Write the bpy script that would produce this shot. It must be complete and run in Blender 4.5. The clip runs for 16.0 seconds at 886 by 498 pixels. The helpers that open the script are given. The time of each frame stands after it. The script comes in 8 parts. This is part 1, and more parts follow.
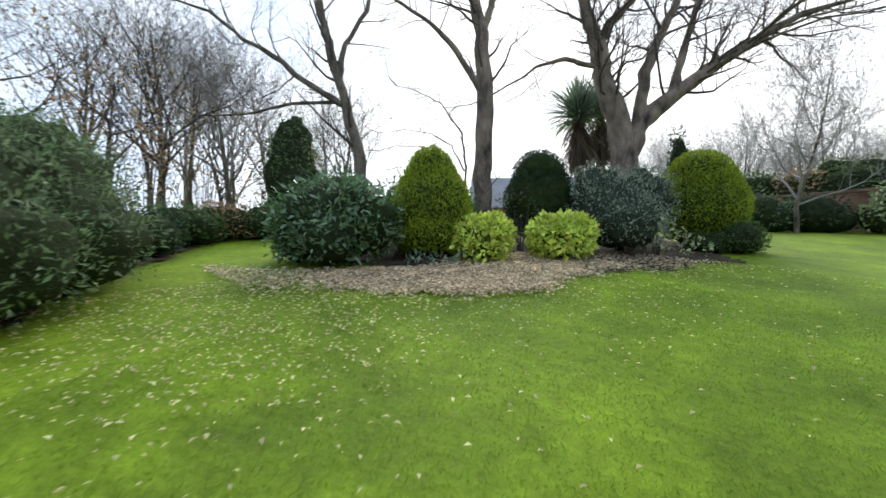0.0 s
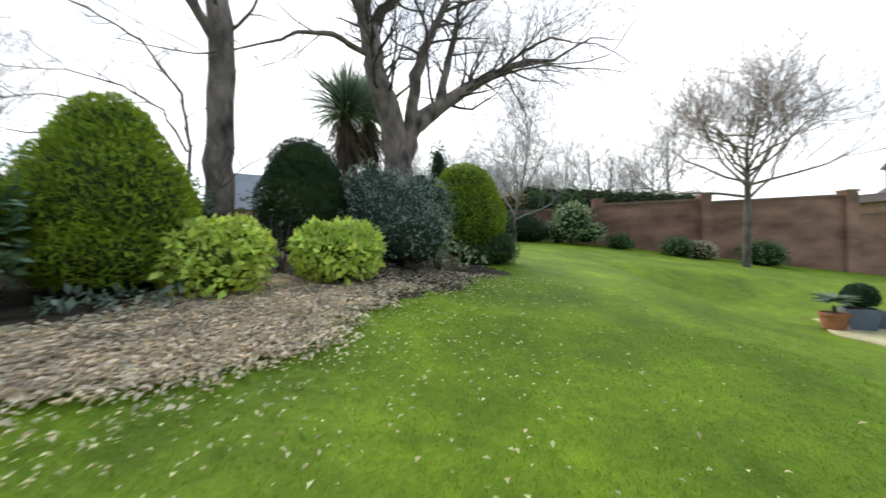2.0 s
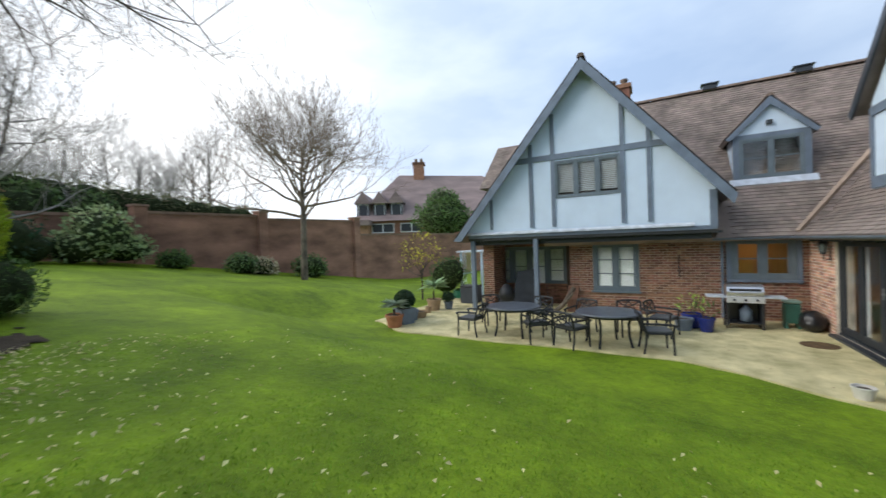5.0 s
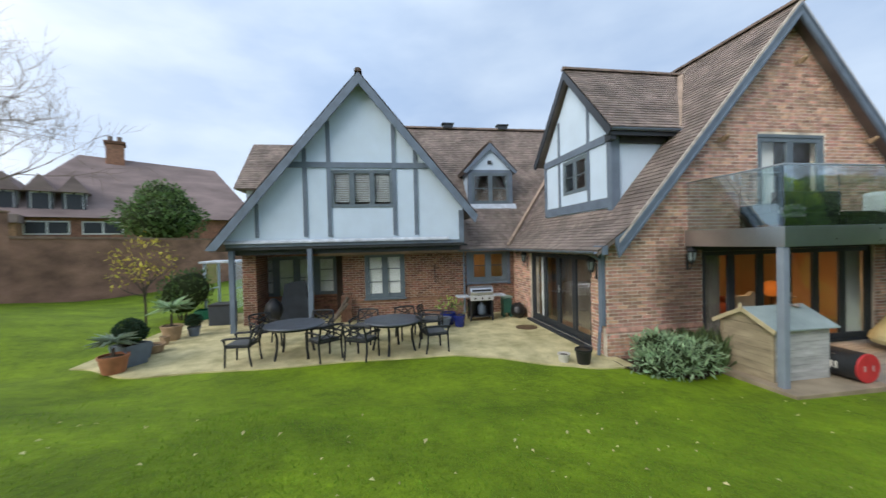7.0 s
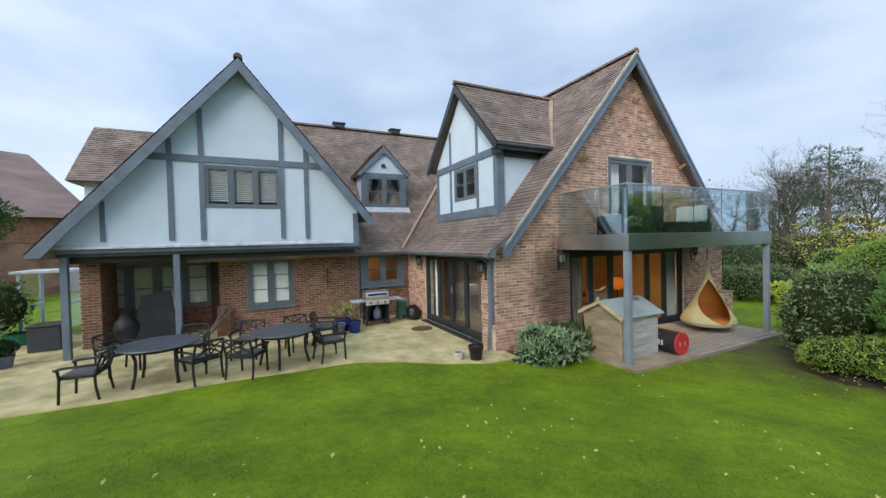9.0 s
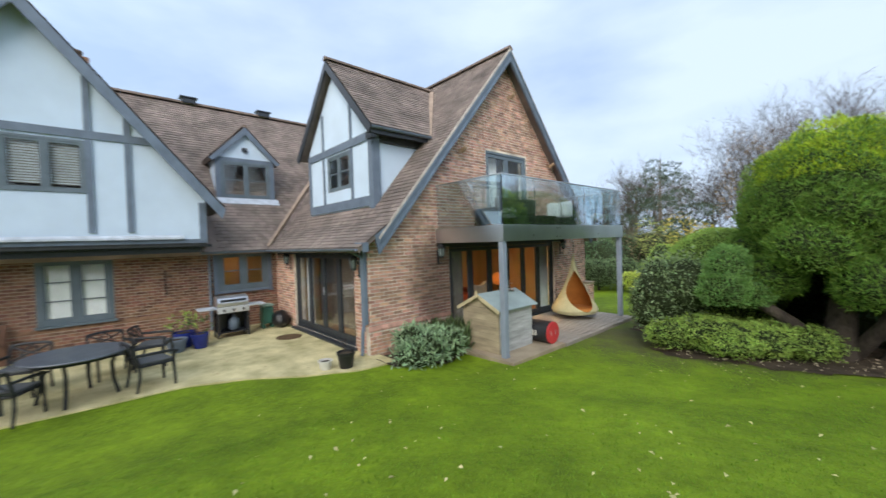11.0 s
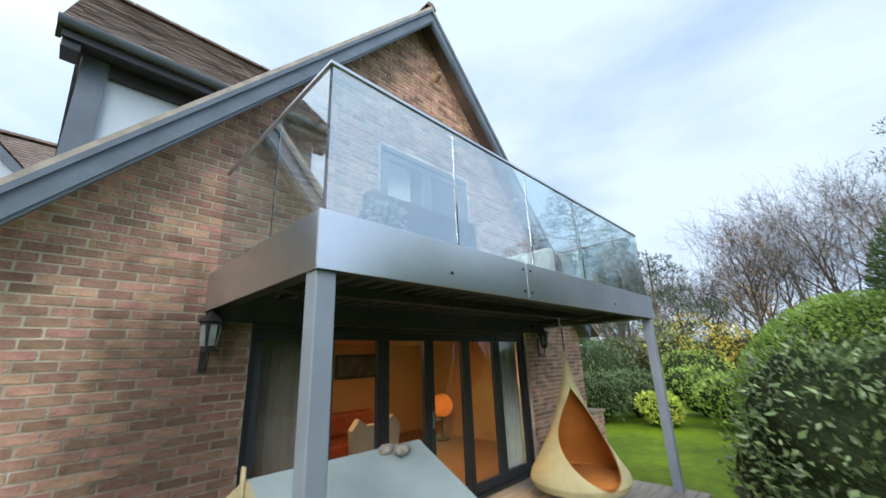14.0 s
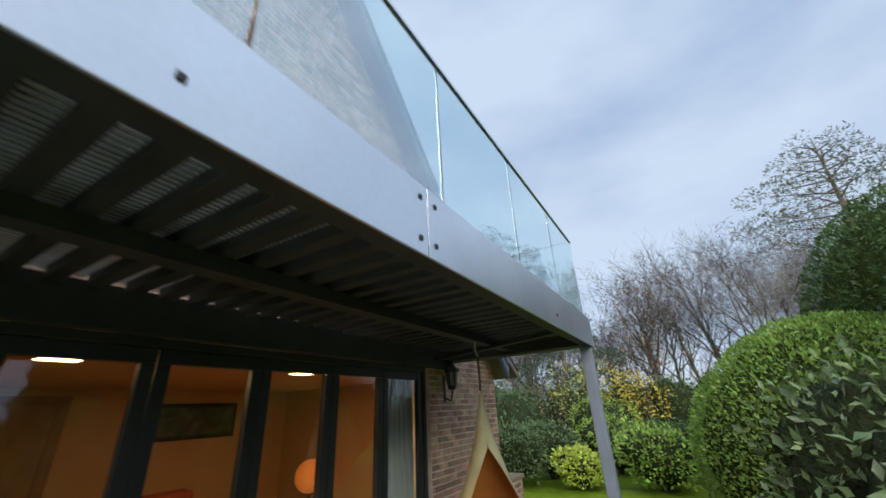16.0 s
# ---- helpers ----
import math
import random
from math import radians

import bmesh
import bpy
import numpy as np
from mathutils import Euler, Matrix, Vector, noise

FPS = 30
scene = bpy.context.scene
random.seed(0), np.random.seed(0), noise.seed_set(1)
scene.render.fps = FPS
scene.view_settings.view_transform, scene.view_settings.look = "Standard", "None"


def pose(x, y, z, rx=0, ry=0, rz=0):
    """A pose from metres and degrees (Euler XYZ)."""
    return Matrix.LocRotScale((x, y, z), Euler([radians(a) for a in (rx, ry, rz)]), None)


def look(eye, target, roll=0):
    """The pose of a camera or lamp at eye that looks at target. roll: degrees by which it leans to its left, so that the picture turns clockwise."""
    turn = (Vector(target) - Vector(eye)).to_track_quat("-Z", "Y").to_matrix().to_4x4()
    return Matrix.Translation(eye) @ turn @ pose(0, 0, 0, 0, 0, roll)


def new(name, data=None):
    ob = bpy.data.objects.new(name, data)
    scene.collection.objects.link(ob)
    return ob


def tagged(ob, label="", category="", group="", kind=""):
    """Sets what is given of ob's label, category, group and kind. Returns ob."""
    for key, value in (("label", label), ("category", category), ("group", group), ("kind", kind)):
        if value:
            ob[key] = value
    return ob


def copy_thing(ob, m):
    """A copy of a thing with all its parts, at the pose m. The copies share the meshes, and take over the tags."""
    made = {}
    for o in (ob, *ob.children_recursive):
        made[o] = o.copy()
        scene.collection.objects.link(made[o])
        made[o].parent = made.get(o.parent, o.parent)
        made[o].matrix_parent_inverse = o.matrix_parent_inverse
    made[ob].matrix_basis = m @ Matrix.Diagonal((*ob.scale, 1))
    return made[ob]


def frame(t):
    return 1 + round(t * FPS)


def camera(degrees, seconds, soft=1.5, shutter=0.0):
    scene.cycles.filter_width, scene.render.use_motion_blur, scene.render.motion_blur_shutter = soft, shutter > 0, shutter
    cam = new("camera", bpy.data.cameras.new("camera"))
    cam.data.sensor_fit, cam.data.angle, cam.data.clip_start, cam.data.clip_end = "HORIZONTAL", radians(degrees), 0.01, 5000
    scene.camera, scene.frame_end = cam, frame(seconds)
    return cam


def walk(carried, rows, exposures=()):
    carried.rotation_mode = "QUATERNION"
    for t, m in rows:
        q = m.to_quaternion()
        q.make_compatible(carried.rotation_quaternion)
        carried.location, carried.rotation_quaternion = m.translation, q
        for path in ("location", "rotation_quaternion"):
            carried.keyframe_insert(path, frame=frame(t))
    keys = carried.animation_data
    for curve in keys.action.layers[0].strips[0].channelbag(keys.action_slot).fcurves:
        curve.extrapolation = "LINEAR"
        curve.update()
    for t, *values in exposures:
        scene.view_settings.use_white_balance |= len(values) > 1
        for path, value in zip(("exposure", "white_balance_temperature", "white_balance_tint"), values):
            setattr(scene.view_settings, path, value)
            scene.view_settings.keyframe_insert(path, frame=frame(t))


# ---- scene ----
cam = camera(99.4, 16.0, soft=1.45, shutter=0.4)
EXPOSURE = [(0.0, 0.62), (2.5, 0.55), (4.2, 0.33), (6.5, 0.2), (8.2, 0.2), (10.5, 0.3), (11.5, 0.6), (12.5, 0.9), (13.2, 0.82), (14.0, 0.5), (14.5, 0.14), (15.0, 0.08), (16.0, 0.05)]
PATH = [
    (0, (-0.259, 0.595, 2.002), (-1.549, 2.123, 1.985), -0.6),
    (0.5, (-0.585, 1.088, 2.062), (-1.709, 2.742, 2.053), -0.9),
    (1, (-0.891, 1.601, 2.131), (-1.742, 3.411, 2.125), -1.1),
    (1.5, (-1.2, 2.059, 2.185), (-1.751, 3.982, 2.174), -1.2),
    (2, (-1.455, 2.498, 2.237), (-1.595, 4.493, 2.225), -1.3),
    (2.5, (-1.69, 2.961, 2.286), (-1.449, 4.946, 2.267), -1.2),
    (3, (-1.891, 3.385, 2.341), (-1.28, 5.289, 2.318), -1.3),
    (3.2, (-1.956, 3.587, 2.357), (-1.183, 5.431, 2.317), -1.1),
    (3.5, (-2.019, 3.908, 2.385), (-1.034, 5.648, 2.362), -1.4),
    (4, (-2.14, 4.34, 2.428), (-0.864, 5.88, 2.405), -1.3),
    (4.2, (-2.174, 4.473, 2.461), (-0.782, 5.909, 2.439), -1.6),
    (6.3, (-2.019, 5.659, 2.637), (-0.022, 5.772, 2.601), -1.6),
    (6.5, (-1.998, 5.803, 2.665), (0.001, 5.777, 2.625), -1.7),
    (7, (-2.005, 6.034, 2.687), (-0.033, 5.705, 2.656), -1.4),
    (7.5, (-2.008, 6.245, 2.751), (-0.108, 5.622, 2.719), -1.5),
    (8, (-2.028, 6.27, 2.761), (-0.189, 5.483, 2.726), -1.5),
    (10.5, (-1.893, 5.74, 2.628), (-0.218, 4.647, 2.597), -1.9),
    (11, (-1.586, 5.404, 2.529), (-0.103, 4.063, 2.489), -1.9),
    (11.5, (-1.189, 5.034, 2.39), (0.113, 3.517, 2.342), -1.8),
    (12, (-0.74, 4.453, 2.261), (0.494, 2.88, 2.221), -1.8),
    (12.1, (-0.389, 3.828, 2.201), (0.788, 2.211, 2.148), -1.6),
    (12.2, (0.055, 2.979, 2.143), (1.172, 1.321, 2.092), -1.8),
    (12.3, (0.397, 2.28, 2.098), (1.542, 0.641, 2.039), -1.6),
    (12.5, (0.555, 2.022, 2.041), (1.737, 0.409, 2.007), -1.7),
    (13, (0.857, 1.446, 2.019), (2.056, -0.147, 2.176), -2.0),
    (13.5, (1.133, 0.929, 2.008), (2.399, -0.578, 2.365), -2.1),
    (14, (1.352, 0.399, 2.004), (2.683, -0.982, 2.568), -2.3),
    (14.5, (1.61, -0.03, 2.012), (2.952, -1.325, 2.736), -1.9),
    (15, (1.839, -0.443, 1.996), (3.126, -1.761, 2.775), -2.1),
    (15.5, (2.083, -0.843, 1.99), (3.18, -2.309, 2.796), -2.5),
    (16, (2.358, -1.304, 1.891), (3.276, -2.897, 2.677), -3.0),
]
walk(cam, [(t, look(eye, target, roll)) for t, eye, target, roll in PATH], EXPOSURE)

# ---- light ----
world = bpy.data.worlds.new("world")
scene.world = world
world.use_nodes = True
wn, wl = world.node_tree.nodes, world.node_tree.links
wn.clear()
SUN_EL, SUN_AZ = 30.0, 325.0
sky = wn.new("ShaderNodeTexSky")
sky.sky_type, sky.sun_disc = "NISHITA", False
sky.sun_elevation, sky.sun_rotation = radians(SUN_EL), radians(SUN_AZ)
w_co = wn.new("ShaderNodeTexCoord")
w_map = wn.new("ShaderNodeMapping")
w_map.inputs["Scale"].default_value = (1.0, 1.0, 2.6)
wl.new(w_co.outputs["Generated"], w_map.inputs["Vector"])
w_noise = wn.new("ShaderNodeTexNoise")
w_noise.inputs["Scale"].default_value, w_noise.inputs["Detail"].default_value = 1.7, 6.0
w_noise.inputs["Roughness"].default_value = 0.5
wl.new(w_map.outputs["Vector"], w_noise.inputs["Vector"])
w_ramp = wn.new("ShaderNodeValToRGB")
w_ramp.color_ramp.elements[0].position, w_ramp.color_ramp.elements[0].color = 0.34, (0.62, 0.70, 0.82, 1)
w_ramp.color_ramp.elements[1].position, w_ramp.color_ramp.elements[1].color = 0.60, (0.97, 0.985, 1.0, 1)
wl.new(w_noise.outputs["Fac"], w_ramp.inputs["Fac"])
# the cloud layer glows brighter low in the west, where the veiled sun stands
w_sep = wn.new("ShaderNodeSeparateXYZ")
wl.new(w_co.outputs["Generated"], w_sep.inputs["Vector"])
w_dot = wn.new("ShaderNodeVectorMath")
w_dot.operation = "DOT_PRODUCT"
w_dot.inputs[1].default_value = (-0.12, 0.98, 0.15)
wl.new(w_co.outputs["Generated"], w_dot.inputs[0])
w_glow = wn.new("ShaderNodeMapRange")
w_glow.inputs["From Min"].default_value, w_glow.inputs["From Max"].default_value = -0.3, 1.0
w_glow.inputs["To Min"].default_value, w_glow.inputs["To Max"].default_value = 1.0, 1.5
wl.new(w_dot.outputs["Value"], w_glow.inputs["Value"])
w_tint = wn.new("ShaderNodeMix")
w_tint.data_type, w_tint.blend_type = "RGBA", "MULTIPLY"
w_tint.inputs["B"].default_value = (0.70, 0.83, 1.01, 1)
w_far = wn.new("ShaderNodeMapRange")
w_far.inputs["From Min"].default_value, w_far.inputs["From Max"].default_value = 0.80, 0.0
wl.new(w_dot.outputs["Value"], w_far.inputs["Value"])
wl.new(w_far.outputs["Result"], w_tint.inputs["Factor"])
wl.new(w_ramp.outputs["Color"], w_tint.inputs["A"])
w_mul = wn.new("ShaderNodeVectorMath")
w_mul.operation = "SCALE"
wl.new(w_tint.outputs["Result"], w_mul.inputs[0])
wl.new(w_glow.outputs["Result"], w_mul.inputs["Scale"])
bg_sky, bg_cloud = wn.new("ShaderNodeBackground"), wn.new("ShaderNodeBackground")
bg_sky.inputs["Strength"].default_value, bg_cloud.inputs["Strength"].default_value = 0.06, 0.92
wl.new(sky.outputs["Color"], bg_sky.inputs["Color"])
wl.new(w_mul.outputs["Vector"], bg_cloud.inputs["Color"])
w_mix = wn.new("ShaderNodeMixShader")
w_mix.inputs["Fac"].default_value = 0.93
wl.new(bg_sky.outputs[0], w_mix.inputs[1])
wl.new(bg_cloud.outputs[0], w_mix.inputs[2])
w_out = wn.new("ShaderNodeOutputWorld")
wl.new(w_mix.outputs[0], w_out.inputs["Surface"])

sun = new("sun", bpy.data.lights.new("sun", "SUN"))
sun.data.energy, sun.data.angle, sun.data.color = 2.4, radians(40), (1.0, 0.97, 0.93)
sun.matrix_world = look((-14, 20, 14), (0, 0, 0))


# ---- materials ----
def mat(name, base, rough=0.6, metal=0.0, var=0.25, scale=4.0, fine=60.0, bump=0.2, dark=None, island=0.0, stretch=(1, 1, 1), spec=0.5, hue=0.0, depth=0.01, coords="Object"):
    """A surface with variation at two scales, fine relief and, where asked, a shade of its own for every piece."""
    m = bpy.data.materials.new(name)
    m.use_nodes = True
    nt = m.node_tree
    n, l = nt.nodes, nt.links
    p = n["Principled BSDF"]
    co = n.new("ShaderNodeTexCoord")
    mp = n.new("ShaderNodeMapping")
    mp.inputs["Scale"].default_value = stretch
    l.new(co.outputs[coords], mp.inputs["Vector"])
    big, small = n.new("ShaderNodeTexNoise"), n.new("ShaderNodeTexNoise")
    for t, s, d in ((big, scale, 4.0), (small, fine, 3.0)):
        t.inputs["Scale"].default_value, t.inputs["Detail"].default_value = s, d
        l.new(mp.outputs["Vector"], t.inputs["Vector"])
    dark = dark or tuple(c * (1 - 1.6 * var) for c in base)
    light = tuple(min(1.0, c * (1 + var)) for c in base)
    mix = n.new("ShaderNodeMix")
    mix.data_type = "RGBA"
    mix.inputs["A"].default_value, mix.inputs["B"].default_value = (*dark, 1), (*light, 1)
    add = n.new("ShaderNodeMath")
    add.operation = "MULTIPLY_ADD"
    add.inputs[1].default_value = 0.45
    l.new(small.outputs["Fac"], add.inputs[0])
    sub = n.new("ShaderNodeMath")
    sub.operation = "MULTIPLY_ADD"
    sub.inputs[1].default_value, sub.inputs[2].default_value = 1.9, -0.72
    l.new(big.outputs["Fac"], sub.inputs[0])
    l.new(sub.outputs[0], add.inputs[2])
    clamp = n.new("ShaderNodeClamp")
    l.new(add.outputs[0], clamp.inputs["Value"])
    l.new(clamp.outputs[0], mix.inputs["Factor"])
    colour = mix.outputs["Result"]
    if island:
        geo, info = n.new("ShaderNodeNewGeometry"), n.new("ShaderNodeObjectInfo")
        both = n.new("ShaderNodeMath")
        l.new(geo.outputs["Random Per Island"], both.inputs[0])
        l.new(info.outputs["Random"], both.inputs[1])
        part_of = n.new("ShaderNodeMath")
        part_of.operation = "FRACT"
        l.new(both.outputs[0], part_of.inputs[0])
        val = n.new("ShaderNodeMapRange")
        val.inputs["To Min"].default_value, val.inputs["To Max"].default_value = 1 - island, 1 + island * 0.8
        l.new(part_of.outputs[0], val.inputs["Value"])
        hs = n.new("ShaderNodeHueSaturation")
        l.new(val.outputs[0], hs.inputs["Value"])
        if hue:
            hm = n.new("ShaderNodeMapRange")
            hm.inputs["To Min"].default_value, hm.inputs["To Max"].default_value = 0.5 - hue, 0.5 + hue
            white = n.new("ShaderNodeTexWhiteNoise")
            white.noise_dimensions = "1D"
            l.new(part_of.outputs[0], white.inputs["W"])
            l.new(white.outputs["Value"], hm.inputs["Value"])
            l.new(hm.outputs[0], hs.inputs["Hue"])
        l.new(colour, hs.inputs["Color"])
        colour = hs.outputs["Color"]
    l.new(colour, p.inputs["Base Color"])
    p.inputs["Roughness"].default_value, p.inputs["Metallic"].default_value = rough, metal
    p.inputs["Specular IOR Level"].default_value = spec
    if bump:
        b = n.new("ShaderNodeBump")
        b.inputs["Strength"].default_value, b.inputs["Distance"].default_value = bump, depth
        l.new(small.outputs["Fac"], b.inputs["Height"])
        l.new(b.outputs[0], p.inputs["Normal"])
    return m


def glass(name, tint=(0.93, 0.97, 0.96), rough=0.0):
    m = bpy.data.materials.new(name)
    m.use_nodes = True
    p = m.node_tree.nodes["Principled BSDF"]
    p.inputs["Base Color"].default_value = (*tint, 1)
    p.inputs["Roughness"].default_value, p.inputs["Transmission Weight"].default_value, p.inputs["IOR"].default_value = rough, 1.0, 1.5
    return m


def glow(name, colour, strength):
    m = bpy.data.materials.new(name)
    m.use_nodes = True
    p = m.node_tree.nodes["Principled BSDF"]
    p.inputs["Base Color"].default_value = (*colour, 1)
    p.inputs["Emission Color"].default_value, p.inputs["Emission Strength"].default_value = (*colour, 1), strength
    return m




def lawn_material():
    """Mown grass: broad patches, hand-sized tufts and fine blades."""
    m = mat("lawn grass", (0.168, 0.248, 0.009), 0.75, var=0.34, scale=0.8, fine=14.0, bump=0.7, dark=(0.088, 0.142, 0.006), spec=0.2, depth=0.03)
    n, l = m.node_tree.nodes, m.node_tree.links
    p = n["Principled BSDF"]
    co = n.new("ShaderNodeTexCoord")
    tuft, blade, mix = n.new("ShaderNodeTexNoise"), n.new("ShaderNodeTexNoise"), n.new("ShaderNodeMath")
    for t, s in ((tuft, 4.5), (blade, 70.0)):
        t.inputs["Scale"].default_value, t.inputs["Detail"].default_value, t.inputs["Roughness"].default_value = s, 6.0, 0.7
        l.new(co.outputs["Object"], t.inputs["Vector"])
    l.new(tuft.outputs["Fac"], mix.inputs[0])
    l.new(blade.outputs["Fac"], mix.inputs[1])
    val, hs = n.new("ShaderNodeMapRange"), n.new("ShaderNodeHueSaturation")
    val.inputs["From Min"].default_value, val.inputs["From Max"].default_value = 0.72, 1.28
    val.inputs["To Min"].default_value, val.inputs["To Max"].default_value = 0.62, 1.38
    l.new(mix.outputs[0], val.inputs["Value"])
    l.new(val.outputs[0], hs.inputs["Value"])
    l.new(p.inputs["Base Color"].links[0].from_socket, hs.inputs["Color"])
    # thin, worn turf with earth showing beside the deck and the conifer bed, its colour darkened for shade too
    off, far, blot, ring, worn = n.new("ShaderNodeVectorMath"), n.new("ShaderNodeVectorMath"), n.new("ShaderNodeTexNoise"), n.new("ShaderNodeMath"), n.new("ShaderNodeMapRange")
    off.operation, far.operation, ring.operation = "MULTIPLY_ADD", "LENGTH", "MULTIPLY_ADD"
    off.inputs[1].default_value, off.inputs[2].default_value = (0.75, 1.0, 0.0), (-1.0, 4.3, 0.0)
    l.new(co.outputs["Object"], off.inputs[0])
    l.new(off.outputs[0], far.inputs[0])
    blot.inputs["Scale"].default_value, blot.inputs["Detail"].default_value = 1.6, 6.0
    l.new(co.outputs["Object"], blot.inputs["Vector"])
    ring.inputs[1].default_value = 2.6
    l.new(blot.outputs["Fac"], ring.inputs[0])
    l.new(far.outputs["Value"], ring.inputs[2])
    worn.inputs["From Min"].default_value, worn.inputs["From Max"].default_value = 2.1, 4.3
    worn.inputs["To Min"].default_value, worn.inputs["To Max"].default_value = 1.0, 0.0
    l.new(ring.outputs[0], worn.inputs["Value"])
    thin = n.new("ShaderNodeMix")
    thin.data_type = "RGBA"
    thin.inputs["B"].default_value = (0.082, 0.088, 0.030, 1)
    l.new(worn.outputs["Result"], thin.inputs["Factor"])
    l.new(hs.outputs["Color"], thin.inputs["A"])
    l.new(thin.outputs["Result"], p.inputs["Base Color"])
    return m


M_GRASS = lawn_material()
M_SOIL = mat("bed soil", (0.090, 0.068, 0.046), 0.95, var=0.45, scale=3.0, fine=45.0, bump=0.9, depth=0.03, spec=0.2)
M_PATIO = mat("resin gravel", (0.68, 0.595, 0.335), 0.85, var=0.18, scale=2.4, fine=110.0, bump=0.5, dark=(0.34, 0.30, 0.14))
M_PAVE = mat("sandstone paving", (0.36, 0.29, 0.20), 0.85, var=0.2, scale=2.5, fine=70.0, bump=0.3, island=0.1)
M_DECK = mat("weathered decking", (0.36, 0.325, 0.285), 0.75, var=0.25, scale=2.0, fine=30.0, bump=0.4, stretch=(8, 1, 8), island=0.15)
M_BRICK = mat("brick", (0.595, 0.350, 0.258), 0.88, var=0.26, scale=6.0, fine=38.0, bump=0.9, island=0.38, hue=0.018)
M_BRICK_DARK = mat("red brick", (0.255, 0.128, 0.082), 0.85, var=0.28, scale=9.0, fine=90.0, bump=0.45, island=0.42, hue=0.016)
M_MORTAR = mat("mortar", (0.80, 0.70, 0.58), 0.9, var=0.28, scale=3.0, fine=80.0, bump=0.4)
M_TILE = mat("clay roof tiles", (0.240, 0.192, 0.165), 0.8, var=0.30, scale=1.3, fine=30.0, bump=0.4, island=0.22, hue=0.012)
M_MORTAR_DARK = mat("dark mortar", (0.44, 0.35, 0.275), 0.9, var=0.2, scale=3.0, fine=80.0, bump=0.4)


def stain_and_shade(m, darkest):
    """Damp, sooty stain and the balcony's shade, both darkened into the brick beside the balcony's end, blotchy at two
    scales.
    """
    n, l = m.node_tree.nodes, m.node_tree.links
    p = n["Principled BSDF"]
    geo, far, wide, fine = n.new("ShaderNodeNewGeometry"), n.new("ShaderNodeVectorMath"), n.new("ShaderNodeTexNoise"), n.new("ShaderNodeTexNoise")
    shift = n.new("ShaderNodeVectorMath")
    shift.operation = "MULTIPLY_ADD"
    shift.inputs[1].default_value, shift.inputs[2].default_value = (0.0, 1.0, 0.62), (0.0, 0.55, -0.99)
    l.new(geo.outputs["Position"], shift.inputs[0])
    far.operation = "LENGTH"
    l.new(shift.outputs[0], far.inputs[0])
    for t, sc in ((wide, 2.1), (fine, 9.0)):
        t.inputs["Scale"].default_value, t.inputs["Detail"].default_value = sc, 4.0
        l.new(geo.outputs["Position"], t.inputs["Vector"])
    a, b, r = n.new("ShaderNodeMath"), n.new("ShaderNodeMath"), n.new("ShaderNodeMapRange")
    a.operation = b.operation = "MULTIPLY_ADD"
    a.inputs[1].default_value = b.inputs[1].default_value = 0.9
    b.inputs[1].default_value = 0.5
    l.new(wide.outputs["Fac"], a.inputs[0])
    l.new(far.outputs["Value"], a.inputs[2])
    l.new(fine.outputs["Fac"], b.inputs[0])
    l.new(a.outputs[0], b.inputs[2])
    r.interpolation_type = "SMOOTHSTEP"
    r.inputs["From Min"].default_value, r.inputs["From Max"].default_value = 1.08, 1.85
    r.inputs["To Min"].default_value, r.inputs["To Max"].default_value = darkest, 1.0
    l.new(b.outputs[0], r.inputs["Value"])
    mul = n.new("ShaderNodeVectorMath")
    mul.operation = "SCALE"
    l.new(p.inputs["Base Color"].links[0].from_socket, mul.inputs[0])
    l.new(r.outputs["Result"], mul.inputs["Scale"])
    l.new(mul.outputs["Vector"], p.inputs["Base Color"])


stain_and_shade(M_BRICK, 0.32)
stain_and_shade(M_MORTAR, 0.34)
M_WHITE = mat("white painted panel", (0.70, 0.72, 0.72), 0.8, var=0.06, scale=2, fine=60, bump=0.05)
M_RIDGE = mat("ridge tiles", (0.175, 0.128, 0.10), 0.8, var=0.3, scale=2.0, fine=40.0, bump=0.4, island=0.2)
M_RENDER = mat("pale blue painted render", (0.58, 0.70, 0.83), 0.85, var=0.05, scale=1.5, fine=120.0, bump=0.12)
M_GREY = mat("grey painted timber", (0.147, 0.190, 0.250), 0.55, var=0.16, scale=3.0, fine=40.0, bump=0.15)
M_GREY_DARK = mat("dark grey frame", (0.030, 0.036, 0.044), 0.4, var=0.12, scale=3.0, fine=40.0, bump=0.05)
M_SASH = mat("window sash paint", (0.135, 0.175, 0.205), 0.5, var=0.12, scale=3.0, fine=40.0, bump=0.1)
M_LEAD = mat("lead flashing", (0.60, 0.65, 0.72), 0.55, 0.3, var=0.18, scale=5.0, fine=30.0, bump=0.3)
M_STEEL = mat("brushed steel", (0.72, 0.76, 0.80), 0.30, 1.0, var=0.10, scale=1.2, fine=40.0, bump=0.04)
M_POST = mat("galvanised post paint", (0.30, 0.35, 0.43), 0.5, 0.2, var=0.08, scale=3.0, fine=60.0, bump=0.05)
M_DARKWOOD = mat("stained dark wood", (0.055, 0.030, 0.020), 0.6, var=0.25, scale=4.0, fine=40.0, bump=0.2)
M_GRATE = mat("galvanised grating", (0.40, 0.405, 0.41), 0.6, 0.1, var=0.15, scale=6, fine=60, bump=0.1)
M_SOFFIT = mat("dark steel", (0.040, 0.043, 0.043), 0.6, 0.1, var=0.2, scale=4.0, fine=50.0, bump=0.1)
M_GLASS = glass("clear glass")
M_BALGLASS = glass("balustrade glass", (0.76, 0.92, 0.91))
_n, _l = M_BALGLASS.node_tree.nodes, M_BALGLASS.node_tree.links
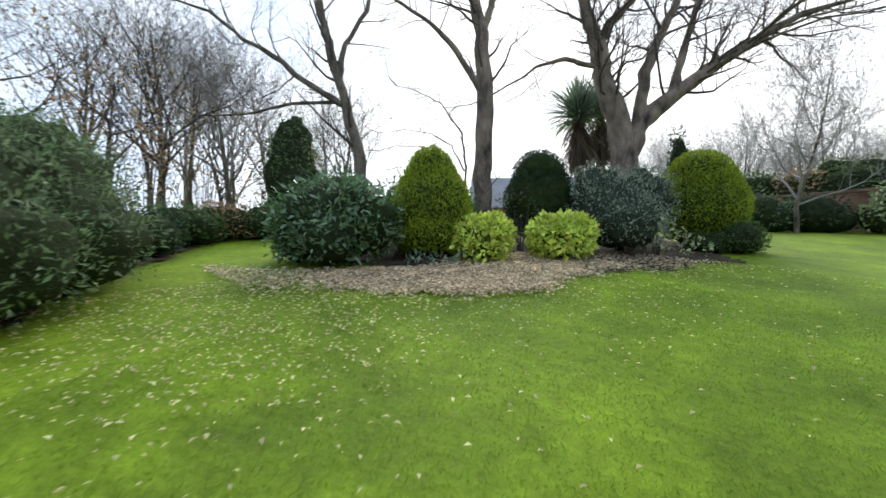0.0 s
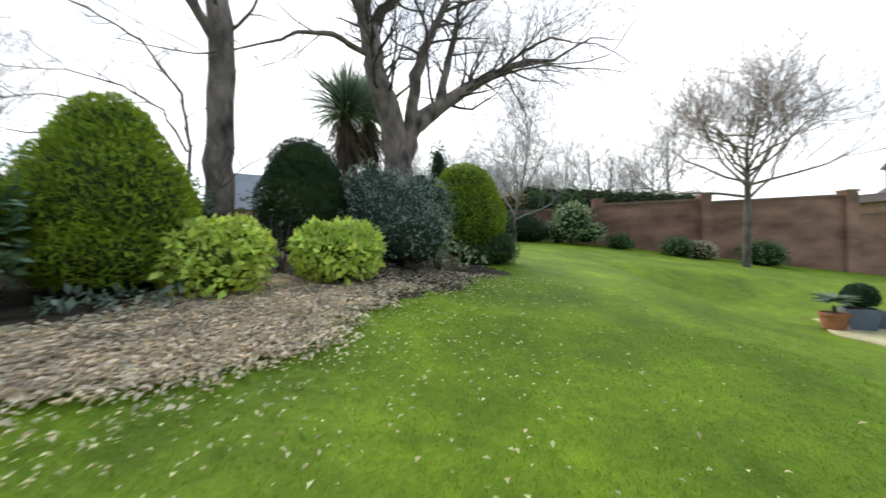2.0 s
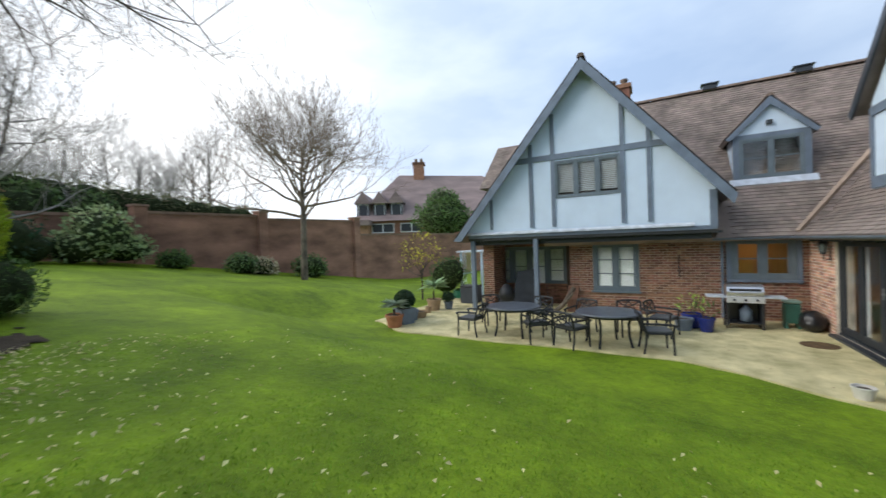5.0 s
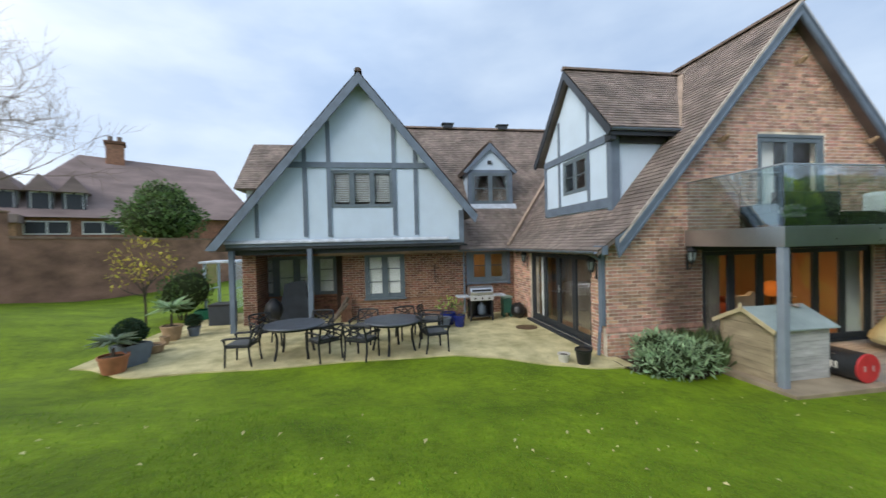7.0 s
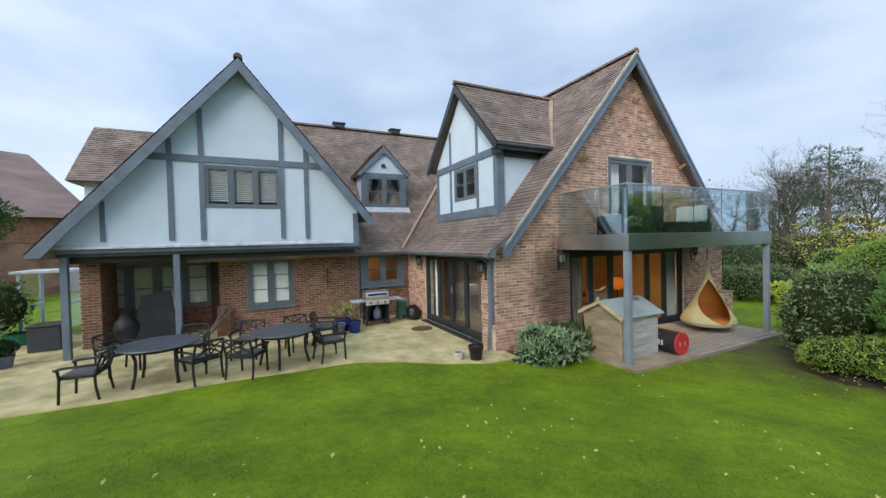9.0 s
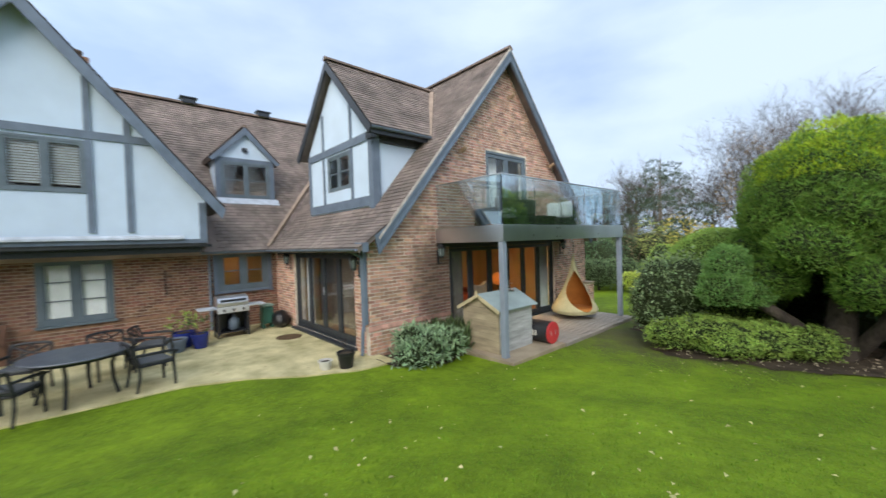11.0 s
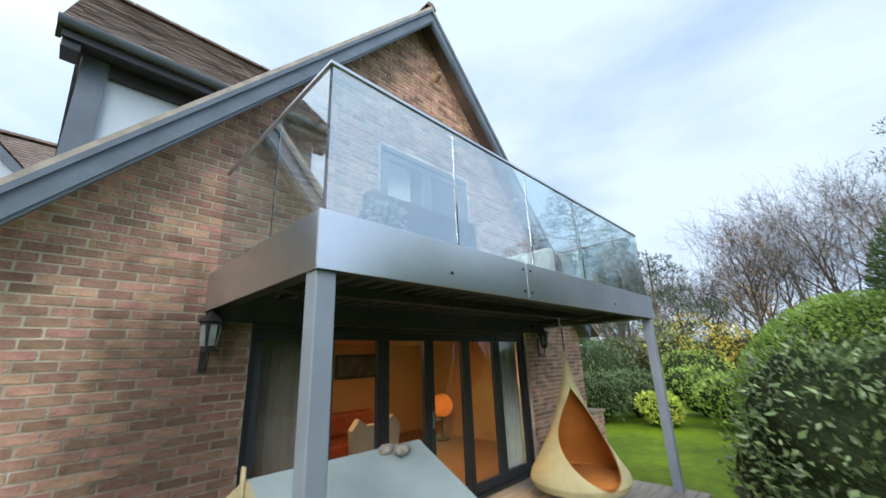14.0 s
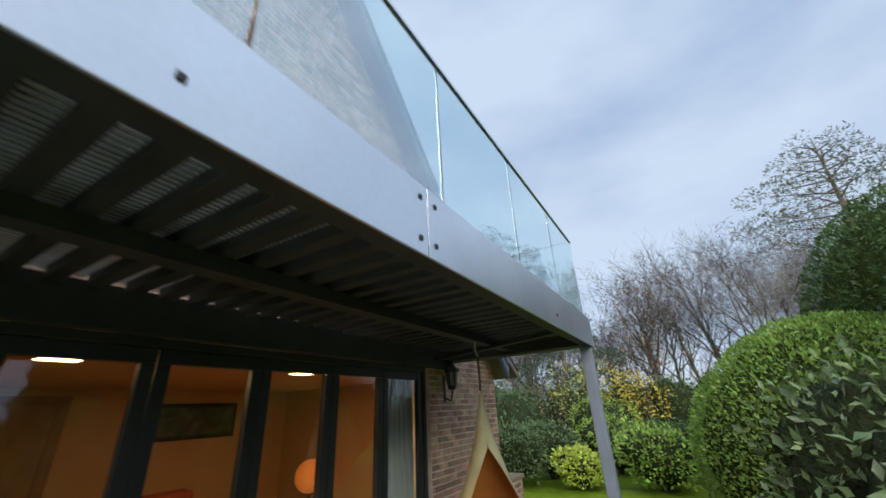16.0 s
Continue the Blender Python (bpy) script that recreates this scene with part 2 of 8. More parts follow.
_g, _m = _n.new("ShaderNodeBsdfGlossy"), _n.new("ShaderNodeMixShader")
_g.inputs["Color"].default_value, _g.inputs["Roughness"].default_value = (0.88, 0.95, 1.0, 1), 0.03
_m.inputs["Fac"].default_value = 0.32
_l.new(_n["Principled BSDF"].outputs[0], _m.inputs[1])
_l.new(_g.outputs[0], _m.inputs[2])
_l.new(_m.outputs[0], _n["Material Output"].inputs["Surface"])
M_SLAT = mat("grey slatted blinds", (0.40, 0.43, 0.45), 0.7, var=0.1, scale=6, fine=60, bump=0.1)
M_BLIND = mat("white blinds", (0.88, 0.90, 0.90), 0.7, var=0.08, scale=6, fine=60, bump=0.1)
M_ROOM = mat("cream plaster", (0.60, 0.38, 0.185), 0.9, var=0.06, scale=2.0, fine=60.0, bump=0.05)
M_CARPET = mat("room floor", (0.30, 0.16, 0.08), 0.6, var=0.15, scale=3.0, fine=60.0, bump=0.1)
M_BULB = glow("warm lamp shade", (0.85, 0.24, 0.04), 0.28)
M_IRON = mat("cast aluminium", (0.030, 0.032, 0.036), 0.5, 0.4, var=0.2, scale=8.0, fine=80.0, bump=0.15)
M_TABLETOP = mat("table top", (0.115, 0.130, 0.155), 0.35, 0.2, var=0.2, scale=5.0, fine=60.0, bump=0.1)
M_CUSHION = mat("grey cushion", (0.10, 0.105, 0.11), 0.9, var=0.15, scale=8.0, fine=120.0, bump=0.3)
M_BARK = mat("bark", (0.185, 0.150, 0.115), 0.9, var=0.50, scale=5.0, fine=22.0, bump=1.0, stretch=(1, 1, 0.45), depth=0.05)
M_TWIG = mat("twigs", (0.080, 0.062, 0.048), 0.9, var=0.25, scale=3.0, fine=30.0, bump=0.2)
M_PLANE = mat("mottled pale bark", (0.235, 0.180, 0.140), 0.9, var=0.58, scale=2.8, fine=11.0, bump=1.0, stretch=(1, 1, 0.6), depth=0.05)
# twig colour lightened to stand for the haze over distant crowns
M_HAZETWIG = mat("haze-paled twigs", (0.30, 0.275, 0.265), 0.9, var=0.25, scale=1.0, fine=12.0, bump=0)


def leaf_mat(name, base, island=0.4, hue=0.02, rough=0.45, spec=0.4):
    m = mat(name, tuple(min(0.85, 1.75 * c) for c in base), rough, var=0.2, scale=3.0, fine=30.0, bump=0, island=island, hue=hue, spec=spec)
    n, l = m.node_tree.nodes, m.node_tree.links
    p, out = n["Principled BSDF"], n["Material Output"]
    tr, mx = n.new("ShaderNodeBsdfTranslucent"), n.new("ShaderNodeMixShader")
    l.new(p.inputs["Base Color"].links[0].from_socket, tr.inputs["Color"])
    mx.inputs["Fac"].default_value = 0.28
    l.new(p.outputs[0], mx.inputs[1])
    l.new(tr.outputs[0], mx.inputs[2])
    l.new(mx.outputs[0], out.inputs["Surface"])
    return m


M_BLADE = leaf_mat("grass blades", (0.128, 0.215, 0.018), island=0.22, rough=0.6, spec=0.3)
L_LAUREL = leaf_mat("dark glossy leaves", (0.078, 0.140, 0.062), rough=0.24, spec=0.8)
L_CONIFER = leaf_mat("golden conifer", (0.212, 0.275, 0.020), rough=0.6, island=0.5)
L_YEW = leaf_mat("dark yew", (0.018, 0.042, 0.020), rough=0.6)
L_YELLOW = leaf_mat("yellow green leaves", (0.39, 0.455, 0.085), rough=0.5, island=0.35)
L_GREY = leaf_mat("grey green leaves", (0.175, 0.220, 0.160), rough=0.5)
L_RHODO = leaf_mat("rhododendron leaves", (0.075, 0.130, 0.042), rough=0.4)
L_SAGE = leaf_mat("silver sage leaves", (0.215, 0.305, 0.175), rough=0.6)
L_HEBE = leaf_mat("hebe leaves", (0.225, 0.330, 0.068), rough=0.5)
L_MID = leaf_mat("mid green leaves", (0.060, 0.105, 0.030), rough=0.5)
L_GOLD = leaf_mat("yellow autumn leaves", (0.38, 0.30, 0.050), rough=0.6)
L_BROWN = leaf_mat("brown autumn leaves", (0.27, 0.180, 0.095), rough=0.7)
L_FALLEN = leaf_mat("fallen leaves", (0.600, 0.400, 0.285), rough=0.8, island=0.45, hue=0.012, spec=0.15)
L_PALE = leaf_mat("pale fallen leaves", (0.43, 0.39, 0.20), rough=0.7, island=0.35, hue=0.02, spec=0.2)
L_CAMELLIA = leaf_mat("camellia leaves", (0.122, 0.174, 0.075), rough=0.3, spec=0.6, island=0.55)
L_LOOSE = leaf_mat("pale grey green leaves", (0.105, 0.155, 0.068), rough=0.5)
L_PALM = leaf_mat("palm leaves", (0.125, 0.165, 0.115), rough=0.5)


# ---- building blocks ----
def empty(name, label="", category="", group="", at=(0, 0, 0), turn=0.0, kind=""):
    ob = new(name)
    ob.empty_display_size = 0.1
    ob.matrix_world = pose(*at, 0, 0, turn)
    return tagged(ob, label, category, group, kind)


def part(name, bm, material, parent=None, label="", smooth=False, kind=""):
    me = bpy.data.meshes.new(name)
    bmesh.ops.recalc_face_normals(bm, faces=bm.faces)
    bm.to_mesh(me)
    bm.free()
    return raw(name, me, material, parent, label, smooth, kind)


def raw(name, me, material, parent=None, label="", smooth=False, kind=""):
    me.materials.append(material)
    if smooth:
        me.polygons.foreach_set("use_smooth", [True] * len(me.polygons))
    ob = new(name, me)
    ob.parent = parent
    return tagged(ob, label, kind=kind)


def box(bm, x0, x1, y0, y1, z0, z1, bevel=0.0):
    r = bmesh.ops.create_cube(bm, size=1.0)
    for v in r["verts"]:
        v.co = Vector(((x0 + x1) / 2 + v.co.x * (x1 - x0), (y0 + y1) / 2 + v.co.y * (y1 - y0), (z0 + z1) / 2 + v.co.z * (z1 - z0)))
    if bevel:
        edges = list({e for v in r["verts"] for e in v.link_edges})
        bmesh.ops.bevel(bm, geom=edges, offset=bevel, segments=2, profile=0.5, affect="EDGES")
    return bm


def boxes(*dims, bevel=0.0):
    bm = bmesh.new()
    for d in dims:
        box(bm, *d, bevel=bevel)
    return bm


def beam(bm, a, b, w, h, up=(0, 0, 1)):
    """A straight timber of width w and height h from a to b."""
    a, b, up = Vector(a), Vector(b), Vector(up)
    d = (b - a).normalized()
    s = d.cross(up).normalized()
    t = s.cross(d).normalized()
    vs = [bm.verts.new(p + s * (i * w / 2) + t * (j * h / 2)) for p in (a, b) for i, j in ((-1, -1), (1, -1), (1, 1), (-1, 1))]
    for f in ((0, 1, 2, 3), (7, 6, 5, 4), (0, 4, 5, 1), (1, 5, 6, 2), (2, 6, 7, 3), (3, 7, 4, 0)):
        bm.faces.new([vs[i] for i in f])
    return bm


def prism(bm, outline, axis, a, b):
    """An outline (two coordinates a point) pushed from a to b along axis x, y or z."""
    def put(p, c):
        return {"x": (c, p[0], p[1]), "y": (p[0], c, p[1]), "z": (p[0], p[1], c)}[axis]
    lo, hi = [bm.verts.new(put(p, a)) for p in outline], [bm.verts.new(put(p, b)) for p in outline]
    n = len(outline)
    bm.faces.new(lo)
    bm.faces.new(hi[::-1])
    for i in range(n):
        bm.faces.new((lo[i], lo[(i + 1) % n], hi[(i + 1) % n], hi[i]))
    return bm


def lathe(bm, profile, at=(0, 0, 0), sides=24, tilt=None):
    """A turned shape from (radius, height) pairs."""
    rings = []
    for r, z in profile:
        ring = []
        for k in range(sides):
            a = 2 * math.pi * k / sides
            p = Vector((r * math.cos(a), r * math.sin(a), z))
            ring.append(bm.verts.new((tilt @ p if tilt else p) + Vector(at)))
        rings.append(ring)
    for lo, hi in zip(rings, rings[1:]):
        for k in range(sides):
            bm.faces.new((lo[k], lo[(k + 1) % sides], hi[(k + 1) % sides], hi[k]))
    for ring in (rings[0], rings[-1][::-1]):
        bm.faces.new(ring)
    return bm


def tube(vs, fs, pts, radii, sides=6):
    """Adds a tapered tube along pts to the lists of vertices and faces."""
    start = len(vs)
    n = len(pts)
    s = None
    for i in range(n):
        d = (pts[min(i + 1, n - 1)] - pts[max(i - 1, 0)])
        d = d.normalized() if d.length > 1e-9 else Vector((0, 0, 1))
        s = d.orthogonal().normalized() if s is None else (s - d * s.dot(d)).normalized()
        t = d.cross(s)
        for k in range(sides):
            a = 2 * math.pi * k / sides
            vs.append(pts[i] + (s * math.cos(a) + t * math.sin(a)) * radii[i])
    for i in range(n - 1):
        for k in range(sides):
            j = (k + 1) % sides
            fs.append((start + i * sides + k, start + i * sides + j, start + (i + 1) * sides + j, start + (i + 1) * sides + k))


def mesh_from(name, vs, fs):
    me = bpy.data.meshes.new(name)
    me.from_pydata([tuple(v) for v in vs], [], fs)
    return me


def pipe(pts, r, sides=8):
    vs, fs = [], []
    tube(vs, fs, [Vector(p) for p in pts], [r] * len(pts), sides)
    bm = bmesh.new()
    me = mesh_from("pipe", vs, fs)
    bm.from_mesh(me)
    bpy.data.meshes.remove(me)
    return bm


def smoothstep(a, b, v):
    u = min(1.0, max(0.0, (v - a) / (b - a)))
    return u * u * (3 - 2 * u)


# ---- ground ----
def patio_edge(y):
    """Where the paving meets the lawn, as x for each y."""
    return 6.17 - 1.62 * (1 - smoothstep(1.4, 5.0, y)) + 0.9 * smoothstep(10.6, 12.6, y) + 0.05 * math.sin(2.1 * y)


def ground(x, y):
    x, y = max(-40.0, min(40.0, x)), max(-30.0, min(34.0, y))
    p = 0.323 - 0.119 * x + 0.101 * y
    p = 0.03 + math.log(1 + math.exp(min(60.0, (p - 0.03) * 10))) / 10
    if p > 2.0:
        p = 2.0 + 0.6 * math.tanh((p - 2.0) / 0.6)
    k = smoothstep(0.0, 4.5, patio_edge(y) - x)
    k = max(k, smoothstep(12.6, 17.0, y))
    k = 1 - (1 - k) * smoothstep(0.2, 1.6, y)
    return 0.2 * (1 - k) + p * k


def bed_mask(x, y):
    """1 inside the planted bed under the big trees."""
    u, v = (x + 6.4) * 0.74 + (y - 9.2) * 0.67, -(x + 6.4) * 0.67 + (y - 9.2) * 0.74
    return 1 if ((u - 0.9) / 6.0) ** 2 + (v / 3.4) ** 2 < 1 + 0.08 * math.sin(3 * x + 2 * y) else 0


def axis_steps(lo, hi, step):
    near = list(np.arange(lo, hi + step / 2, step))
    far = [8, 20, 45, 100, 220, 480]
    return [lo - d for d in reversed(far)] + near + [hi + d for d in far]


gx, gy = axis_steps(-16, 24, 0.4), axis_steps(-14, 28, 0.4)
gv = [(x, y, ground(x, y) - (0.03 if x > patio_edge(y) + 0.02 and 1.4 < y < 12.6 else 0)) for y in gy for x in gx]
nx = len(gx)
gf = [(j * nx + i, j * nx + i + 1, (j + 1) * nx + i + 1, (j + 1) * nx + i) for j in range(len(gy) - 1) for i in range(nx - 1)]
ground_ob = raw("ground", mesh_from("ground", gv, gf), M_GRASS, None, "mown green lawn sloping up from the house", True, "structure")

# paving: one sheet with a rounded edge against the lawn
bm = bmesh.new()
ys = list(np.arange(1.2, 12.61, 0.15))
prism(bm, [(patio_edge(y), y) for y in ys] + [(13.4, ys[-1]), (13.4, ys[0])], "z", 0.02, 0.215)
patio = part("patio", bm, M_PATIO, None, "pale yellow resin gravel patio beside the house", kind="structure")

DECK_Z = 0.12
deck = empty("deck", "weathered timber deck under the balcony", "deck", kind="structure")
part("paving_slab", boxes((2.92, 5.2, -2.35, -0.42, -0.1, DECK_Z), bevel=0.012), M_PAVE, deck)
part("edging", boxes((2.90, 3.03, -6.28, -2.36, -0.1, DECK_Z - 0.006), bevel=0.01), M_DECK, deck)
plank_me = bpy.data.meshes.new("plank")
bm = boxes((-0.07, 0.07, -1.955, 1.955, -0.03, 0.0), bevel=0.006)
bm.to_mesh(plank_me)
bm.free()
plank_me.materials.append(M_DECK)
for i in range(15):
    ob = new("plank", plank_me)
    ob.parent = deck
    ob.matrix_local = pose(3.105 + i * 0.146, -4.315, DECK_Z + random.uniform(-0.003, 0.002), 0, 0, random.uniform(-0.08, 0.08))

# ---- house ----
house = empty("house", "brick house with tiled gables and half-timbered white render", "house")
WX, YN, YS, APY = 5.2, 1.37, -7.77, -3.2
SLOPE = [(0.0, 7.80), (4.15, 3.01), (4.95, 2.46)]     # run from the ridge, height of the tile bed


def roof_z(run):
    for (a, za), (b, zb) in zip(SLOPE, SLOPE[1:]):
        if run <= b:
            return za + (zb - za) * (run - a) / (b - a)
    return SLOPE[-1][1]


def weld(bm):
    bmesh.ops.remove_doubles(bm, verts=bm.verts, dist=0.0005)
    return bm


def cut(spans, a, b):
    out = []
    for s, e in spans:
        if b <= s or a >= e:
            out.append((s, e))
            continue
        if a > s:
            out.append((s, a))
        if b < e:
            out.append((b, e))
    return out


brick_me = {}


def one_brick(material):
    if material.name not in brick_me:
        me = bpy.data.meshes.new("brick")
        bm = boxes((-0.103, 0.103, -0.008, 0.004, -0.029, 0.029))
        bm.to_mesh(me)
        bm.free()
        me.materials.append(material)
        brick_me[material.name] = me
    return brick_me[material.name]


def brickwork(parent, origin, u, n, z0, z1, spans, material, near=None):
    """Stretcher-bond bricks proud of a mortar wall. spans(z): the stretches of the course at height z. near(s, z): bricks that stand as pieces of their own."""
    rng = random.Random(len(bpy.data.objects))
    o, u, n = Vector(origin), Vector(u), Vector(n)
    vs, fs = [], []
    turn = Matrix((u, -n, Vector((0, 0, 1)))).transposed().to_4x4()
    made = 0
    for i in range(int((z1 - z0) / 0.075)):
        zc = z0 + (i + 0.5) * 0.075
        for a, b in spans(zc):
            k = math.floor(a / 0.225) - 1
            while k * 0.225 < b:
                s = k * 0.225 + (0.1125 if i % 2 else 0.0)
                lo, hi = max(a, s), min(b, s + 0.207)
                k += 1
                if hi - lo < 0.03:
                    continue
                if near and made < 300 and hi - lo > 0.2069 and near(s, zc):
                    ob = new("brick", one_brick(material))
                    ob.parent = parent
                    ob.matrix_local = Matrix.Translation(o + u * (s + 0.1035) + Vector((0, 0, zc)) + n * rng.uniform(-0.002, 0.001)) @ turn
                    made += 1
                    continue
                d = 0.005 + rng.uniform(0, 0.005)
                q = len(vs)
                for h in (zc - 0.029 + rng.uniform(-0.002, 0.002), zc + 0.029 + rng.uniform(-0.002, 0.002)):
                    for e in (lo, hi):
                        for t in (0.0, d):
                            vs.append(o + u * e + n * t + Vector((0, 0, h)))
                fs += [(q + 1, q + 3, q + 7, q + 5), (q, q + 1, q + 5, q + 4), (q + 2, q + 6, q + 7, q + 3), (q + 4, q + 5, q + 7, q + 6), (q, q + 2, q + 3, q + 1)]
    me = mesh_from("brickwork", vs, fs)
    return raw("brickwork", me, material, parent, kind="stuff")


def tiles(parent, eave, u, inward, slope, length, keep=None, material=None, gauge=0.125, wide=0.17):
    """Courses of plain tiles. eave: a point on the eave line; u along it; inward: level, towards the ridge; slope: (run from the eave, height) pairs."""
    rng = random.Random(len(bpy.data.objects) + 5)
    e, u, w = Vector(eave), Vector(u), Vector(inward)
    vs, fs = [], []
    row = 0
    for (r0, h0), (r1, h1) in zip(slope, slope[1:]):
        d = math.hypot(r1 - r0, h1 - h0)
        way = (w * (r1 - r0) + Vector((0, 0, h1 - h0))) / d
        nor = u.cross(way)
        if nor.z < 0:
            nor = -nor
        for c in range(int(round(d / gauge))):
            a = e + w * r0 + Vector((0, 0, h0)) + way * (c * gauge)
            run = r0 + (r1 - r0) * (c * gauge / d)
            s = -wide / 2 if row % 2 else 0.0
            row += 1
            while s < length:
                lo, hi = max(0.0, s), min(length, s + wide - 0.006)
                s += wide
                if hi - lo < 0.02 or (keep and not keep((lo + hi) / 2, run)):
                    continue
                lift = 0.024 + rng.uniform(-0.002, 0.006)
                q = len(vs)
                over = way * (gauge * 1.15)
                for p in (lo, hi):
                    vs.extend((a + u * p + nor * 0.002, a + u * p + nor * lift, a + u * p + over + nor * 0.010))
                fs += [(q, q + 3, q + 4, q + 1), (q + 1, q + 4, q + 5, q + 2)]
    me = mesh_from("tiles", vs, fs)
    return raw("tiles", me, material or M_TILE, parent, kind="stuff")


def ridge(parent, a, b, r=0.11):
    a, b = Vector(a), Vector(b)
    d = b - a
    n = max(1, int(d.length / 0.45))
    vs, fs = [], []
    side = d.normalized().cross(Vector((0, 0, 1)))
    for i in range(n):
        p, q = a + d * (i / n), a + d * ((i + 0.985) / n)
        k0 = len(vs)
        for c, g in ((p, 1.0), (q, 0.95)):
            for k in range(7):
                t = math.pi * k / 6
                vs.append(c + side * (math.cos(t) * r * g) + Vector((0, 0, math.sin(t) * r * g - 0.05)))
        fs += [(k0 + k, k0 + k + 1, k0 + 7 + k + 1, k0 + 7 + k) for k in range(6)]
        fs += [tuple(k0 + k for k in range(7)), tuple(k0 + 7 + k for k in range(6, -1, -1))]
    return raw("ridge_tiles", mesh_from("ridge_tiles", vs, fs), M_RIDGE, parent)


# wing: end wall with the balcony
wing_wall = part("wall", bmesh.new(), M_MORTAR, house, "orange brick gable wall")
BIF = (-5.68, -0.93, DECK_Z, 2.43)
UPD = (-4.24, -2.40, 2.85, 4.98)


def gable_top(z):
    """Half width of the end wall at height z, under the roof."""
    if z <= 2.42:
        return YN - APY
    lo, hi = 0.0, 4.95
    for _ in range(30):
        m = (lo + hi) / 2
        lo, hi = (m, hi) if roof_z(m) - 0.12 > z else (lo, m)
    return min(lo, YN - APY)


bm = bmesh.new()
for z0, z1 in [(0.0, 0.79), (0.79, BIF[3]), (BIF[3], 2.85)]:
    spans = cut([(YS, YN)], BIF[0], BIF[1]) if z0 < 2.3 else [(YS, YN)]
    for a, b in spans:
        h = [gable_top(z1), gable_top(z0)]
        prism(bm, [(max(a, APY - h[1]), z0), (min(b, APY + h[1]), z0), (min(b, APY + h[0]), z1), (max(a, APY - h[0]), z1)], "x", WX, WX + 0.3)
steps = np.linspace(2.85, 4.98, 5)
for z0, z1 in zip(steps, steps[1:]):
    h0, h1 = gable_top(z0), gable_top(z1)
    prism(bm, [(APY - h0, z0), (UPD[0], z0), (UPD[0], z1), (APY - h1, z1)], "x", WX, WX + 0.3)
    prism(bm, [(UPD[1], z0), (APY + h0, z0), (APY + h1, z1), (UPD[1], z1)], "x", WX, WX + 0.3)
prism(bm, [(APY - gable_top(4.98), 4.98), (APY + gable_top(4.98), 4.98), (APY, roof_z(0) - 0.12)], "x", WX, WX + 0.3)
bmesh.ops.recalc_face_normals(bm, faces=bm.faces)
weld(bm)
bm.to_mesh(wing_wall.data)
bm.free()


def gable_spans(z):
    h = gable_top(z + 0.03)
    s = [(APY - h, APY + h)]
    if z < BIF[3]:
        s = cut(s, BIF[0] - 0.01, BIF[1] + 0.01)
    if 2.85 < z < 5.0:
        s = cut(s, UPD[0] - 0.01, UPD[1] + 0.01)
    return s


brickwork(wing_wall, (WX, 0, 0), (0, 1, 0), (-1, 0, 0), 0.0, 7.6, gable_spans, M_BRICK, near=lambda s, z: s > -1.0 and 0.25 < z < 2.42)
# projecting plinth course and battered base at the corner
bm = bmesh.new()
prism(bm, [(WX - 0.035, 0.0), (WX - 0.035, 0.72), (WX, 0.80), (WX + 0.1, 0.80), (WX + 0.1, 0.0)], "y", BIF[1] + 0.02, YN + 0.035)
plinth = part("plinth", bm, M_MORTAR, wing_wall)
bm = bmesh.new()
prism(bm, [(WX - 0.042, 0.70), (WX - 0.042, 0.735), (WX - 0.006, 0.815), (WX - 0.006, 0.70)], "y", BIF[1] + 0.02, YN + 0.04)
part("plinth_cap", bm, M_BRICK, wing_wall)
brickwork(plinth, (WX - 0.035, 0, 0), (0, 1, 0), (-1, 0, 0), 0.0, 0.72, lambda z: [(BIF[1] + 0.02, YN + 0.03)], M_BRICK)

low_pier = part("low_pier", boxes((4.86, 5.19, -7.72, -7.28, 0.0, 0.86)), M_MORTAR, house)
brickwork(low_pier, (4.86, 0, 0), (0, 1, 0), (-1, 0, 0), 0.0, 0.86, lambda z: [(-7.72, -7.28)], M_BRICK)
part("pier_cap", boxes((4.82, 5.19, -7.76, -7.24, 0.863, 0.92), bevel=0.012), M_PAVE, house)

# wing: side wall to the patio with the folding doors
NB = (5.80, 9.25, 0.26, 2.38)
side = part("wall", weld(boxes((WX + 0.3, NB[0], YN - 0.3, YN, 0, 2.5), (NB[1], 10.75, YN - 0.3, YN, 0, 2.5), (NB[0], NB[1], YN - 0.3, YN, NB[3], 2.5), (NB[0], NB[1], YN - 0.3, YN, 0, NB[2]))), M_MORTAR, house, "brick side wall")
brickwork(side, (0, YN, 0), (1, 0, 0), (0, 1, 0), 0.0, 2.45, lambda z: cut([(WX, 10.75)], NB[0] - 0.01, NB[1] + 0.01) if z < NB[3] else [(WX, 10.75)], M_BRICK)
part("wall", boxes((WX + 0.3, 14.5, YS, YS + 0.3, 0, 2.5)), M_BRICK, house, "brick back wall")

# wing roof
RX0, RX1 = 4.86, 14.9
flip = [(SLOPE[-1][0] - r, z) for r, z in reversed(SLOPE)]


def main_roof_z(x):
    """Height of the west slope of the main range."""
    return 2.46 + max(0.0, x - 10.35) * 1.215


def main_ridge_x():
    return 14.75


def north_keep(s, run):
    x, z = RX0 + s, roof_z(4.95 - run)
    return z > main_roof_z(x) - 0.05


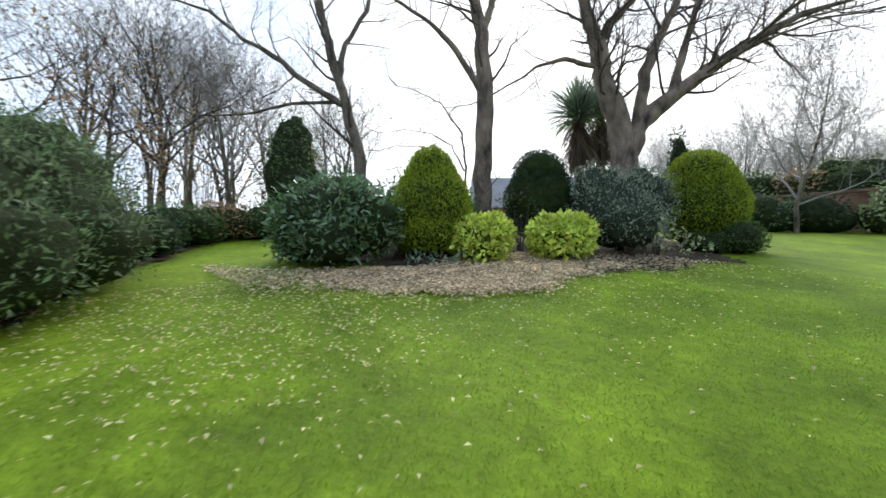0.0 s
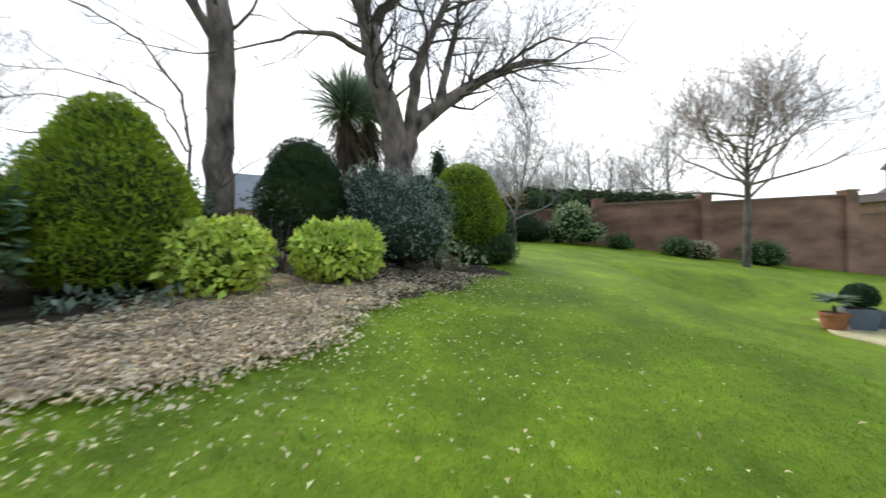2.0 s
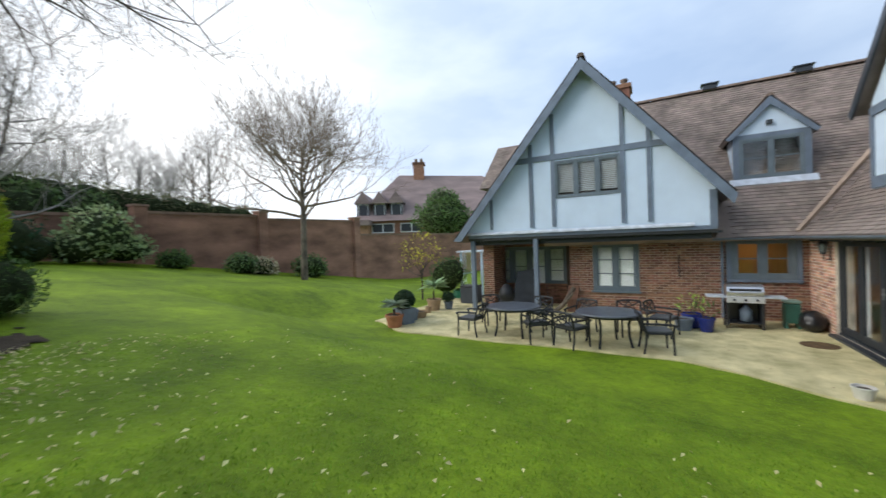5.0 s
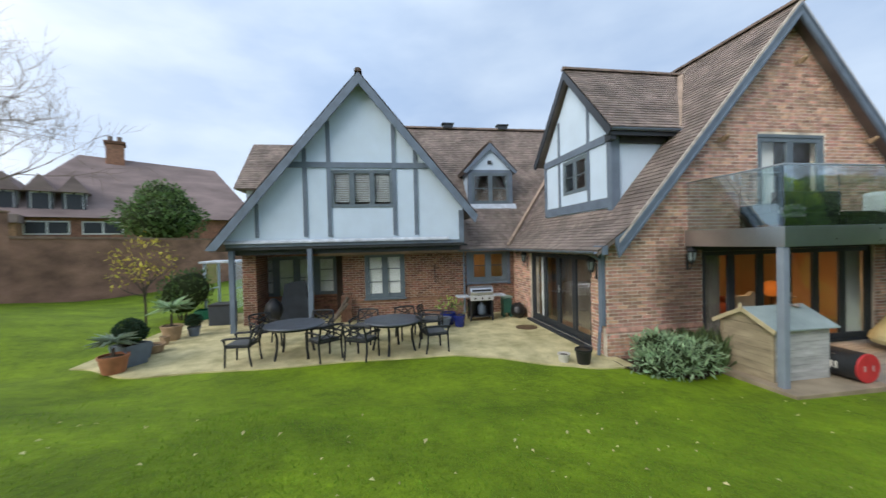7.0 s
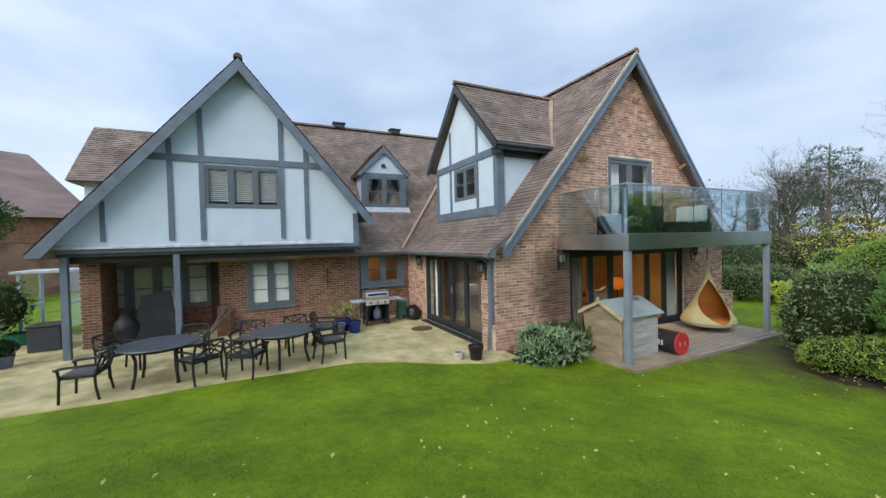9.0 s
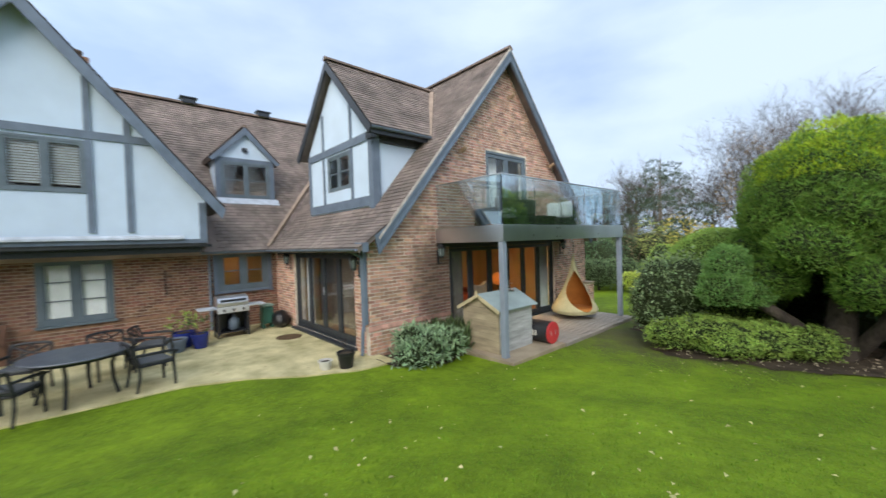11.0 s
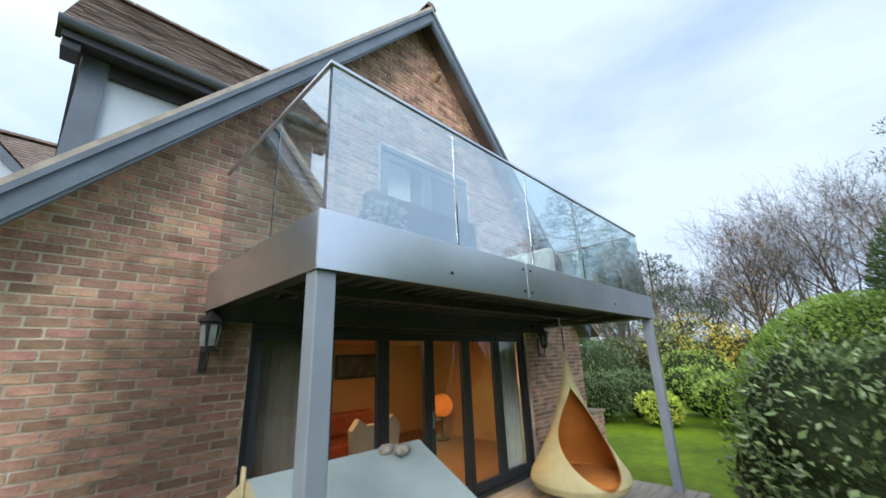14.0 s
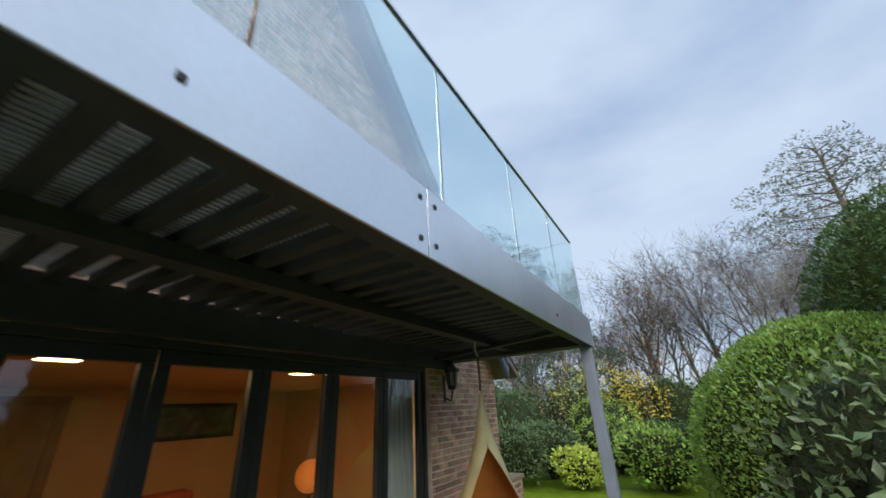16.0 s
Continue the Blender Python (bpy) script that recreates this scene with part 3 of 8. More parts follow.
wing_roof = part("roof", bmesh.new(), M_TILE, house, "brown plain-tiled roof")
bm = bmesh.new()
prism(bm, [(APY + r, z) for r, z in SLOPE] + [(APY + r, z - 0.1) for r, z in reversed(SLOPE)], "x", RX0 + 0.02, RX1)
prism(bm, [(APY - r, z) for r, z in SLOPE] + [(APY - r, z - 0.1) for r, z in reversed(SLOPE)], "x", RX0 + 0.02, RX1)
bmesh.ops.recalc_face_normals(bm, faces=bm.faces)
bm.to_mesh(wing_roof.data)
bm.free()
tiles(wing_roof, (RX0, APY + 4.95, 0), (1, 0, 0), (0, -1, 0), flip, 9.6, north_keep)
tiles(wing_roof, (RX0, APY - 4.95, 0), (1, 0, 0), (0, 1, 0), flip, 3.0)
ridge(wing_roof, (RX0, APY, 7.86), (14.6, APY, 7.86))

M_VERGE = mat("verge mortar", (0.50, 0.45, 0.39), 0.9, var=0.2, scale=6, fine=60, bump=0.4)


def barge(parent, x, apex_y, apex_z, pts, deep=0.24, thick=0.05, mirror=True):
    """Grey barge boards following a roof edge. pts: (run, height) pairs from the apex."""
    for sgn in ((1, -1) if mirror else (1,)):
        bm = bmesh.new()
        top = [(apex_y + sgn * r, z - 0.02) for r, z in pts]
        (r0, h0), (r1, h1), foot = pts[0], pts[1], pts[-1]
        fall = (h0 - h1) / (r1 - r0)
        end = r1 + 0.33
        low = [(apex_y + sgn * end, h0 - deep - fall * end), (apex_y, h0 - deep)]
        prism(bm, top[:-1] + [(apex_y + sgn * (end + 0.10), foot[1] + (h1 - foot[1]) * (foot[0] - end - 0.10) / (foot[0] - r1) - 0.02)] + low, "x", x, x + thick)
        part("barge_board", bm, M_GREY, parent)
        bm = bmesh.new()
        prism(bm, [(apex_y, h0 + 0.045), (apex_y + sgn * end, h0 + 0.045 - fall * end), (apex_y + sgn * end, h0 - 0.018 - fall * end), (apex_y, h0 - 0.018)], "x", x - 0.012, x + 0.03)
        part("verge_bedding", bm, M_VERGE, parent, "pale mortar bedding under the verge tiles")
        for drop, proud in ((0.085, 0.024), (deep - 0.035, 0.014)):
            bm = bmesh.new()
            hi = drop - 0.065 if drop < 0.1 else drop - 0.05
            prism(bm, [(apex_y, h0 - hi), (apex_y + sgn * end, h0 - hi - fall * end), (apex_y + sgn * end, h0 - drop - fall * end), (apex_y, h0 - drop)], "x", x - proud, x)
            part("barge_trim", bm, M_GREY, parent)


barge(wing_roof, RX0 + 0.01, APY, 7.8, SLOPE, deep=0.32)
part("eave_box", boxes((RX0 + 0.01, 5.19, YN + 0.16, YN + 0.30, 2.37, 2.56), bevel=0.01), M_GREY, wing_roof)
# exposed rafter feet, gutter and downpipe on the patio side
for i in range(11):
    part("rafter_foot", boxes((5.45 + i * 0.42, 5.50 + i * 0.42, YN + 0.005, YN + 0.30, 2.32, 2.40)), M_GREY_DARK, house)


def gutter(parent, a, b, r=0.06):
    a, b = Vector(a), Vector(b)
    d = (b - a).normalized()
    s = d.cross(Vector((0, 0, 1)))
    vs, fs = [], []
    for rr in (r, r - 0.008):
        for p in (a, b):
            for k in range(9):
                t = math.pi + math.pi * k / 8
                vs.append(p + s * (math.cos(t) * rr) + Vector((0, 0, math.sin(t) * rr)))
    for base in (0, 18):
        fs += [(base + k, base + k + 1, base + 9 + k + 1, base + 9 + k) for k in range(8)]
    for k in (0, 8):
        fs.append((k, 9 + k, 27 + k, 18 + k))
    return raw("gutter", mesh_from("gutter", vs, fs), M_GREY, parent)


gutter(house, (RX0 + 0.05, APY + 5.0, 2.45), (10.4, APY + 5.0, 2.45))
part("downpipe", pipe([(5.30, 1.72, 2.40), (5.30, 1.46, 2.25), (5.30, 1.46, 0.85), (5.24, 1.52, 0.72), (5.24, 1.55, 0.25)], 0.036), M_GREY, house)
part("corner_post", boxes((5.22, 5.34, YN + 0.012, YN + 0.10, 0.86, 2.46), bevel=0.008), M_GREY, house)

def grid_wall(bm, x0, x1, a0, a1, z0, z1, holes):
    """A wall across x with rectangular holes (a, b, lo, hi), as one joined body."""
    ys = sorted({a0, a1, *[min(max(v, a0), a1) for h in holes for v in h[:2]]})
    zs = sorted({z0, z1, *[min(max(v, z0), z1) for h in holes for v in h[2:]]})
    solid = {(i, j) for i in range(len(ys) - 1) for j in range(len(zs) - 1)
             if not any(h[0] <= (ys[i] + ys[i + 1]) / 2 <= h[1] and h[2] <= (zs[j] + zs[j + 1]) / 2 <= h[3] for h in holes)}
    vert = {}

    def v(x, i, j):
        if (x, i, j) not in vert:
            vert[x, i, j] = bm.verts.new((x, ys[i], zs[j]))
        return vert[x, i, j]
    for i, j in solid:
        for x in (x0, x1):
            bm.faces.new((v(x, i, j), v(x, i + 1, j), v(x, i + 1, j + 1), v(x, i, j + 1)))
        for di, dj, p, q in ((-1, 0, (i, j), (i, j + 1)), (1, 0, (i + 1, j), (i + 1, j + 1)), (0, -1, (i, j), (i + 1, j)), (0, 1, (i, j + 1), (i + 1, j + 1))):
            if (i + di, j + dj) not in solid:
                bm.faces.new((v(x0, *p), v(x0, *q), v(x1, *q), v(x1, *p)))
    return bm


# main range
main_wall = part("wall", bmesh.new(), M_MORTAR_DARK, house, "dark red brick wall")
KW = (1.62, 3.0, 1.30, 2.44)
LW = (5.24, 6.56, 0.90, 2.42)
MX = 10.75
bm = grid_wall(bmesh.new(), MX, MX + 0.3, YN, 7.28, 0, 2.75, [KW, LW])
bmesh.ops.recalc_face_normals(bm, faces=bm.faces)
pier = part("pier", boxes((MX, 12.0, 9.95, 10.36, 0, 2.75)), M_MORTAR_DARK, house)
bm.to_mesh(main_wall.data)
bm.free()


def main_spans(z):
    s = [(YN, 7.28), (9.95, 10.36)]
    for o in (KW, LW):
        if o[2] < z < o[3]:
            s = cut(s, o[0] - 0.01, o[1] + 0.01)
    return s


brickwork(main_wall, (MX, 0, 0), (0, 1, 0), (-1, 0, 0), 0.15, 2.6, main_spans, M_BRICK_DARK)
brickwork(pier, (0, 9.95, 0), (1, 0, 0), (0, -1, 0), 0.15, 2.6, lambda z: [(MX, 12.0)], M_BRICK_DARK)
bm = bmesh.new()
prism(bm, [(MX - 0.05, 0.1), (MX - 0.05, 0.78), (MX, 0.84), (MX + 0.1, 0.84), (MX + 0.1, 0.1)], "y", YN + 0.01, 7.30)
plinth2 = part("plinth", bm, M_MORTAR_DARK, main_wall)
bm = bmesh.new()
prism(bm, [(MX - 0.058, 0.76), (MX - 0.058, 0.79), (MX - 0.008, 0.855), (MX - 0.008, 0.76)], "y", YN + 0.01, 7.31)
part("plinth_cap", bm, M_BRICK_DARK, main_wall)
brickwork(plinth2, (MX - 0.05, 0, 0), (0, 1, 0), (-1, 0, 0), 0.15, 0.77, lambda z: [(YN, 7.30)], M_BRICK_DARK)
bm = bmesh.new()
prism(bm, [(MX - 0.30, 0.2), (MX - 0.05, 0.2), (MX - 0.05, 1.05), (MX - 0.10, 0.95), (MX - 0.28, 0.62)], "y", 7.00, 7.34)
part("buttress", bm, M_BRICK_DARK, main_wall)
# verandah recess
part("return_wall", boxes((MX + 0.3, 12.0, 7.1, 7.28, 0.1, 2.75)), M_BRICK_DARK, house)
recess = part("wall", grid_wall(bmesh.new(), 12.0, 12.3, 7.1, 10.36, 0.1, 2.75, [(7.6, 10.36, 0.95, 2.35)]), M_BRICK_DARK, house, "brick wall of the covered verandah")
brickwork(recess, (12.0, 0, 0), (0, 1, 0), (-1, 0, 0), 0.15, 2.7, lambda z: cut([(7.32, 10.36)], 7.58, 10.36) if z > 0.93 and z < 2.37 else [(7.32, 10.36)], M_BRICK_DARK)
part("timber_panel", boxes((11.06, 11.98, 7.285, 7.32, 0.9, 2.7)), M_DARKWOOD, house)
part("soffit", boxes((9.72, 12.0, 3.3, 10.4, 2.60, 2.66)), M_GREY_DARK, house)
part("timber_panel", boxes((11.94, 11.985, 7.29, 7.61, 0.2, 2.59)), M_DARKWOOD, house)
part("head_beam", boxes((9.90, 10.02, 3.5, 10.4, 2.46, 2.598)), M_GREY_DARK, house)
for y in (10.30, 8.12):
    part("verandah_post", boxes((9.69, 9.83, y - 0.07, y + 0.07, 0.2, 2.62), bevel=0.01), M_GREY, house)

# main roof: west slope, with a kicked eave
EX = 10.35
main_roof = part("roof", bmesh.new(), M_TILE, house, "brown plain-tiled main roof")
bm = bmesh.new()
prism(bm, [(EX, 2.46), (main_ridge_x(), 7.80), (main_ridge_x() + 4.4, 2.46), (main_ridge_x() + 4.3, 2.36), (main_ridge_x(), 7.68), (EX + 0.1, 2.36)], "y", -4.0, 8.0)
bm.to_mesh(main_roof.data)
bm.free()
MS = [(0.0, 2.46), (4.4, 7.80)]


def white_z(y):
    return 7.76 - abs(y - 6.55) * 1.20


def main_keep(s, run):
    y, z = -3.2 + s, 2.46 + run * 1.215
    if z < white_z(y) - 0.05 and y > 3.0:
        return False
    if z < roof_z(max(0.0, y - APY)) - 0.08 and y < 1.8:
        return False
    return y > 3.1 or y < 3.6


tiles(main_roof, (EX, -3.2, 0), (0, 1, 0), (1, 0, 0), MS, 11.2, main_keep)
ridge(main_roof, (main_ridge_x(), -3.0, 7.87), (main_ridge_x(), 8.0, 7.87))
gutter(house, (EX - 0.03, 1.75, 2.45), (EX - 0.03, 3.45, 2.45))
part("downpipe", pipe([(10.62, 3.2, 2.42), (10.68, 3.2, 2.3), (10.68, 3.2, 0.25)], 0.034), M_GREY, house)
for y in (0.35, 2.9):
    part("ridge_vent", boxes((14.6, 14.9, y - 0.22, y + 0.22, 7.85, 8.02), (14.55, 14.95, y - 0.27, y + 0.27, 8.02, 8.06)), M_GREY_DARK, main_roof)
# lower roof beyond the white gable
low_roof = part("roof", bmesh.new(), M_TILE, house, "lower tiled roof with a hipped end")
bm = bmesh.new()
prism(bm, [(12.4, 4.78), (14.75, 6.92), (17.2, 4.78)], "y", 7.0, 11.1)
bm.to_mesh(low_roof.data)
bm.free()
tiles(low_roof, (12.38, 8.0, 0), (0, 1, 0), (1, 0, 0), [(0, 4.80), (2.37, 6.95)], 3.12)
part("wall", boxes((12.7, 16.9, 8.0, 10.8, 0.1, 4.8)), M_RENDER, house, "white rendered end wall")
# chimney
chimney = part("chimney", boxes((17.5, 18.5, 5.6, 6.6, 5.0, 9.55), (17.42, 18.58, 5.52, 6.68, 9.55, 9.75), bevel=0.01), M_BRICK_DARK, house, "brick chimney stack")
for y in (5.85, 6.35):
    bm = bmesh.new()
    lathe(bm, [(0.15, 9.72), (0.14, 10.0), (0.17, 10.03), (0.17, 10.12)], (18.0, y, 0), 12)
    part("chimney_pot", bm, M_RIDGE, chimney)

# white half-timbered gable
GX = 9.67
white = part("wall", bmesh.new(), M_RENDER, house, "white rendered gable with grey timber framing")
WW = (5.60, 7.46, 3.83, 4.97)


bm = bmesh.new()
prism(bm, [(3.42, 2.74), (WW[0], 2.74), (WW[0], white_z(WW[0]) - 0.14), (3.42, white_z(3.42) - 0.14)], "x", GX, GX + 0.2)
prism(bm, [(WW[1], 2.74), (10.42, 2.74), (10.42, 3.0), (WW[1], white_z(WW[1]) - 0.14)], "x", GX, GX + 0.2)
prism(bm, [(WW[0], 2.74), (WW[1], 2.74), (WW[1], WW[2]), (WW[0], WW[2])], "x", GX, GX + 0.2)
prism(bm, [(WW[0], WW[3]), (WW[1], WW[3]), (WW[1], white_z(WW[1]) - 0.14), (6.55, 7.62), (WW[0], white_z(WW[0]) - 0.14)], "x", GX, GX + 0.2)
bmesh.ops.recalc_face_normals(bm, faces=bm.faces)
weld(bm)
bm.to_mesh(white.data)
bm.free()
part("wall", boxes((GX + 0.2, 12.4, 3.42, 3.55, 2.74, 4.0)), M_RENDER, house, "white rendered cheek wall")
for y, w in ((9.55, 0.10), (8.19, 0.12), (7.50, 0.12), (5.56, 0.12), (4.90, 0.12)):
    part("stud", boxes((GX - 0.03, GX - 0.002, y - w / 2, y + w / 2, 2.97, white_z(y) - 0.2)), M_GREY, white)
part("rail", boxes((GX - 0.035, GX - 0.003, 4.36, 8.74, 5.02, 5.19)), M_GREY, white)
part("corner_post", boxes((GX - 0.03, GX + 0.02, 3.40, 3.56, 2.74, 3.72)), M_GREY, white)
part("fascia", boxes((GX - 0.02, GX + 0.03, 3.40, 10.42, 2.70, 2.80)), M_GREY, house)
# added black board that stands for the shadow below the fascia
part("eave_shade_board", boxes((GX + 0.012, GX + 0.03, 3.40, 10.42, 2.62, 2.697)), M_SOFFIT, house)
bm = bmesh.new()
prism(bm, [(GX - 0.09, 2.80), (GX - 0.09, 2.845), (GX - 0.03, 2.90), (GX - 0.03, 2.80)], "y", 3.9, 10.45)
part("lead_apron", bm, M_LEAD, house)
white_roof = part("roof", bmesh.new(), M_TILE, house, "tiled roof over the white gable")
bm = bmesh.new()
prism(bm, [(6.55, 7.78), (10.80, 2.68), (10.75, 2.58), (6.55, 7.66)], "x", 9.36, 14.7)
prism(bm, [(6.55, 7.78), (3.05, 3.58), (3.10, 3.48), (6.55, 7.66)], "x", 9.36, 13.6)
bmesh.ops.recalc_face_normals(bm, faces=bm.faces)
bm.to_mesh(white_roof.data)
bm.free()
tiles(white_roof, (9.34, 10.80, 0), (1, 0, 0), (0, -1, 0), [(0, 2.70), (4.25, 7.80)], 5.3)
tiles(white_roof, (9.34, 3.05, 0), (1, 0, 0), (0, 1, 0), [(0, 3.60), (3.5, 7.80)], 5.3, lambda s, run: 3.6 + run * 1.2 > main_roof_z(9.34 + s) - 0.05)
ridge(white_roof, (9.34, 6.55, 7.86), (14.7, 6.55, 7.86))
bm = bmesh.new()
prism(bm, [(6.55, 7.78), (10.84, 2.63), (10.55, 2.62), (6.55, 7.44)], "x", 9.33, 9.38)
part("barge_board", bm, M_GREY, white_roof)
bm = bmesh.new()
prism(bm, [(6.55, 7.78), (3.02, 3.54), (3.10, 3.30), (6.55, 7.44)], "x", 9.33, 9.38)
part("barge_board", bm, M_GREY, white_roof)


# windows
def window(parent, plane, at, a, b, z0, z1, lights=2, bars=1, frame=None, face=-1, deep=0.07, w=0.06, blind=False, glazing=None, label=""):
    """A casement window in a wall across x (plane 'x') or y. a..b: its width along the wall; face: the side that looks out."""
    frame = frame or M_SASH

    def bx(s0, s1, h0, h1, d0, d1):
        lo, hi = sorted((at - face * d0, at - face * d1))
        return (lo, hi, s0, s1, h0, h1) if plane == "x" else (s0, s1, lo, hi, h0, h1)
    win = part("window", boxes(bx(a, b, z0, z0 + w, 0, deep), bx(a, b, z1 - w, z1, 0, deep), bx(a, a + w, z0 + w, z1 - w, 0, deep), bx(b - w, b, z0 + w, z1 - w, 0, deep), bevel=0.004), frame, parent, label)
    step = (b - a - w) / lights
    for i in range(lights):
        s0, s1 = a + w + i * step, a + (i + 1) * step
        part("sash", boxes(bx(s0 + 0.003, s1 - 0.003, z0 + w, z0 + w + 0.045, 0.012, 0.05), bx(s0 + 0.003, s1 - 0.003, z1 - w - 0.045, z1 - w, 0.012, 0.05), bx(s0 + 0.003, s0 + 0.045, z0 + w + 0.045, z1 - w - 0.045, 0.012, 0.05), bx(s1 - 0.045, s1 - 0.003, z0 + w + 0.045, z1 - w - 0.045, 0.012, 0.05)), frame, win)
        for k in range(bars):
            zb = z0 + w + (z1 - z0 - 2 * w) * (k + 1) / (bars + 1)
            part("glazing_bar", boxes(bx(s0 + 0.045, s1 - 0.045, zb - 0.013, zb + 0.013, 0.015, 0.045)), frame, win)
        pane = part("pane", boxes(bx(s0 + 0.04, s1 - 0.04, z0 + w + 0.03, z1 - w - 0.03, 0.028, 0.034)), glazing or M_GLASS, win)
        pane.visible_shadow = False
        if i < lights - 1:
            part("mullion", boxes(bx(s1 - 0.003, s1 + w + 0.003 - 0.0, z0 + w, z1 - w, 0.002, deep - 0.002)), frame, win)
        if blind:
            n = int((z1 - z0 - 2 * w - 0.1) / 0.055)
            slats = bmesh.new()
            for k in range(n):
                zz = z1 - w - 0.06 - k * 0.055
                box(slats, *bx(s0 + 0.05, s1 - 0.05, zz - 0.018, zz + 0.018, 0.075, 0.079))
            part("blind", slats, M_SLAT, win)
    return win


window(white, "x", GX - 0.02, *WW, lights=3, bars=0, blind=True, label="three-light casement with white slatted blinds")
window(main_wall, "x", MX - 0.01, *LW, lights=2, bars=2, w=0.11, label="two-light window with white blinds drawn")
window(main_wall, "x", MX - 0.01, *KW, lights=2, bars=1, w=0.13, label="kitchen window lit warm from inside")
part("window_sill", boxes((MX - 0.10, MX, LW[0] - 0.04, LW[1] + 0.04, LW[2] - 0.05, LW[2] + 0.0)), M_SASH, main_wall)
part("window_sill", boxes((MX - 0.10, MX, KW[0] - 0.1, KW[1] + 0.1, KW[2] - 0.06, KW[2] + 0.0)), M_GREY, main_wall)
part("window_surround", boxes((MX - 0.045, MX - 0.012, KW[0] - 0.10, KW[0], 1.2, 2.5), (MX - 0.045, MX - 0.012, KW[1], KW[1] + 0.10, 1.2, 2.5), (MX - 0.045, MX - 0.012, KW[0], KW[1], KW[3], 2.56)), M_GREY, main_wall)
# white curtain boards behind the frosted panes
part("blind", boxes((MX + 0.062, MX + 0.068, LW[0] + 0.05, LW[1] - 0.05, LW[2] + 0.05, LW[3] - 0.05)), M_BLIND, main_wall)
for i in range(4):
    window(recess, "x", 12.0, 7.62 + i * 0.685, 8.30 + i * 0.685, 0.95 if i in (0, 3) else 0.16, 2.34, lights=1, bars=2, w=0.07, label="glazed verandah door with curtains")
part("curtain", boxes((12.09, 12.10, 7.65, 10.3, 0.3, 2.3)), M_BLIND, recess)

# small dormer on the main roof
SDX, SDY = 11.68, 1.90
sd = part("dormer", bmesh.new(), M_GREY, house, "small tiled dormer with a grey window")
bm = bmesh.new()
for d in ((SDX, SDX + 0.1, 1.02, 1.16, 4.0, 5.40), (SDX, SDX + 0.1, 2.60, 2.74, 4.0, 5.40), (SDX, SDX + 0.1, 1.16, 2.60, 4.0, 4.14), (SDX, SDX + 0.1, 1.16, 2.60, 5.28, 5.40)):
    box(bm, *d)
weld(bm)
bm.to_mesh(sd.data)
bm.free()
bm = bmesh.new()
prism(bm, [(1.05, 5.38), (2.73, 5.38), (1.9, 6.28)], "x", SDX + 0.02, SDX + 0.1)
part("gable_render", bm, M_RENDER, sd)
for y in (1.03, 2.66):
    bm = bmesh.new()
    prism(bm, [(SDX + 0.1, 4.3), (SDX + 0.1, 5.35), (12.85, 5.35)], "y", y, y + 0.08)
    part("cheek", bm, M_RENDER, sd)
window(sd, "x", SDX - 0.01, 1.16, 2.60, 4.14, 5.28, lights=2, bars=1, w=0.06)
bm = bmesh.new()
prism(bm, [(1.89, 6.42), (2.92, 5.34), (2.87, 5.26), (1.89, 6.30)], "x", 11.62, 13.6)
prism(bm, [(1.89, 6.42), (0.86, 5.34), (0.91, 5.26), (1.89, 6.30)], "x", 11.62, 13.6)
dr = part("roof", bm, M_TILE, sd)
for sg in (1, -1):
    tiles(dr, (11.6, 1.89 + sg * 1.03, 0), (1, 0, 0), (0, -sg, 0), [(0, 5.35), (1.03, 6.43)], 2.2)
    bm = bmesh.new()
    prism(bm, [(1.89, 6.40), (1.89 + sg * 1.04, 5.31), (1.89 + sg * 0.93, 5.25), (1.89, 6.16)], "x", 11.58, 11.62)
    part("barge_board", bm, M_GREY, sd)
ridge(dr, (11.6, 1.89, 6.45), (13.6, 1.89, 6.45), 0.09)
part("alarm_box", boxes((SDX - 0.06, SDX + 0.018, 1.84, 1.98, 5.62, 5.74), bevel=0.01), M_GREY_DARK, sd)
bm = bmesh.new()
prism(bm, [(11.53, 3.95), (11.68, 4.13), (11.68, 4.09), (11.53, 3.91)], "y", 0.92, 2.84)
part("lead_flashing", bm, M_LEAD, sd)

# large dormer on the wing
DY, DX = 0.63, 7.86
bd = part("dormer", bmesh.new(), M_RENDER, house, "white half-timbered dormer with a tiled roof")
DW = (7.12, 8.42, 3.99, 4.96)
bm = bmesh.new()
for d in ((6.05, DW[0], DY - 0.1, DY, 3.2, 5.3), (DW[1], 9.62, DY - 0.1, DY, 3.2, 5.3), (DW[0], DW[1], DY - 0.1, DY, 3.2, DW[2]), (DW[0], DW[1], DY - 0.1, DY, DW[3], 5.3)):
    box(bm, *d)
prism(bm, [(6.05, 5.3), (9.62, 5.3), (7.86, 7.22)], "y", DY - 0.1, DY)
for x in (6.05, 9.54):
    prism(bm, [(DY - 0.1, 3.3), (DY - 0.1, 5.28), (-1.25, 5.28)], "x", x, x + 0.08)
bmesh.ops.recalc_face_normals(bm, faces=bm.faces)
weld(bm)
bm.to_mesh(bd.data)
bm.free()
for d in ((6.03, 6.20, DY + 0.003, DY + 0.035, 3.22, 5.2), (6.204, 9.497, DY + 0.003, DY + 0.038, 3.44, 3.68), (6.204, 9.497, DY + 0.003, DY + 0.038, 5.00, 5.19), (9.50, 9.64, DY + 0.003, DY + 0.03, 3.44, 5.19),
          (8.58, 8.68, DY + 0.003, DY + 0.03, 3.68, 6.2), (6.98, 7.08, DY + 0.003, DY + 0.03, 3.68, 6.2)):
    part("stud", boxes(d), M_GREY, bd)
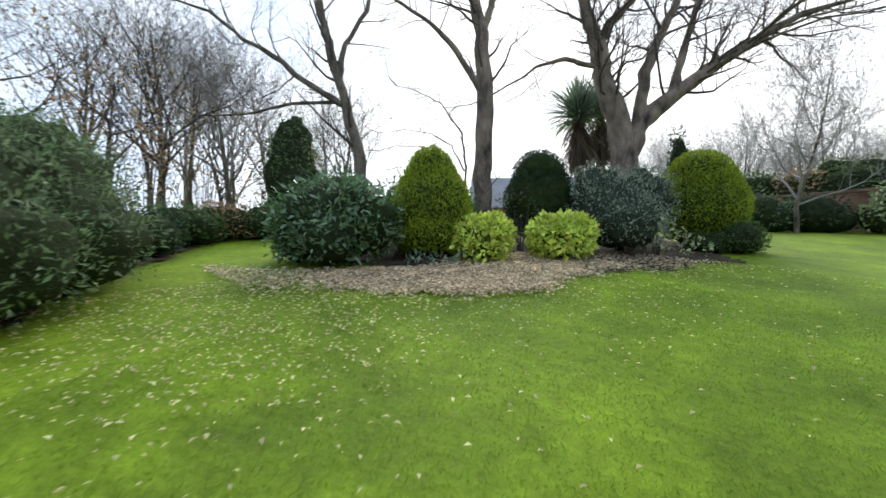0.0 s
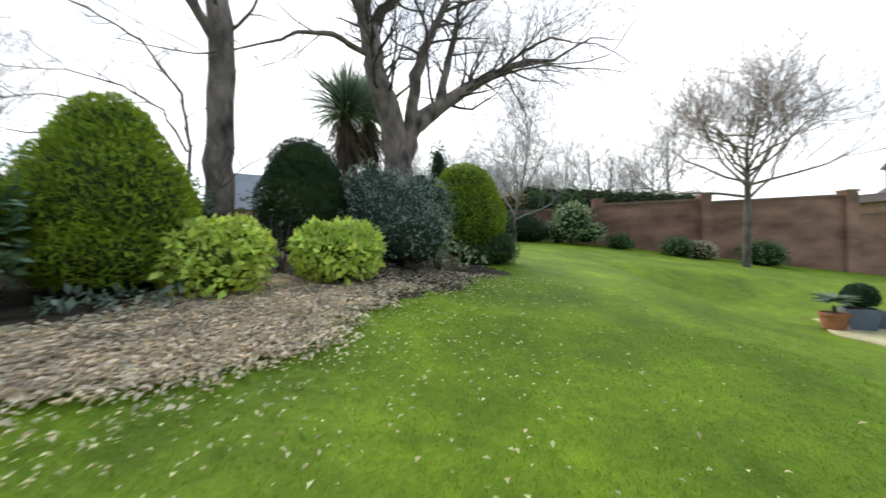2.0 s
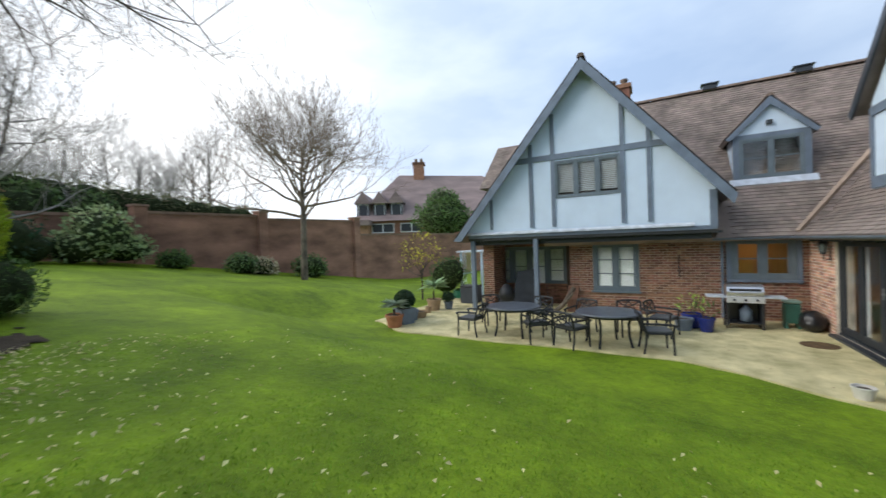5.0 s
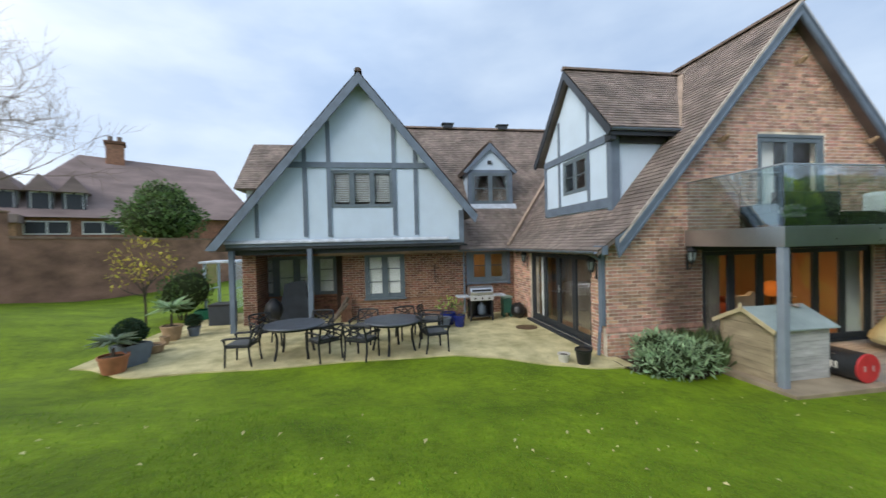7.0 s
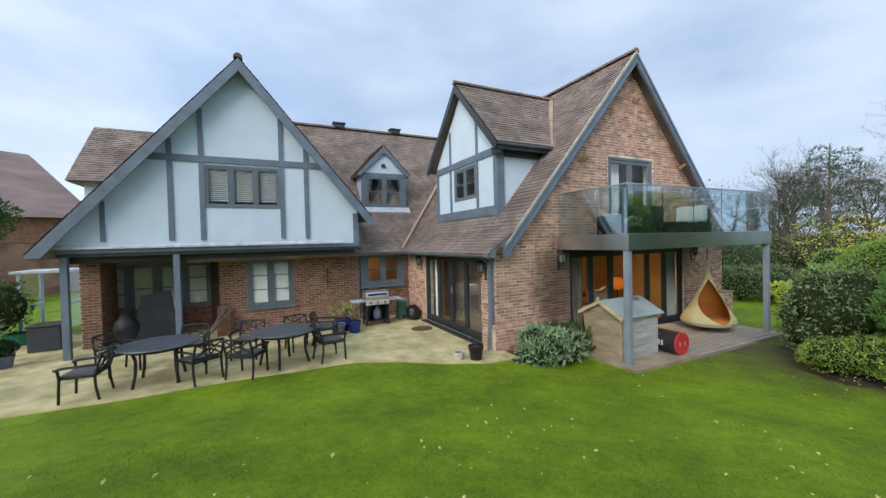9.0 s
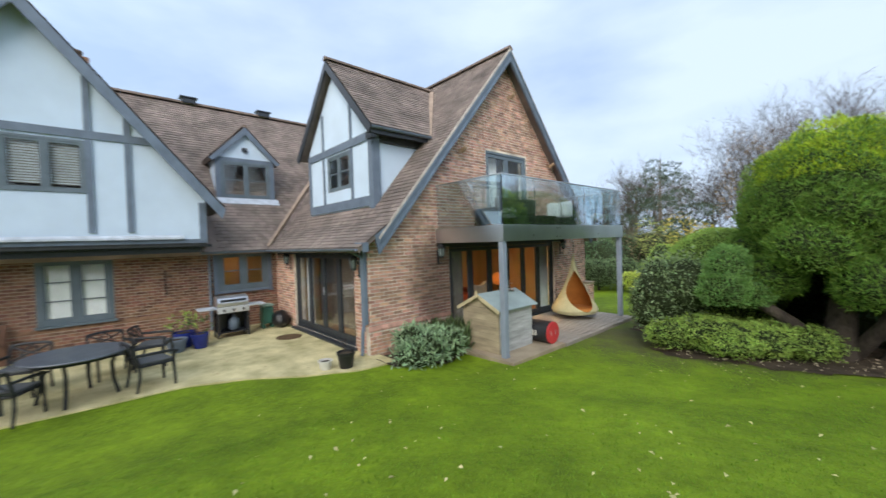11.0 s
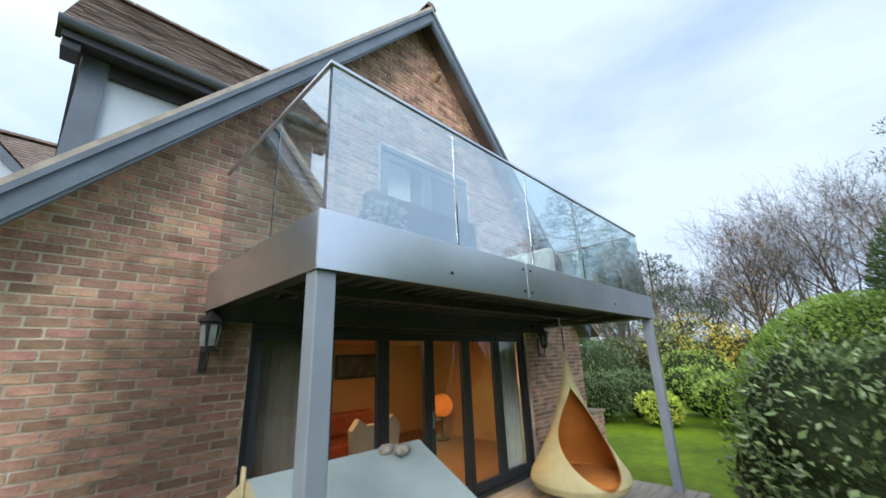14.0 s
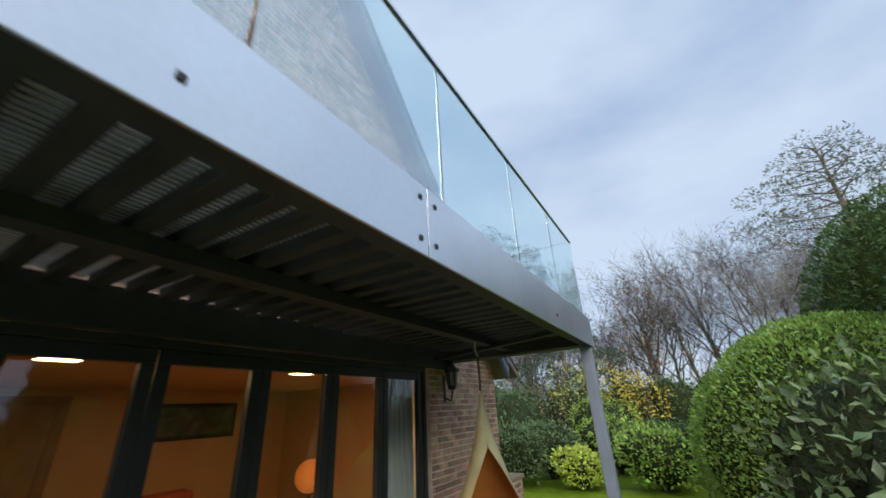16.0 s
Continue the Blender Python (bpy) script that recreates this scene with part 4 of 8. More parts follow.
part("corner_post", boxes((6.0, 6.027, DY - 0.17, DY + 0.032, 3.22, 5.2)), M_GREY, bd)
window(bd, "y", DY + 0.01, DW[0], DW[1], DW[2], DW[3], lights=2, bars=1, face=1, w=0.06)
bm = bmesh.new()
prism(bm, [(DX, 7.42), (5.72, 5.20), (5.78, 5.12), (DX, 7.32)], "y", -3.0, DY + 0.20)
prism(bm, [(DX, 7.42), (10.0, 5.20), (9.94, 5.12), (DX, 7.32)], "y", -3.0, DY + 0.20)
br = part("roof", bm, M_TILE, bd)


def dorm_keep(s, run):
    y, z = DY + 0.22 - s, 5.22 + run * 1.037
    return z > roof_z(max(0.0, y - APY)) - 0.05


for sg in (1, -1):
    tiles(br, (DX + sg * 2.14, DY + 0.22, 0), (0, -1, 0), (-sg, 0, 0), [(0, 5.22), (2.14, 7.44)], 3.7, dorm_keep)
    bm = bmesh.new()
    prism(bm, [(DX, 7.42), (DX + sg * 2.16, 5.18), (DX + sg * 2.04, 5.04), (DX, 7.18)], "y", DY + 0.20, DY + 0.24)
    part("barge_board", bm, M_GREY_DARK, bd)
ridge(br, (DX, DY + 0.24, 7.49), (DX, -2.95, 7.49), 0.10)
gutter(bd, (5.70, DY + 0.24, 5.19), (5.70, -0.9, 5.19), 0.055)
part("eave_fascia", boxes((5.755, 5.785, -1.1, DY + 0.20, 5.045, 5.14)), M_GREY_DARK, bd)
part("soffit", boxes((5.788, 6.045, -1.1, DY + 0.19, 5.085, 5.11)), M_SOFFIT, bd)
# eave shadow on the cheek, made as a black strip
part("eave_shade_strip", boxes((5.985, 6.046, -1.1, DY - 0.18, 4.93, 5.082)), M_SOFFIT, bd, "black strip for the shade under the eave")
part("eave_box", boxes((5.79, 6.03, DY + 0.05, DY + 0.19, 4.95, 5.082), bevel=0.008), M_GREY_DARK, bd)


# valleys where the roofs meet
M_VALLEY = mat("tan valley tiles", (0.36, 0.27, 0.205), 0.8, var=0.2, scale=3.0, fine=30.0, bump=0.3)
part("valley", beam(bmesh.new(), (DX - 0.05, -2.82, 7.44), (5.80, -0.93, 5.27), 0.13, 0.07), M_VALLEY, wing_roof)
part("valley", beam(bmesh.new(), (10.42, 1.70, 2.56), (14.6, -3.08, 7.68), 0.14, 0.07), M_VALLEY, wing_roof)


# ---- doors ----
def folding_door(parent, plane, at, a, b, z0, z1, leaves, face, material, handle_at=None):
    def bx(s0, s1, h0, h1, d0, d1):
        lo, hi = sorted((at - face * d0, at - face * d1))
        return (lo, hi, s0, s1, h0, h1) if plane == "x" else (s0, s1, lo, hi, h0, h1)
    fr = part("door_frame", boxes(bx(a, b, z1 - 0.07, z1, 0.05, 0.16), bx(a, b, z0, z0 + 0.05, 0.03, 0.16), bx(a, a + 0.06, z0 + 0.05, z1 - 0.07, 0.05, 0.16), bx(b - 0.06, b, z0 + 0.05, z1 - 0.07, 0.05, 0.16), bevel=0.004), material, parent)
    step = (b - a - 0.12) / leaves
    for i in range(leaves):
        s0, s1 = a + 0.06 + i * step + 0.004, a + 0.06 + (i + 1) * step - 0.004
        leaf = part("door_leaf", boxes(bx(s0, s1, z0 + 0.055, z0 + 0.19, 0.07, 0.135), bx(s0, s1, z1 - 0.17, z1 - 0.075, 0.07, 0.135), bx(s0, s0 + 0.085, z0 + 0.19, z1 - 0.17, 0.07, 0.135), bx(s1 - 0.085, s1, z0 + 0.19, z1 - 0.17, 0.07, 0.135), bevel=0.005), material, fr)
        pane = part("pane", boxes(bx(s0 + 0.08, s1 - 0.08, z0 + 0.18, z1 - 0.16, 0.10, 0.106)), M_GLASS, fr)
        pane.visible_shadow = False
        if handle_at is not None and i == handle_at:
            part("handle", boxes(bx(s1 - 0.055, s1 - 0.030, 1.02 + z0, 1.22 + z0, 0.055, 0.07), bx(s1 - 0.15, s1 - 0.030, 1.11 + z0, 1.13 + z0, 0.03, 0.055)), M_STEEL, fr, "chrome lever handle")
    return fr


folding_door(house, "x", WX, BIF[0], BIF[1], BIF[2], BIF[3], 6, -1, M_GREY_DARK, 2)
folding_door(house, "y", YN, NB[0], NB[1], NB[2], NB[3], 4, 1, M_GREY_DARK, 1)
part("lintel", boxes((NB[0] - 0.05, NB[1] + 0.05, YN + 0.01, YN + 0.06, 2.33, 2.47)), M_GREY, house)
folding_door(house, "x", WX - 0.045, UPD[0], UPD[1], UPD[2], UPD[3], 2, -1, M_SASH, 0)
part("door_sill", boxes((NB[0] - 0.04, NB[1] + 0.04, YN - 0.02, YN + 0.14, 0.12, 0.262), bevel=0.01), M_GREY_DARK, house)

# ---- balcony ----
balcony = empty("balcony", "steel balcony with frameless glass balustrade on two posts", "balcony")
BX, BY0, BY1, BZ0, BZ1 = 3.15, -6.17, -0.51, 2.49, 2.83
part("fascia", boxes((BX, BX + 0.012, -2.555, BY1, BZ0, BZ1), bevel=0.002), M_STEEL, balcony, "brushed steel fascia panel")
part("fascia", boxes((BX, BX + 0.012, BY0, -2.562, BZ0, BZ1), bevel=0.002), M_STEEL, balcony, "brushed steel fascia panel")
for y in (BY1 - 0.012, BY0):
    part("fascia", boxes((BX + 0.013, WX, y, y + 0.012, BZ0, BZ1), bevel=0.002), M_STEEL, balcony, "brushed steel fascia panel")
for y, z in ((-2.50, 2.56), (-2.50, 2.76), (-2.62, 2.56), (-2.62, 2.76), (-1.55, 2.60), (-4.6, 2.60)):
    part("bolt", boxes((BX - 0.006, BX, y - 0.012, y + 0.012, z - 0.012, z + 0.012), bevel=0.003), M_SOFFIT, balcony)
for y in (BY1 - 0.10, BY0 + 0.11):
    part("joist", boxes((BX + 0.06, WX, y - 0.05, y + 0.05, BZ0 + 0.02, 2.64)), M_SOFFIT, balcony)
part("rim_beam", boxes((BX + 0.015, BX + 0.11, BY0 + 0.02, BY1 - 0.02, BZ0 + 0.004, 2.66)), M_SOFFIT, balcony)
part("wall_beam", boxes((WX - 0.10, WX - 0.004, BY0 + 0.02, BY1 - 0.02, BZ0 - 0.08, 2.66)), M_SOFFIT, balcony)
for i in range(30):
    y = BY0 + 0.12 + i * 0.18
    part("floor_joist", boxes((BX + 0.115, WX - 0.105, y, y + 0.075, 2.63, 2.698)), M_SOFFIT, balcony)
part("mid_beam", boxes((4.12, 4.24, BY0 + 0.02, BY1 - 0.02, 2.545, 2.628)), M_SOFFIT, balcony)
part("brace", beam(bmesh.new(), (3.30, -5.15, 2.56), (5.08, -5.72, 2.52), 0.07, 0.05), M_SOFFIT, balcony)
bm = bmesh.new()
for i in range(int((WX - BX - 0.06) / 0.036)):
    x = BX + 0.035 + i * 0.036
    box(bm, x, x + 0.020, BY0 + 0.03, BY1 - 0.03, 2.702, 2.706)
part("floor_grating", bm, M_GRATE, balcony, kind="stuff")
GBX = BX + 0.045
joints = [BY0 + 0.04, -5.05, -3.925, -2.785, -1.692, BY1 - 0.05]
RZ = 3.86
for a, b in zip(joints, joints[1:]):
    part("glass_panel", boxes((GBX, GBX + 0.012, a + 0.008, b - 0.008, 2.70, RZ - 0.012)), M_BALGLASS, balcony)
for y in (BY1 - 0.06, BY0 + 0.05):
    for a, b in ((GBX + 0.02, 3.95), (3.966, WX - 0.03)):
        part("glass_panel", boxes((a, b, y, y + 0.012, 2.70, RZ - 0.012)), M_BALGLASS, balcony)
part("handrail", boxes((GBX - 0.012, GBX + 0.024, BY0 + 0.03, BY1 - 0.035, RZ - 0.014, RZ + 0.012), (GBX + 0.024, WX, BY1 - 0.071, BY1 - 0.035, RZ - 0.014, RZ + 0.012), (GBX + 0.024, WX, BY0 + 0.03, BY0 + 0.066, RZ - 0.014, RZ + 0.012), bevel=0.004), M_STEEL, balcony)
for y in (-0.585, -6.09):
    part("post", boxes((3.18, 3.30, y - 0.06, y + 0.06, DECK_Z, BZ0 + 0.004), bevel=0.008), M_POST, balcony)

# ---- rooms behind the glass ----
room = empty("room", "warm lit sitting room behind the folding doors", "room", kind="structure")
part("room_floor", boxes((WX + 0.30, 10.2, -7.4, 0.95, 0.02, DECK_Z - 0.01)), M_CARPET, room)
part("room_wall", boxes((10.2, 10.3, -7.4, 1.0, 0.0, 2.5), (WX + 0.3, 10.3, -7.46, -7.4, 0, 2.5)), M_ROOM, room)
part("partition", boxes((WX + 0.3, 10.2, 0.1, 0.2, 0.02, 2.44)), mat("dim taupe plaster", (0.20, 0.165, 0.13), 0.9, var=0.1, scale=2, fine=40, bump=0.1), room)
part("drawn_curtain", boxes((9.0, 9.2, 0.95, 1.02, 0.28, 2.3), (8.85, 8.97, 0.98, 1.05, 0.28, 2.3)), M_BLIND, room)
part("room_ceiling", boxes((WX + 0.30, 10.3, -7.46, 1.06, 2.44, 2.5)), M_ROOM, room)
part("bedroom_curtain", boxes((WX + 0.32, WX + 0.34, -3.22, -2.42, 2.82, 4.95)), M_BLIND, room, "pale drawn curtain upstairs")
part("bedroom_floor", boxes((WX + 0.30, 10.3, -6.6, 0.3, 2.72, 2.80)), M_CARPET, room)
part("kitchen_wall", boxes((12.6, 12.7, 0.9, 9.0, 0.0, 2.6), (11.05, 12.6, 4.0, 4.1, 0, 2.6)), M_ROOM, room)
part("kitchen_ceiling", boxes((11.05, 12.7, 1.0, 7.2, 2.5, 2.56)), M_ROOM, room)
part("dormer_room", boxes((12.9, 13.0, 0.9, 2.9, 4.0, 5.4)), M_ROOM, room)
lamp = empty("table_lamp", "round glowing orange globe lamp on a dark stand", "lamp", at=(8.5, -6.75, 0.62))
bm = bmesh.new()
bmesh.ops.create_uvsphere(bm, u_segments=24, v_segments=14, radius=0.27)
bmesh.ops.translate(bm, verts=bm.verts, vec=(0, 0, 0.29))
part("shade", bm, M_BULB, lamp, smooth=True)
bm = bmesh.new()
lathe(bm, [(0.16, -0.5), (0.16, -0.46), (0.03, -0.44), (0.03, 0.0), (0.09, 0.02), (0.09, 0.04)], sides=16)
part("stand", bm, M_DARKWOOD, lamp)


# area lights added under the ceilings to warm the rooms, not visible fittings
def room_fill(at, power, size=0.9):
    ob = new("room_fill_light", bpy.data.lights.new("room_fill_light", "AREA"))
    ob.data.energy, ob.data.size, ob.data.color = power, size, (1.0, 0.62, 0.28)
    ob.matrix_world = look(at, (at[0], at[1], at[2] - 1))


room_fill((6.6, -2.4, 2.41), 13, 0.26)
room_fill((6.6, -4.8, 2.41), 31, 0.26)
room_fill((11.8, 2.3, 2.45), 3)

# ---- plants ----
def leaf_mesh(name, p, n, d, size, aspect, fold=0.12):
    """Folded leaves at the points p, with normals n, pointing along d."""
    s = np.cross(n, d)
    s /= np.linalg.norm(s, axis=1, keepdims=True) + 1e-9
    L = size[:, None]
    tip = p + d * L
    a = p + d * L * 0.45 + s * L * aspect / 2 + n * L * fold
    b = p + d * L * 0.45 - s * L * aspect / 2 + n * L * fold
    k = len(p)
    co = np.stack([p, a, tip, b], axis=1).reshape(-1, 3)
    idx = np.arange(k)[:, None] * 4
    tris = np.concatenate([idx + np.array([0, 1, 2]), idx + np.array([0, 2, 3])], axis=1).reshape(-1, 3)
    me = bpy.data.meshes.new(name)
    me.vertices.add(len(co))
    me.vertices.foreach_set("co", co.ravel())
    me.loops.add(tris.size)
    me.loops.foreach_set("vertex_index", tris.ravel().astype(np.int32))
    me.polygons.add(len(tris))
    me.polygons.foreach_set("loop_start", np.arange(0, tris.size, 3, dtype=np.int32))
    me.update(calc_edges=True)
    return me


def unit(v):
    return v / (np.linalg.norm(v, axis=1, keepdims=True) + 1e-9)


def lumps(dirs, seed, amount, freq):
    return np.array([1 + amount * noise.noise(Vector(v) * freq + Vector((seed, seed * 0.7, -seed))) for v in dirs])


def foliage(name, parent, blobs, count, size, material, seed=1, aspect=0.5, shell=0.3, amount=0.18, freq=2.2, outward=0.6, up=0.25, core=True, square=2.0, spread=0.35, label="", inner=None, low=-0.75):
    """A crown or shrub of small leaves over one or more rounded masses (cx, cy, cz, rx, ry, rz), round a core coloured
    dark for the shade inside.
    """
    dense = shell < 0.2
    inside = 0.93 if dense else 0.80
    rng = np.random.default_rng(seed)
    area = np.array([b[3] * b[4] + b[4] * b[5] + b[3] * b[5] for b in blobs])
    ps, ns = [], []
    cores_v, cores_f = [], []
    for i, b in enumerate(blobs):
        k = int(count * area[i] / area.sum())
        v = unit(rng.normal(size=(k, 3)))
        v = v[v[:, 2] > low]
        sq = (np.abs(v) ** square).sum(axis=1) ** (-1 / square)
        r = lumps(v, seed + i * 3.1, amount, freq) * (1 - shell * rng.random(len(v)) ** (2.2 if core else 0.7)) * sq
        c, rad = np.array(b[:3]), np.array(b[3:])
        p = c + v * rad * r[:, None]
        ps.append(p)
        ns.append(unit(v / rad))
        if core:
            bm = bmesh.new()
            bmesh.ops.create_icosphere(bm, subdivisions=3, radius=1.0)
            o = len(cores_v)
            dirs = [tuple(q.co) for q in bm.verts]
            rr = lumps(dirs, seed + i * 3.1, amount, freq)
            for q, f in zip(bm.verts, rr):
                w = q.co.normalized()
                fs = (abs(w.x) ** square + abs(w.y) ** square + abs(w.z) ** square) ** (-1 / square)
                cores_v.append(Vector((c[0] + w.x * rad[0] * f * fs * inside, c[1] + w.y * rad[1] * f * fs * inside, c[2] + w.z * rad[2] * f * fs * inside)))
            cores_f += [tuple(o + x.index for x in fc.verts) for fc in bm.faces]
            bm.free()
    p, n0 = np.concatenate(ps), np.concatenate(ns)
    keep = np.ones(len(p), bool)
    for b in blobs:
        q = (p - np.array(b[:3])) / np.array(b[3:])
        keep &= ~((np.abs(q) ** square).sum(axis=1) < 0.45)
    p, n0 = p[keep], n0[keep]
    k = len(p)
    d = unit(n0 * outward + rng.normal(size=(k, 3)) * 0.6 + np.array([0, 0, up]))
    n = unit(n0 + rng.normal(size=(k, 3)) * 0.5 + np.array([0, 0, 0.3]))
    n = unit(n - d * (n * d).sum(axis=1, keepdims=True))
    sz = size * (1 + spread * rng.normal(size=k)).clip(0.45, 1.8)
    raw("leaves" if not name else name, leaf_mesh("leaves", p, n, d, sz, aspect), material, parent, label, kind="stuff")
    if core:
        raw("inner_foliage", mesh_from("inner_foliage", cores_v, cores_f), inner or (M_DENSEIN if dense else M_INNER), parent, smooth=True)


# core colours, darkened to stand for the shade between the leaves
M_YELLOWIN = mat("yellow shrub shaded inside", (0.10, 0.135, 0.025), 0.95, var=0.3, scale=4, fine=30, bump=0.8, depth=0.05, spec=0.1)
M_DENSEIN = mat("clipped foliage shaded inside", (0.045, 0.068, 0.016), 0.95, var=0.4, scale=6, fine=30, bump=0.8, depth=0.05, spec=0.1)
M_GREYIN = mat("grey shrub shaded inside", (0.050, 0.066, 0.046), 0.95, var=0.4, scale=5, fine=30, bump=0.8, depth=0.05, spec=0.1)
M_INNER = mat("shaded inner foliage", (0.036, 0.050, 0.022), 0.95, var=0.3, scale=4, fine=30, bump=0.8, depth=0.05, spec=0.1)


def stems(parent, at, n, h, r, seed, spread=0.5, name="stem"):
    rng = random.Random(seed)
    vs, fs = [], []
    for _ in range(n):
        a, o = rng.uniform(0, 6.28), rng.uniform(0.3, 1) * spread
        base = Vector(at) + Vector((math.cos(a) * o * 0.25, math.sin(a) * o * 0.25, -0.06))
        top = Vector(at) + Vector((math.cos(a) * o, math.sin(a) * o, h * rng.uniform(0.7, 1)))
        tube(vs, fs, [base, base.lerp(top, 0.5) + Vector((0, 0, h * 0.12)), top], [r, r * 0.7, r * 0.35], 5)
    raw(name, mesh_from(name, vs, fs), M_TWIG, parent, kind="stuff")


def shrub(name, label, x, y, blobs, count, size, material, group="", seed=1, category="shrub", **kw):
    """Blobs are given from the shrub's foot."""
    z = ground(x, y)
    ob = empty(name, label, category, group, at=(x, y, z))
    foliage("", ob, blobs, count, size, material, seed, **kw)
    h = max(b[2] for b in blobs)
    stems(ob, (0, 0, 0), 7, h, 0.02, seed, spread=0.5 * max(b[3] for b in blobs))
    return ob


BED = "shrubs in the tree bed"
for i, (x, y) in enumerate([(-5.6, 6.15), (-5.25, 6.5), (-5.0, 6.85)]):
    shrub("ground_cover", "low blue-green leafy plant under the clipped conifer", x, y, [(0, 0, 0.10, 0.34, 0.30, 0.13)], 260, 0.10, L_GREY, "ground cover plants", 25 + i, core=False, shell=0.8, amount=0.4, category="plant")
shrub("laurel_shrub", "dense dark glossy laurel shrub in the leaf-strewn bed", -7.0, 5.05, [(0, 0, 0.85, 1.15, 1.1, 0.95), (0.5, 0.4, 0.85, 0.8, 0.8, 0.85), (-0.45, 0.5, 1.25, 0.9, 0.9, 0.75), (0.4, -0.35, 0.55, 0.7, 0.65, 0.65), (-0.5, -0.3, 0.6, 0.8, 0.8, 0.7)], 5200, 0.13, L_LAUREL, BED, 3, aspect=0.42, up=0.05, amount=0.25)
shrub("clipped_conifer", "tall rounded golden-green clipped conifer", -6.05, 7.05, [(0, 0, 1.00, 0.92, 0.92, 1.10), (0, 0, 1.52, 0.62, 0.62, 0.98), (0, 0, 0.52, 0.93, 0.93, 0.56)], 36000, 0.075, L_CONIFER, BED, 5, aspect=0.22, up=0.8, shell=0.14, amount=0.07, freq=4)
shrub("yellow_shrub", "rounded yellow-green variegated shrub beside the lawn", -4.93, 7.40, [(0, 0, 0.44, 0.66, 0.66, 0.50), (0.2, 0.1, 0.58, 0.48, 0.48, 0.45), (-0.24, -0.1, 0.56, 0.48, 0.48, 0.44)], 5200, 0.10, L_YELLOW, "yellow shrubs", 7, aspect=0.6, up=0.2, shell=0.32, amount=0.2, inner=M_YELLOWIN, freq=4)
shrub("yellow_shrub", "wider yellow-green variegated shrub beside the lawn", -3.72, 8.84, [(0, 0, 0.48, 0.70, 0.70, 0.52), (0.22, 0.15, 0.58, 0.48, 0.48, 0.44), (-0.22, -0.12, 0.56, 0.46, 0.46, 0.42)], 6600, 0.105, L_YELLOW, "yellow shrubs", 9, aspect=0.6, up=0.2, shell=0.32, amount=0.2, inner=M_YELLOWIN, freq=4)
shrub("clipped_yew", "dark green clipped yew dome behind the yellow shrubs", -5.15, 10.75, [(0, 0, 1.15, 1.02, 1.02, 1.2), (0, 0, 1.75, 0.80, 0.80, 0.95)], 24000, 0.06, L_YEW, BED, 11, aspect=0.25, up=0.5, shell=0.1, amount=0.05, freq=3)
shrub("grey_shrub", "loose grey-green evergreen shrub with spreading stems", -3.05, 10.85, [(0, 0, 1.0, 1.15, 1.15, 1.05), (0.5, 0.5, 1.35, 0.8, 0.8, 0.9), (-0.5, -0.1, 1.5, 0.7, 0.7, 0.85), (0.4, -0.5, 0.7, 0.8, 0.8, 0.7)], 11000, 0.07, L_GREY, BED, 13, aspect=0.36, up=0.5, inner=M_GREYIN, shell=0.55, amount=0.3, freq=3)
shrub("clipped_conifer", "rounded bright green clipped conifer at the end of the bed", -1.55, 13.35, [(0, 0, 1.15, 1.14, 1.14, 1.2), (0, 0, 1.70, 0.92, 0.92, 1.02)], 36000, 0.07, L_CONIFER, BED, 15, aspect=0.22, up=0.6, shell=0.12, amount=0.05, freq=3)
shrub("juniper", "low dark green spreading juniper", -0.72, 13.0, [(0, 0, 0.42, 0.62, 0.62, 0.48), (-0.6, -0.3, 0.3, 0.55, 0.5, 0.38), (0.1, 0.5, 0.3, 0.55, 0.5, 0.4)], 3000, 0.08, L_MID, BED, 17, aspect=0.3, up=0.3)
shrub("variegated_shrub", "pale-edged variegated shrub with loose stems", -2.15, 10.75, [(0, 0, 0.6, 0.5, 0.5, 0.6), (0.3, 0.3, 0.35, 0.45, 0.45, 0.4), (0.7, 0.5, 0.22, 0.4, 0.4, 0.25)], 1400, 0.085, leaf_mat("variegated leaves", (0.24, 0.29, 0.15)), BED, 19, core=False, shell=0.7, amount=0.3)
shrub("dark_shrub", "sparse dark shrub with bare brown stems", -5.0, 9.25, [(0, 0, 0.8, 0.7, 0.7, 0.8), (-0.5, 0.3, 1.1, 0.6, 0.6, 0.6)], 1300, 0.075, leaf_mat("dull leaves", (0.075, 0.085, 0.055)), BED, 21, core=False, shell=0.8, amount=0.3)
shrub("dark_shrub", "dark evergreen shrub behind the laurel", -7.7, 7.9, [(0, 0, 0.9, 1.0, 1.0, 1.0), (0.9, 0.9, 0.8, 0.8, 0.8, 0.9)], 2600, 0.10, L_LAUREL, BED, 23, aspect=0.4)
# along the lawn's far side
for i, (x, y, s, c) in enumerate([(-7.0, -0.15, 1.10, L_LOOSE), (-8.1, 0.65, 1.12, L_LOOSE), (-9.2, 0.4, 1.3, L_MID), (-6.9, -2.4, 1.05, L_MID)]):
    shrub("rhododendron", "big spreading evergreen shrub beside the lawn", x, y, [(0, 0, 1.0 * s, 1.35 * s, 1.3 * s, 1.1 * s), (0.5 * s, 0.5 * s, 0.7 * s, 1.0 * s, 0.9 * s, 0.75 * s), (-0.4 * s, 0.3 * s, 1.5 * s, 0.9 * s, 0.9 * s, 0.8 * s), (0.6 * s, -0.5 * s, 0.5 * s, 0.8 * s, 0.8 * s, 0.6 * s)], 12000, 0.078, c, "shrubs along the boundary", 31 + i, aspect=0.32, up=0.15, shell=0.6, amount=0.34, freq=3)
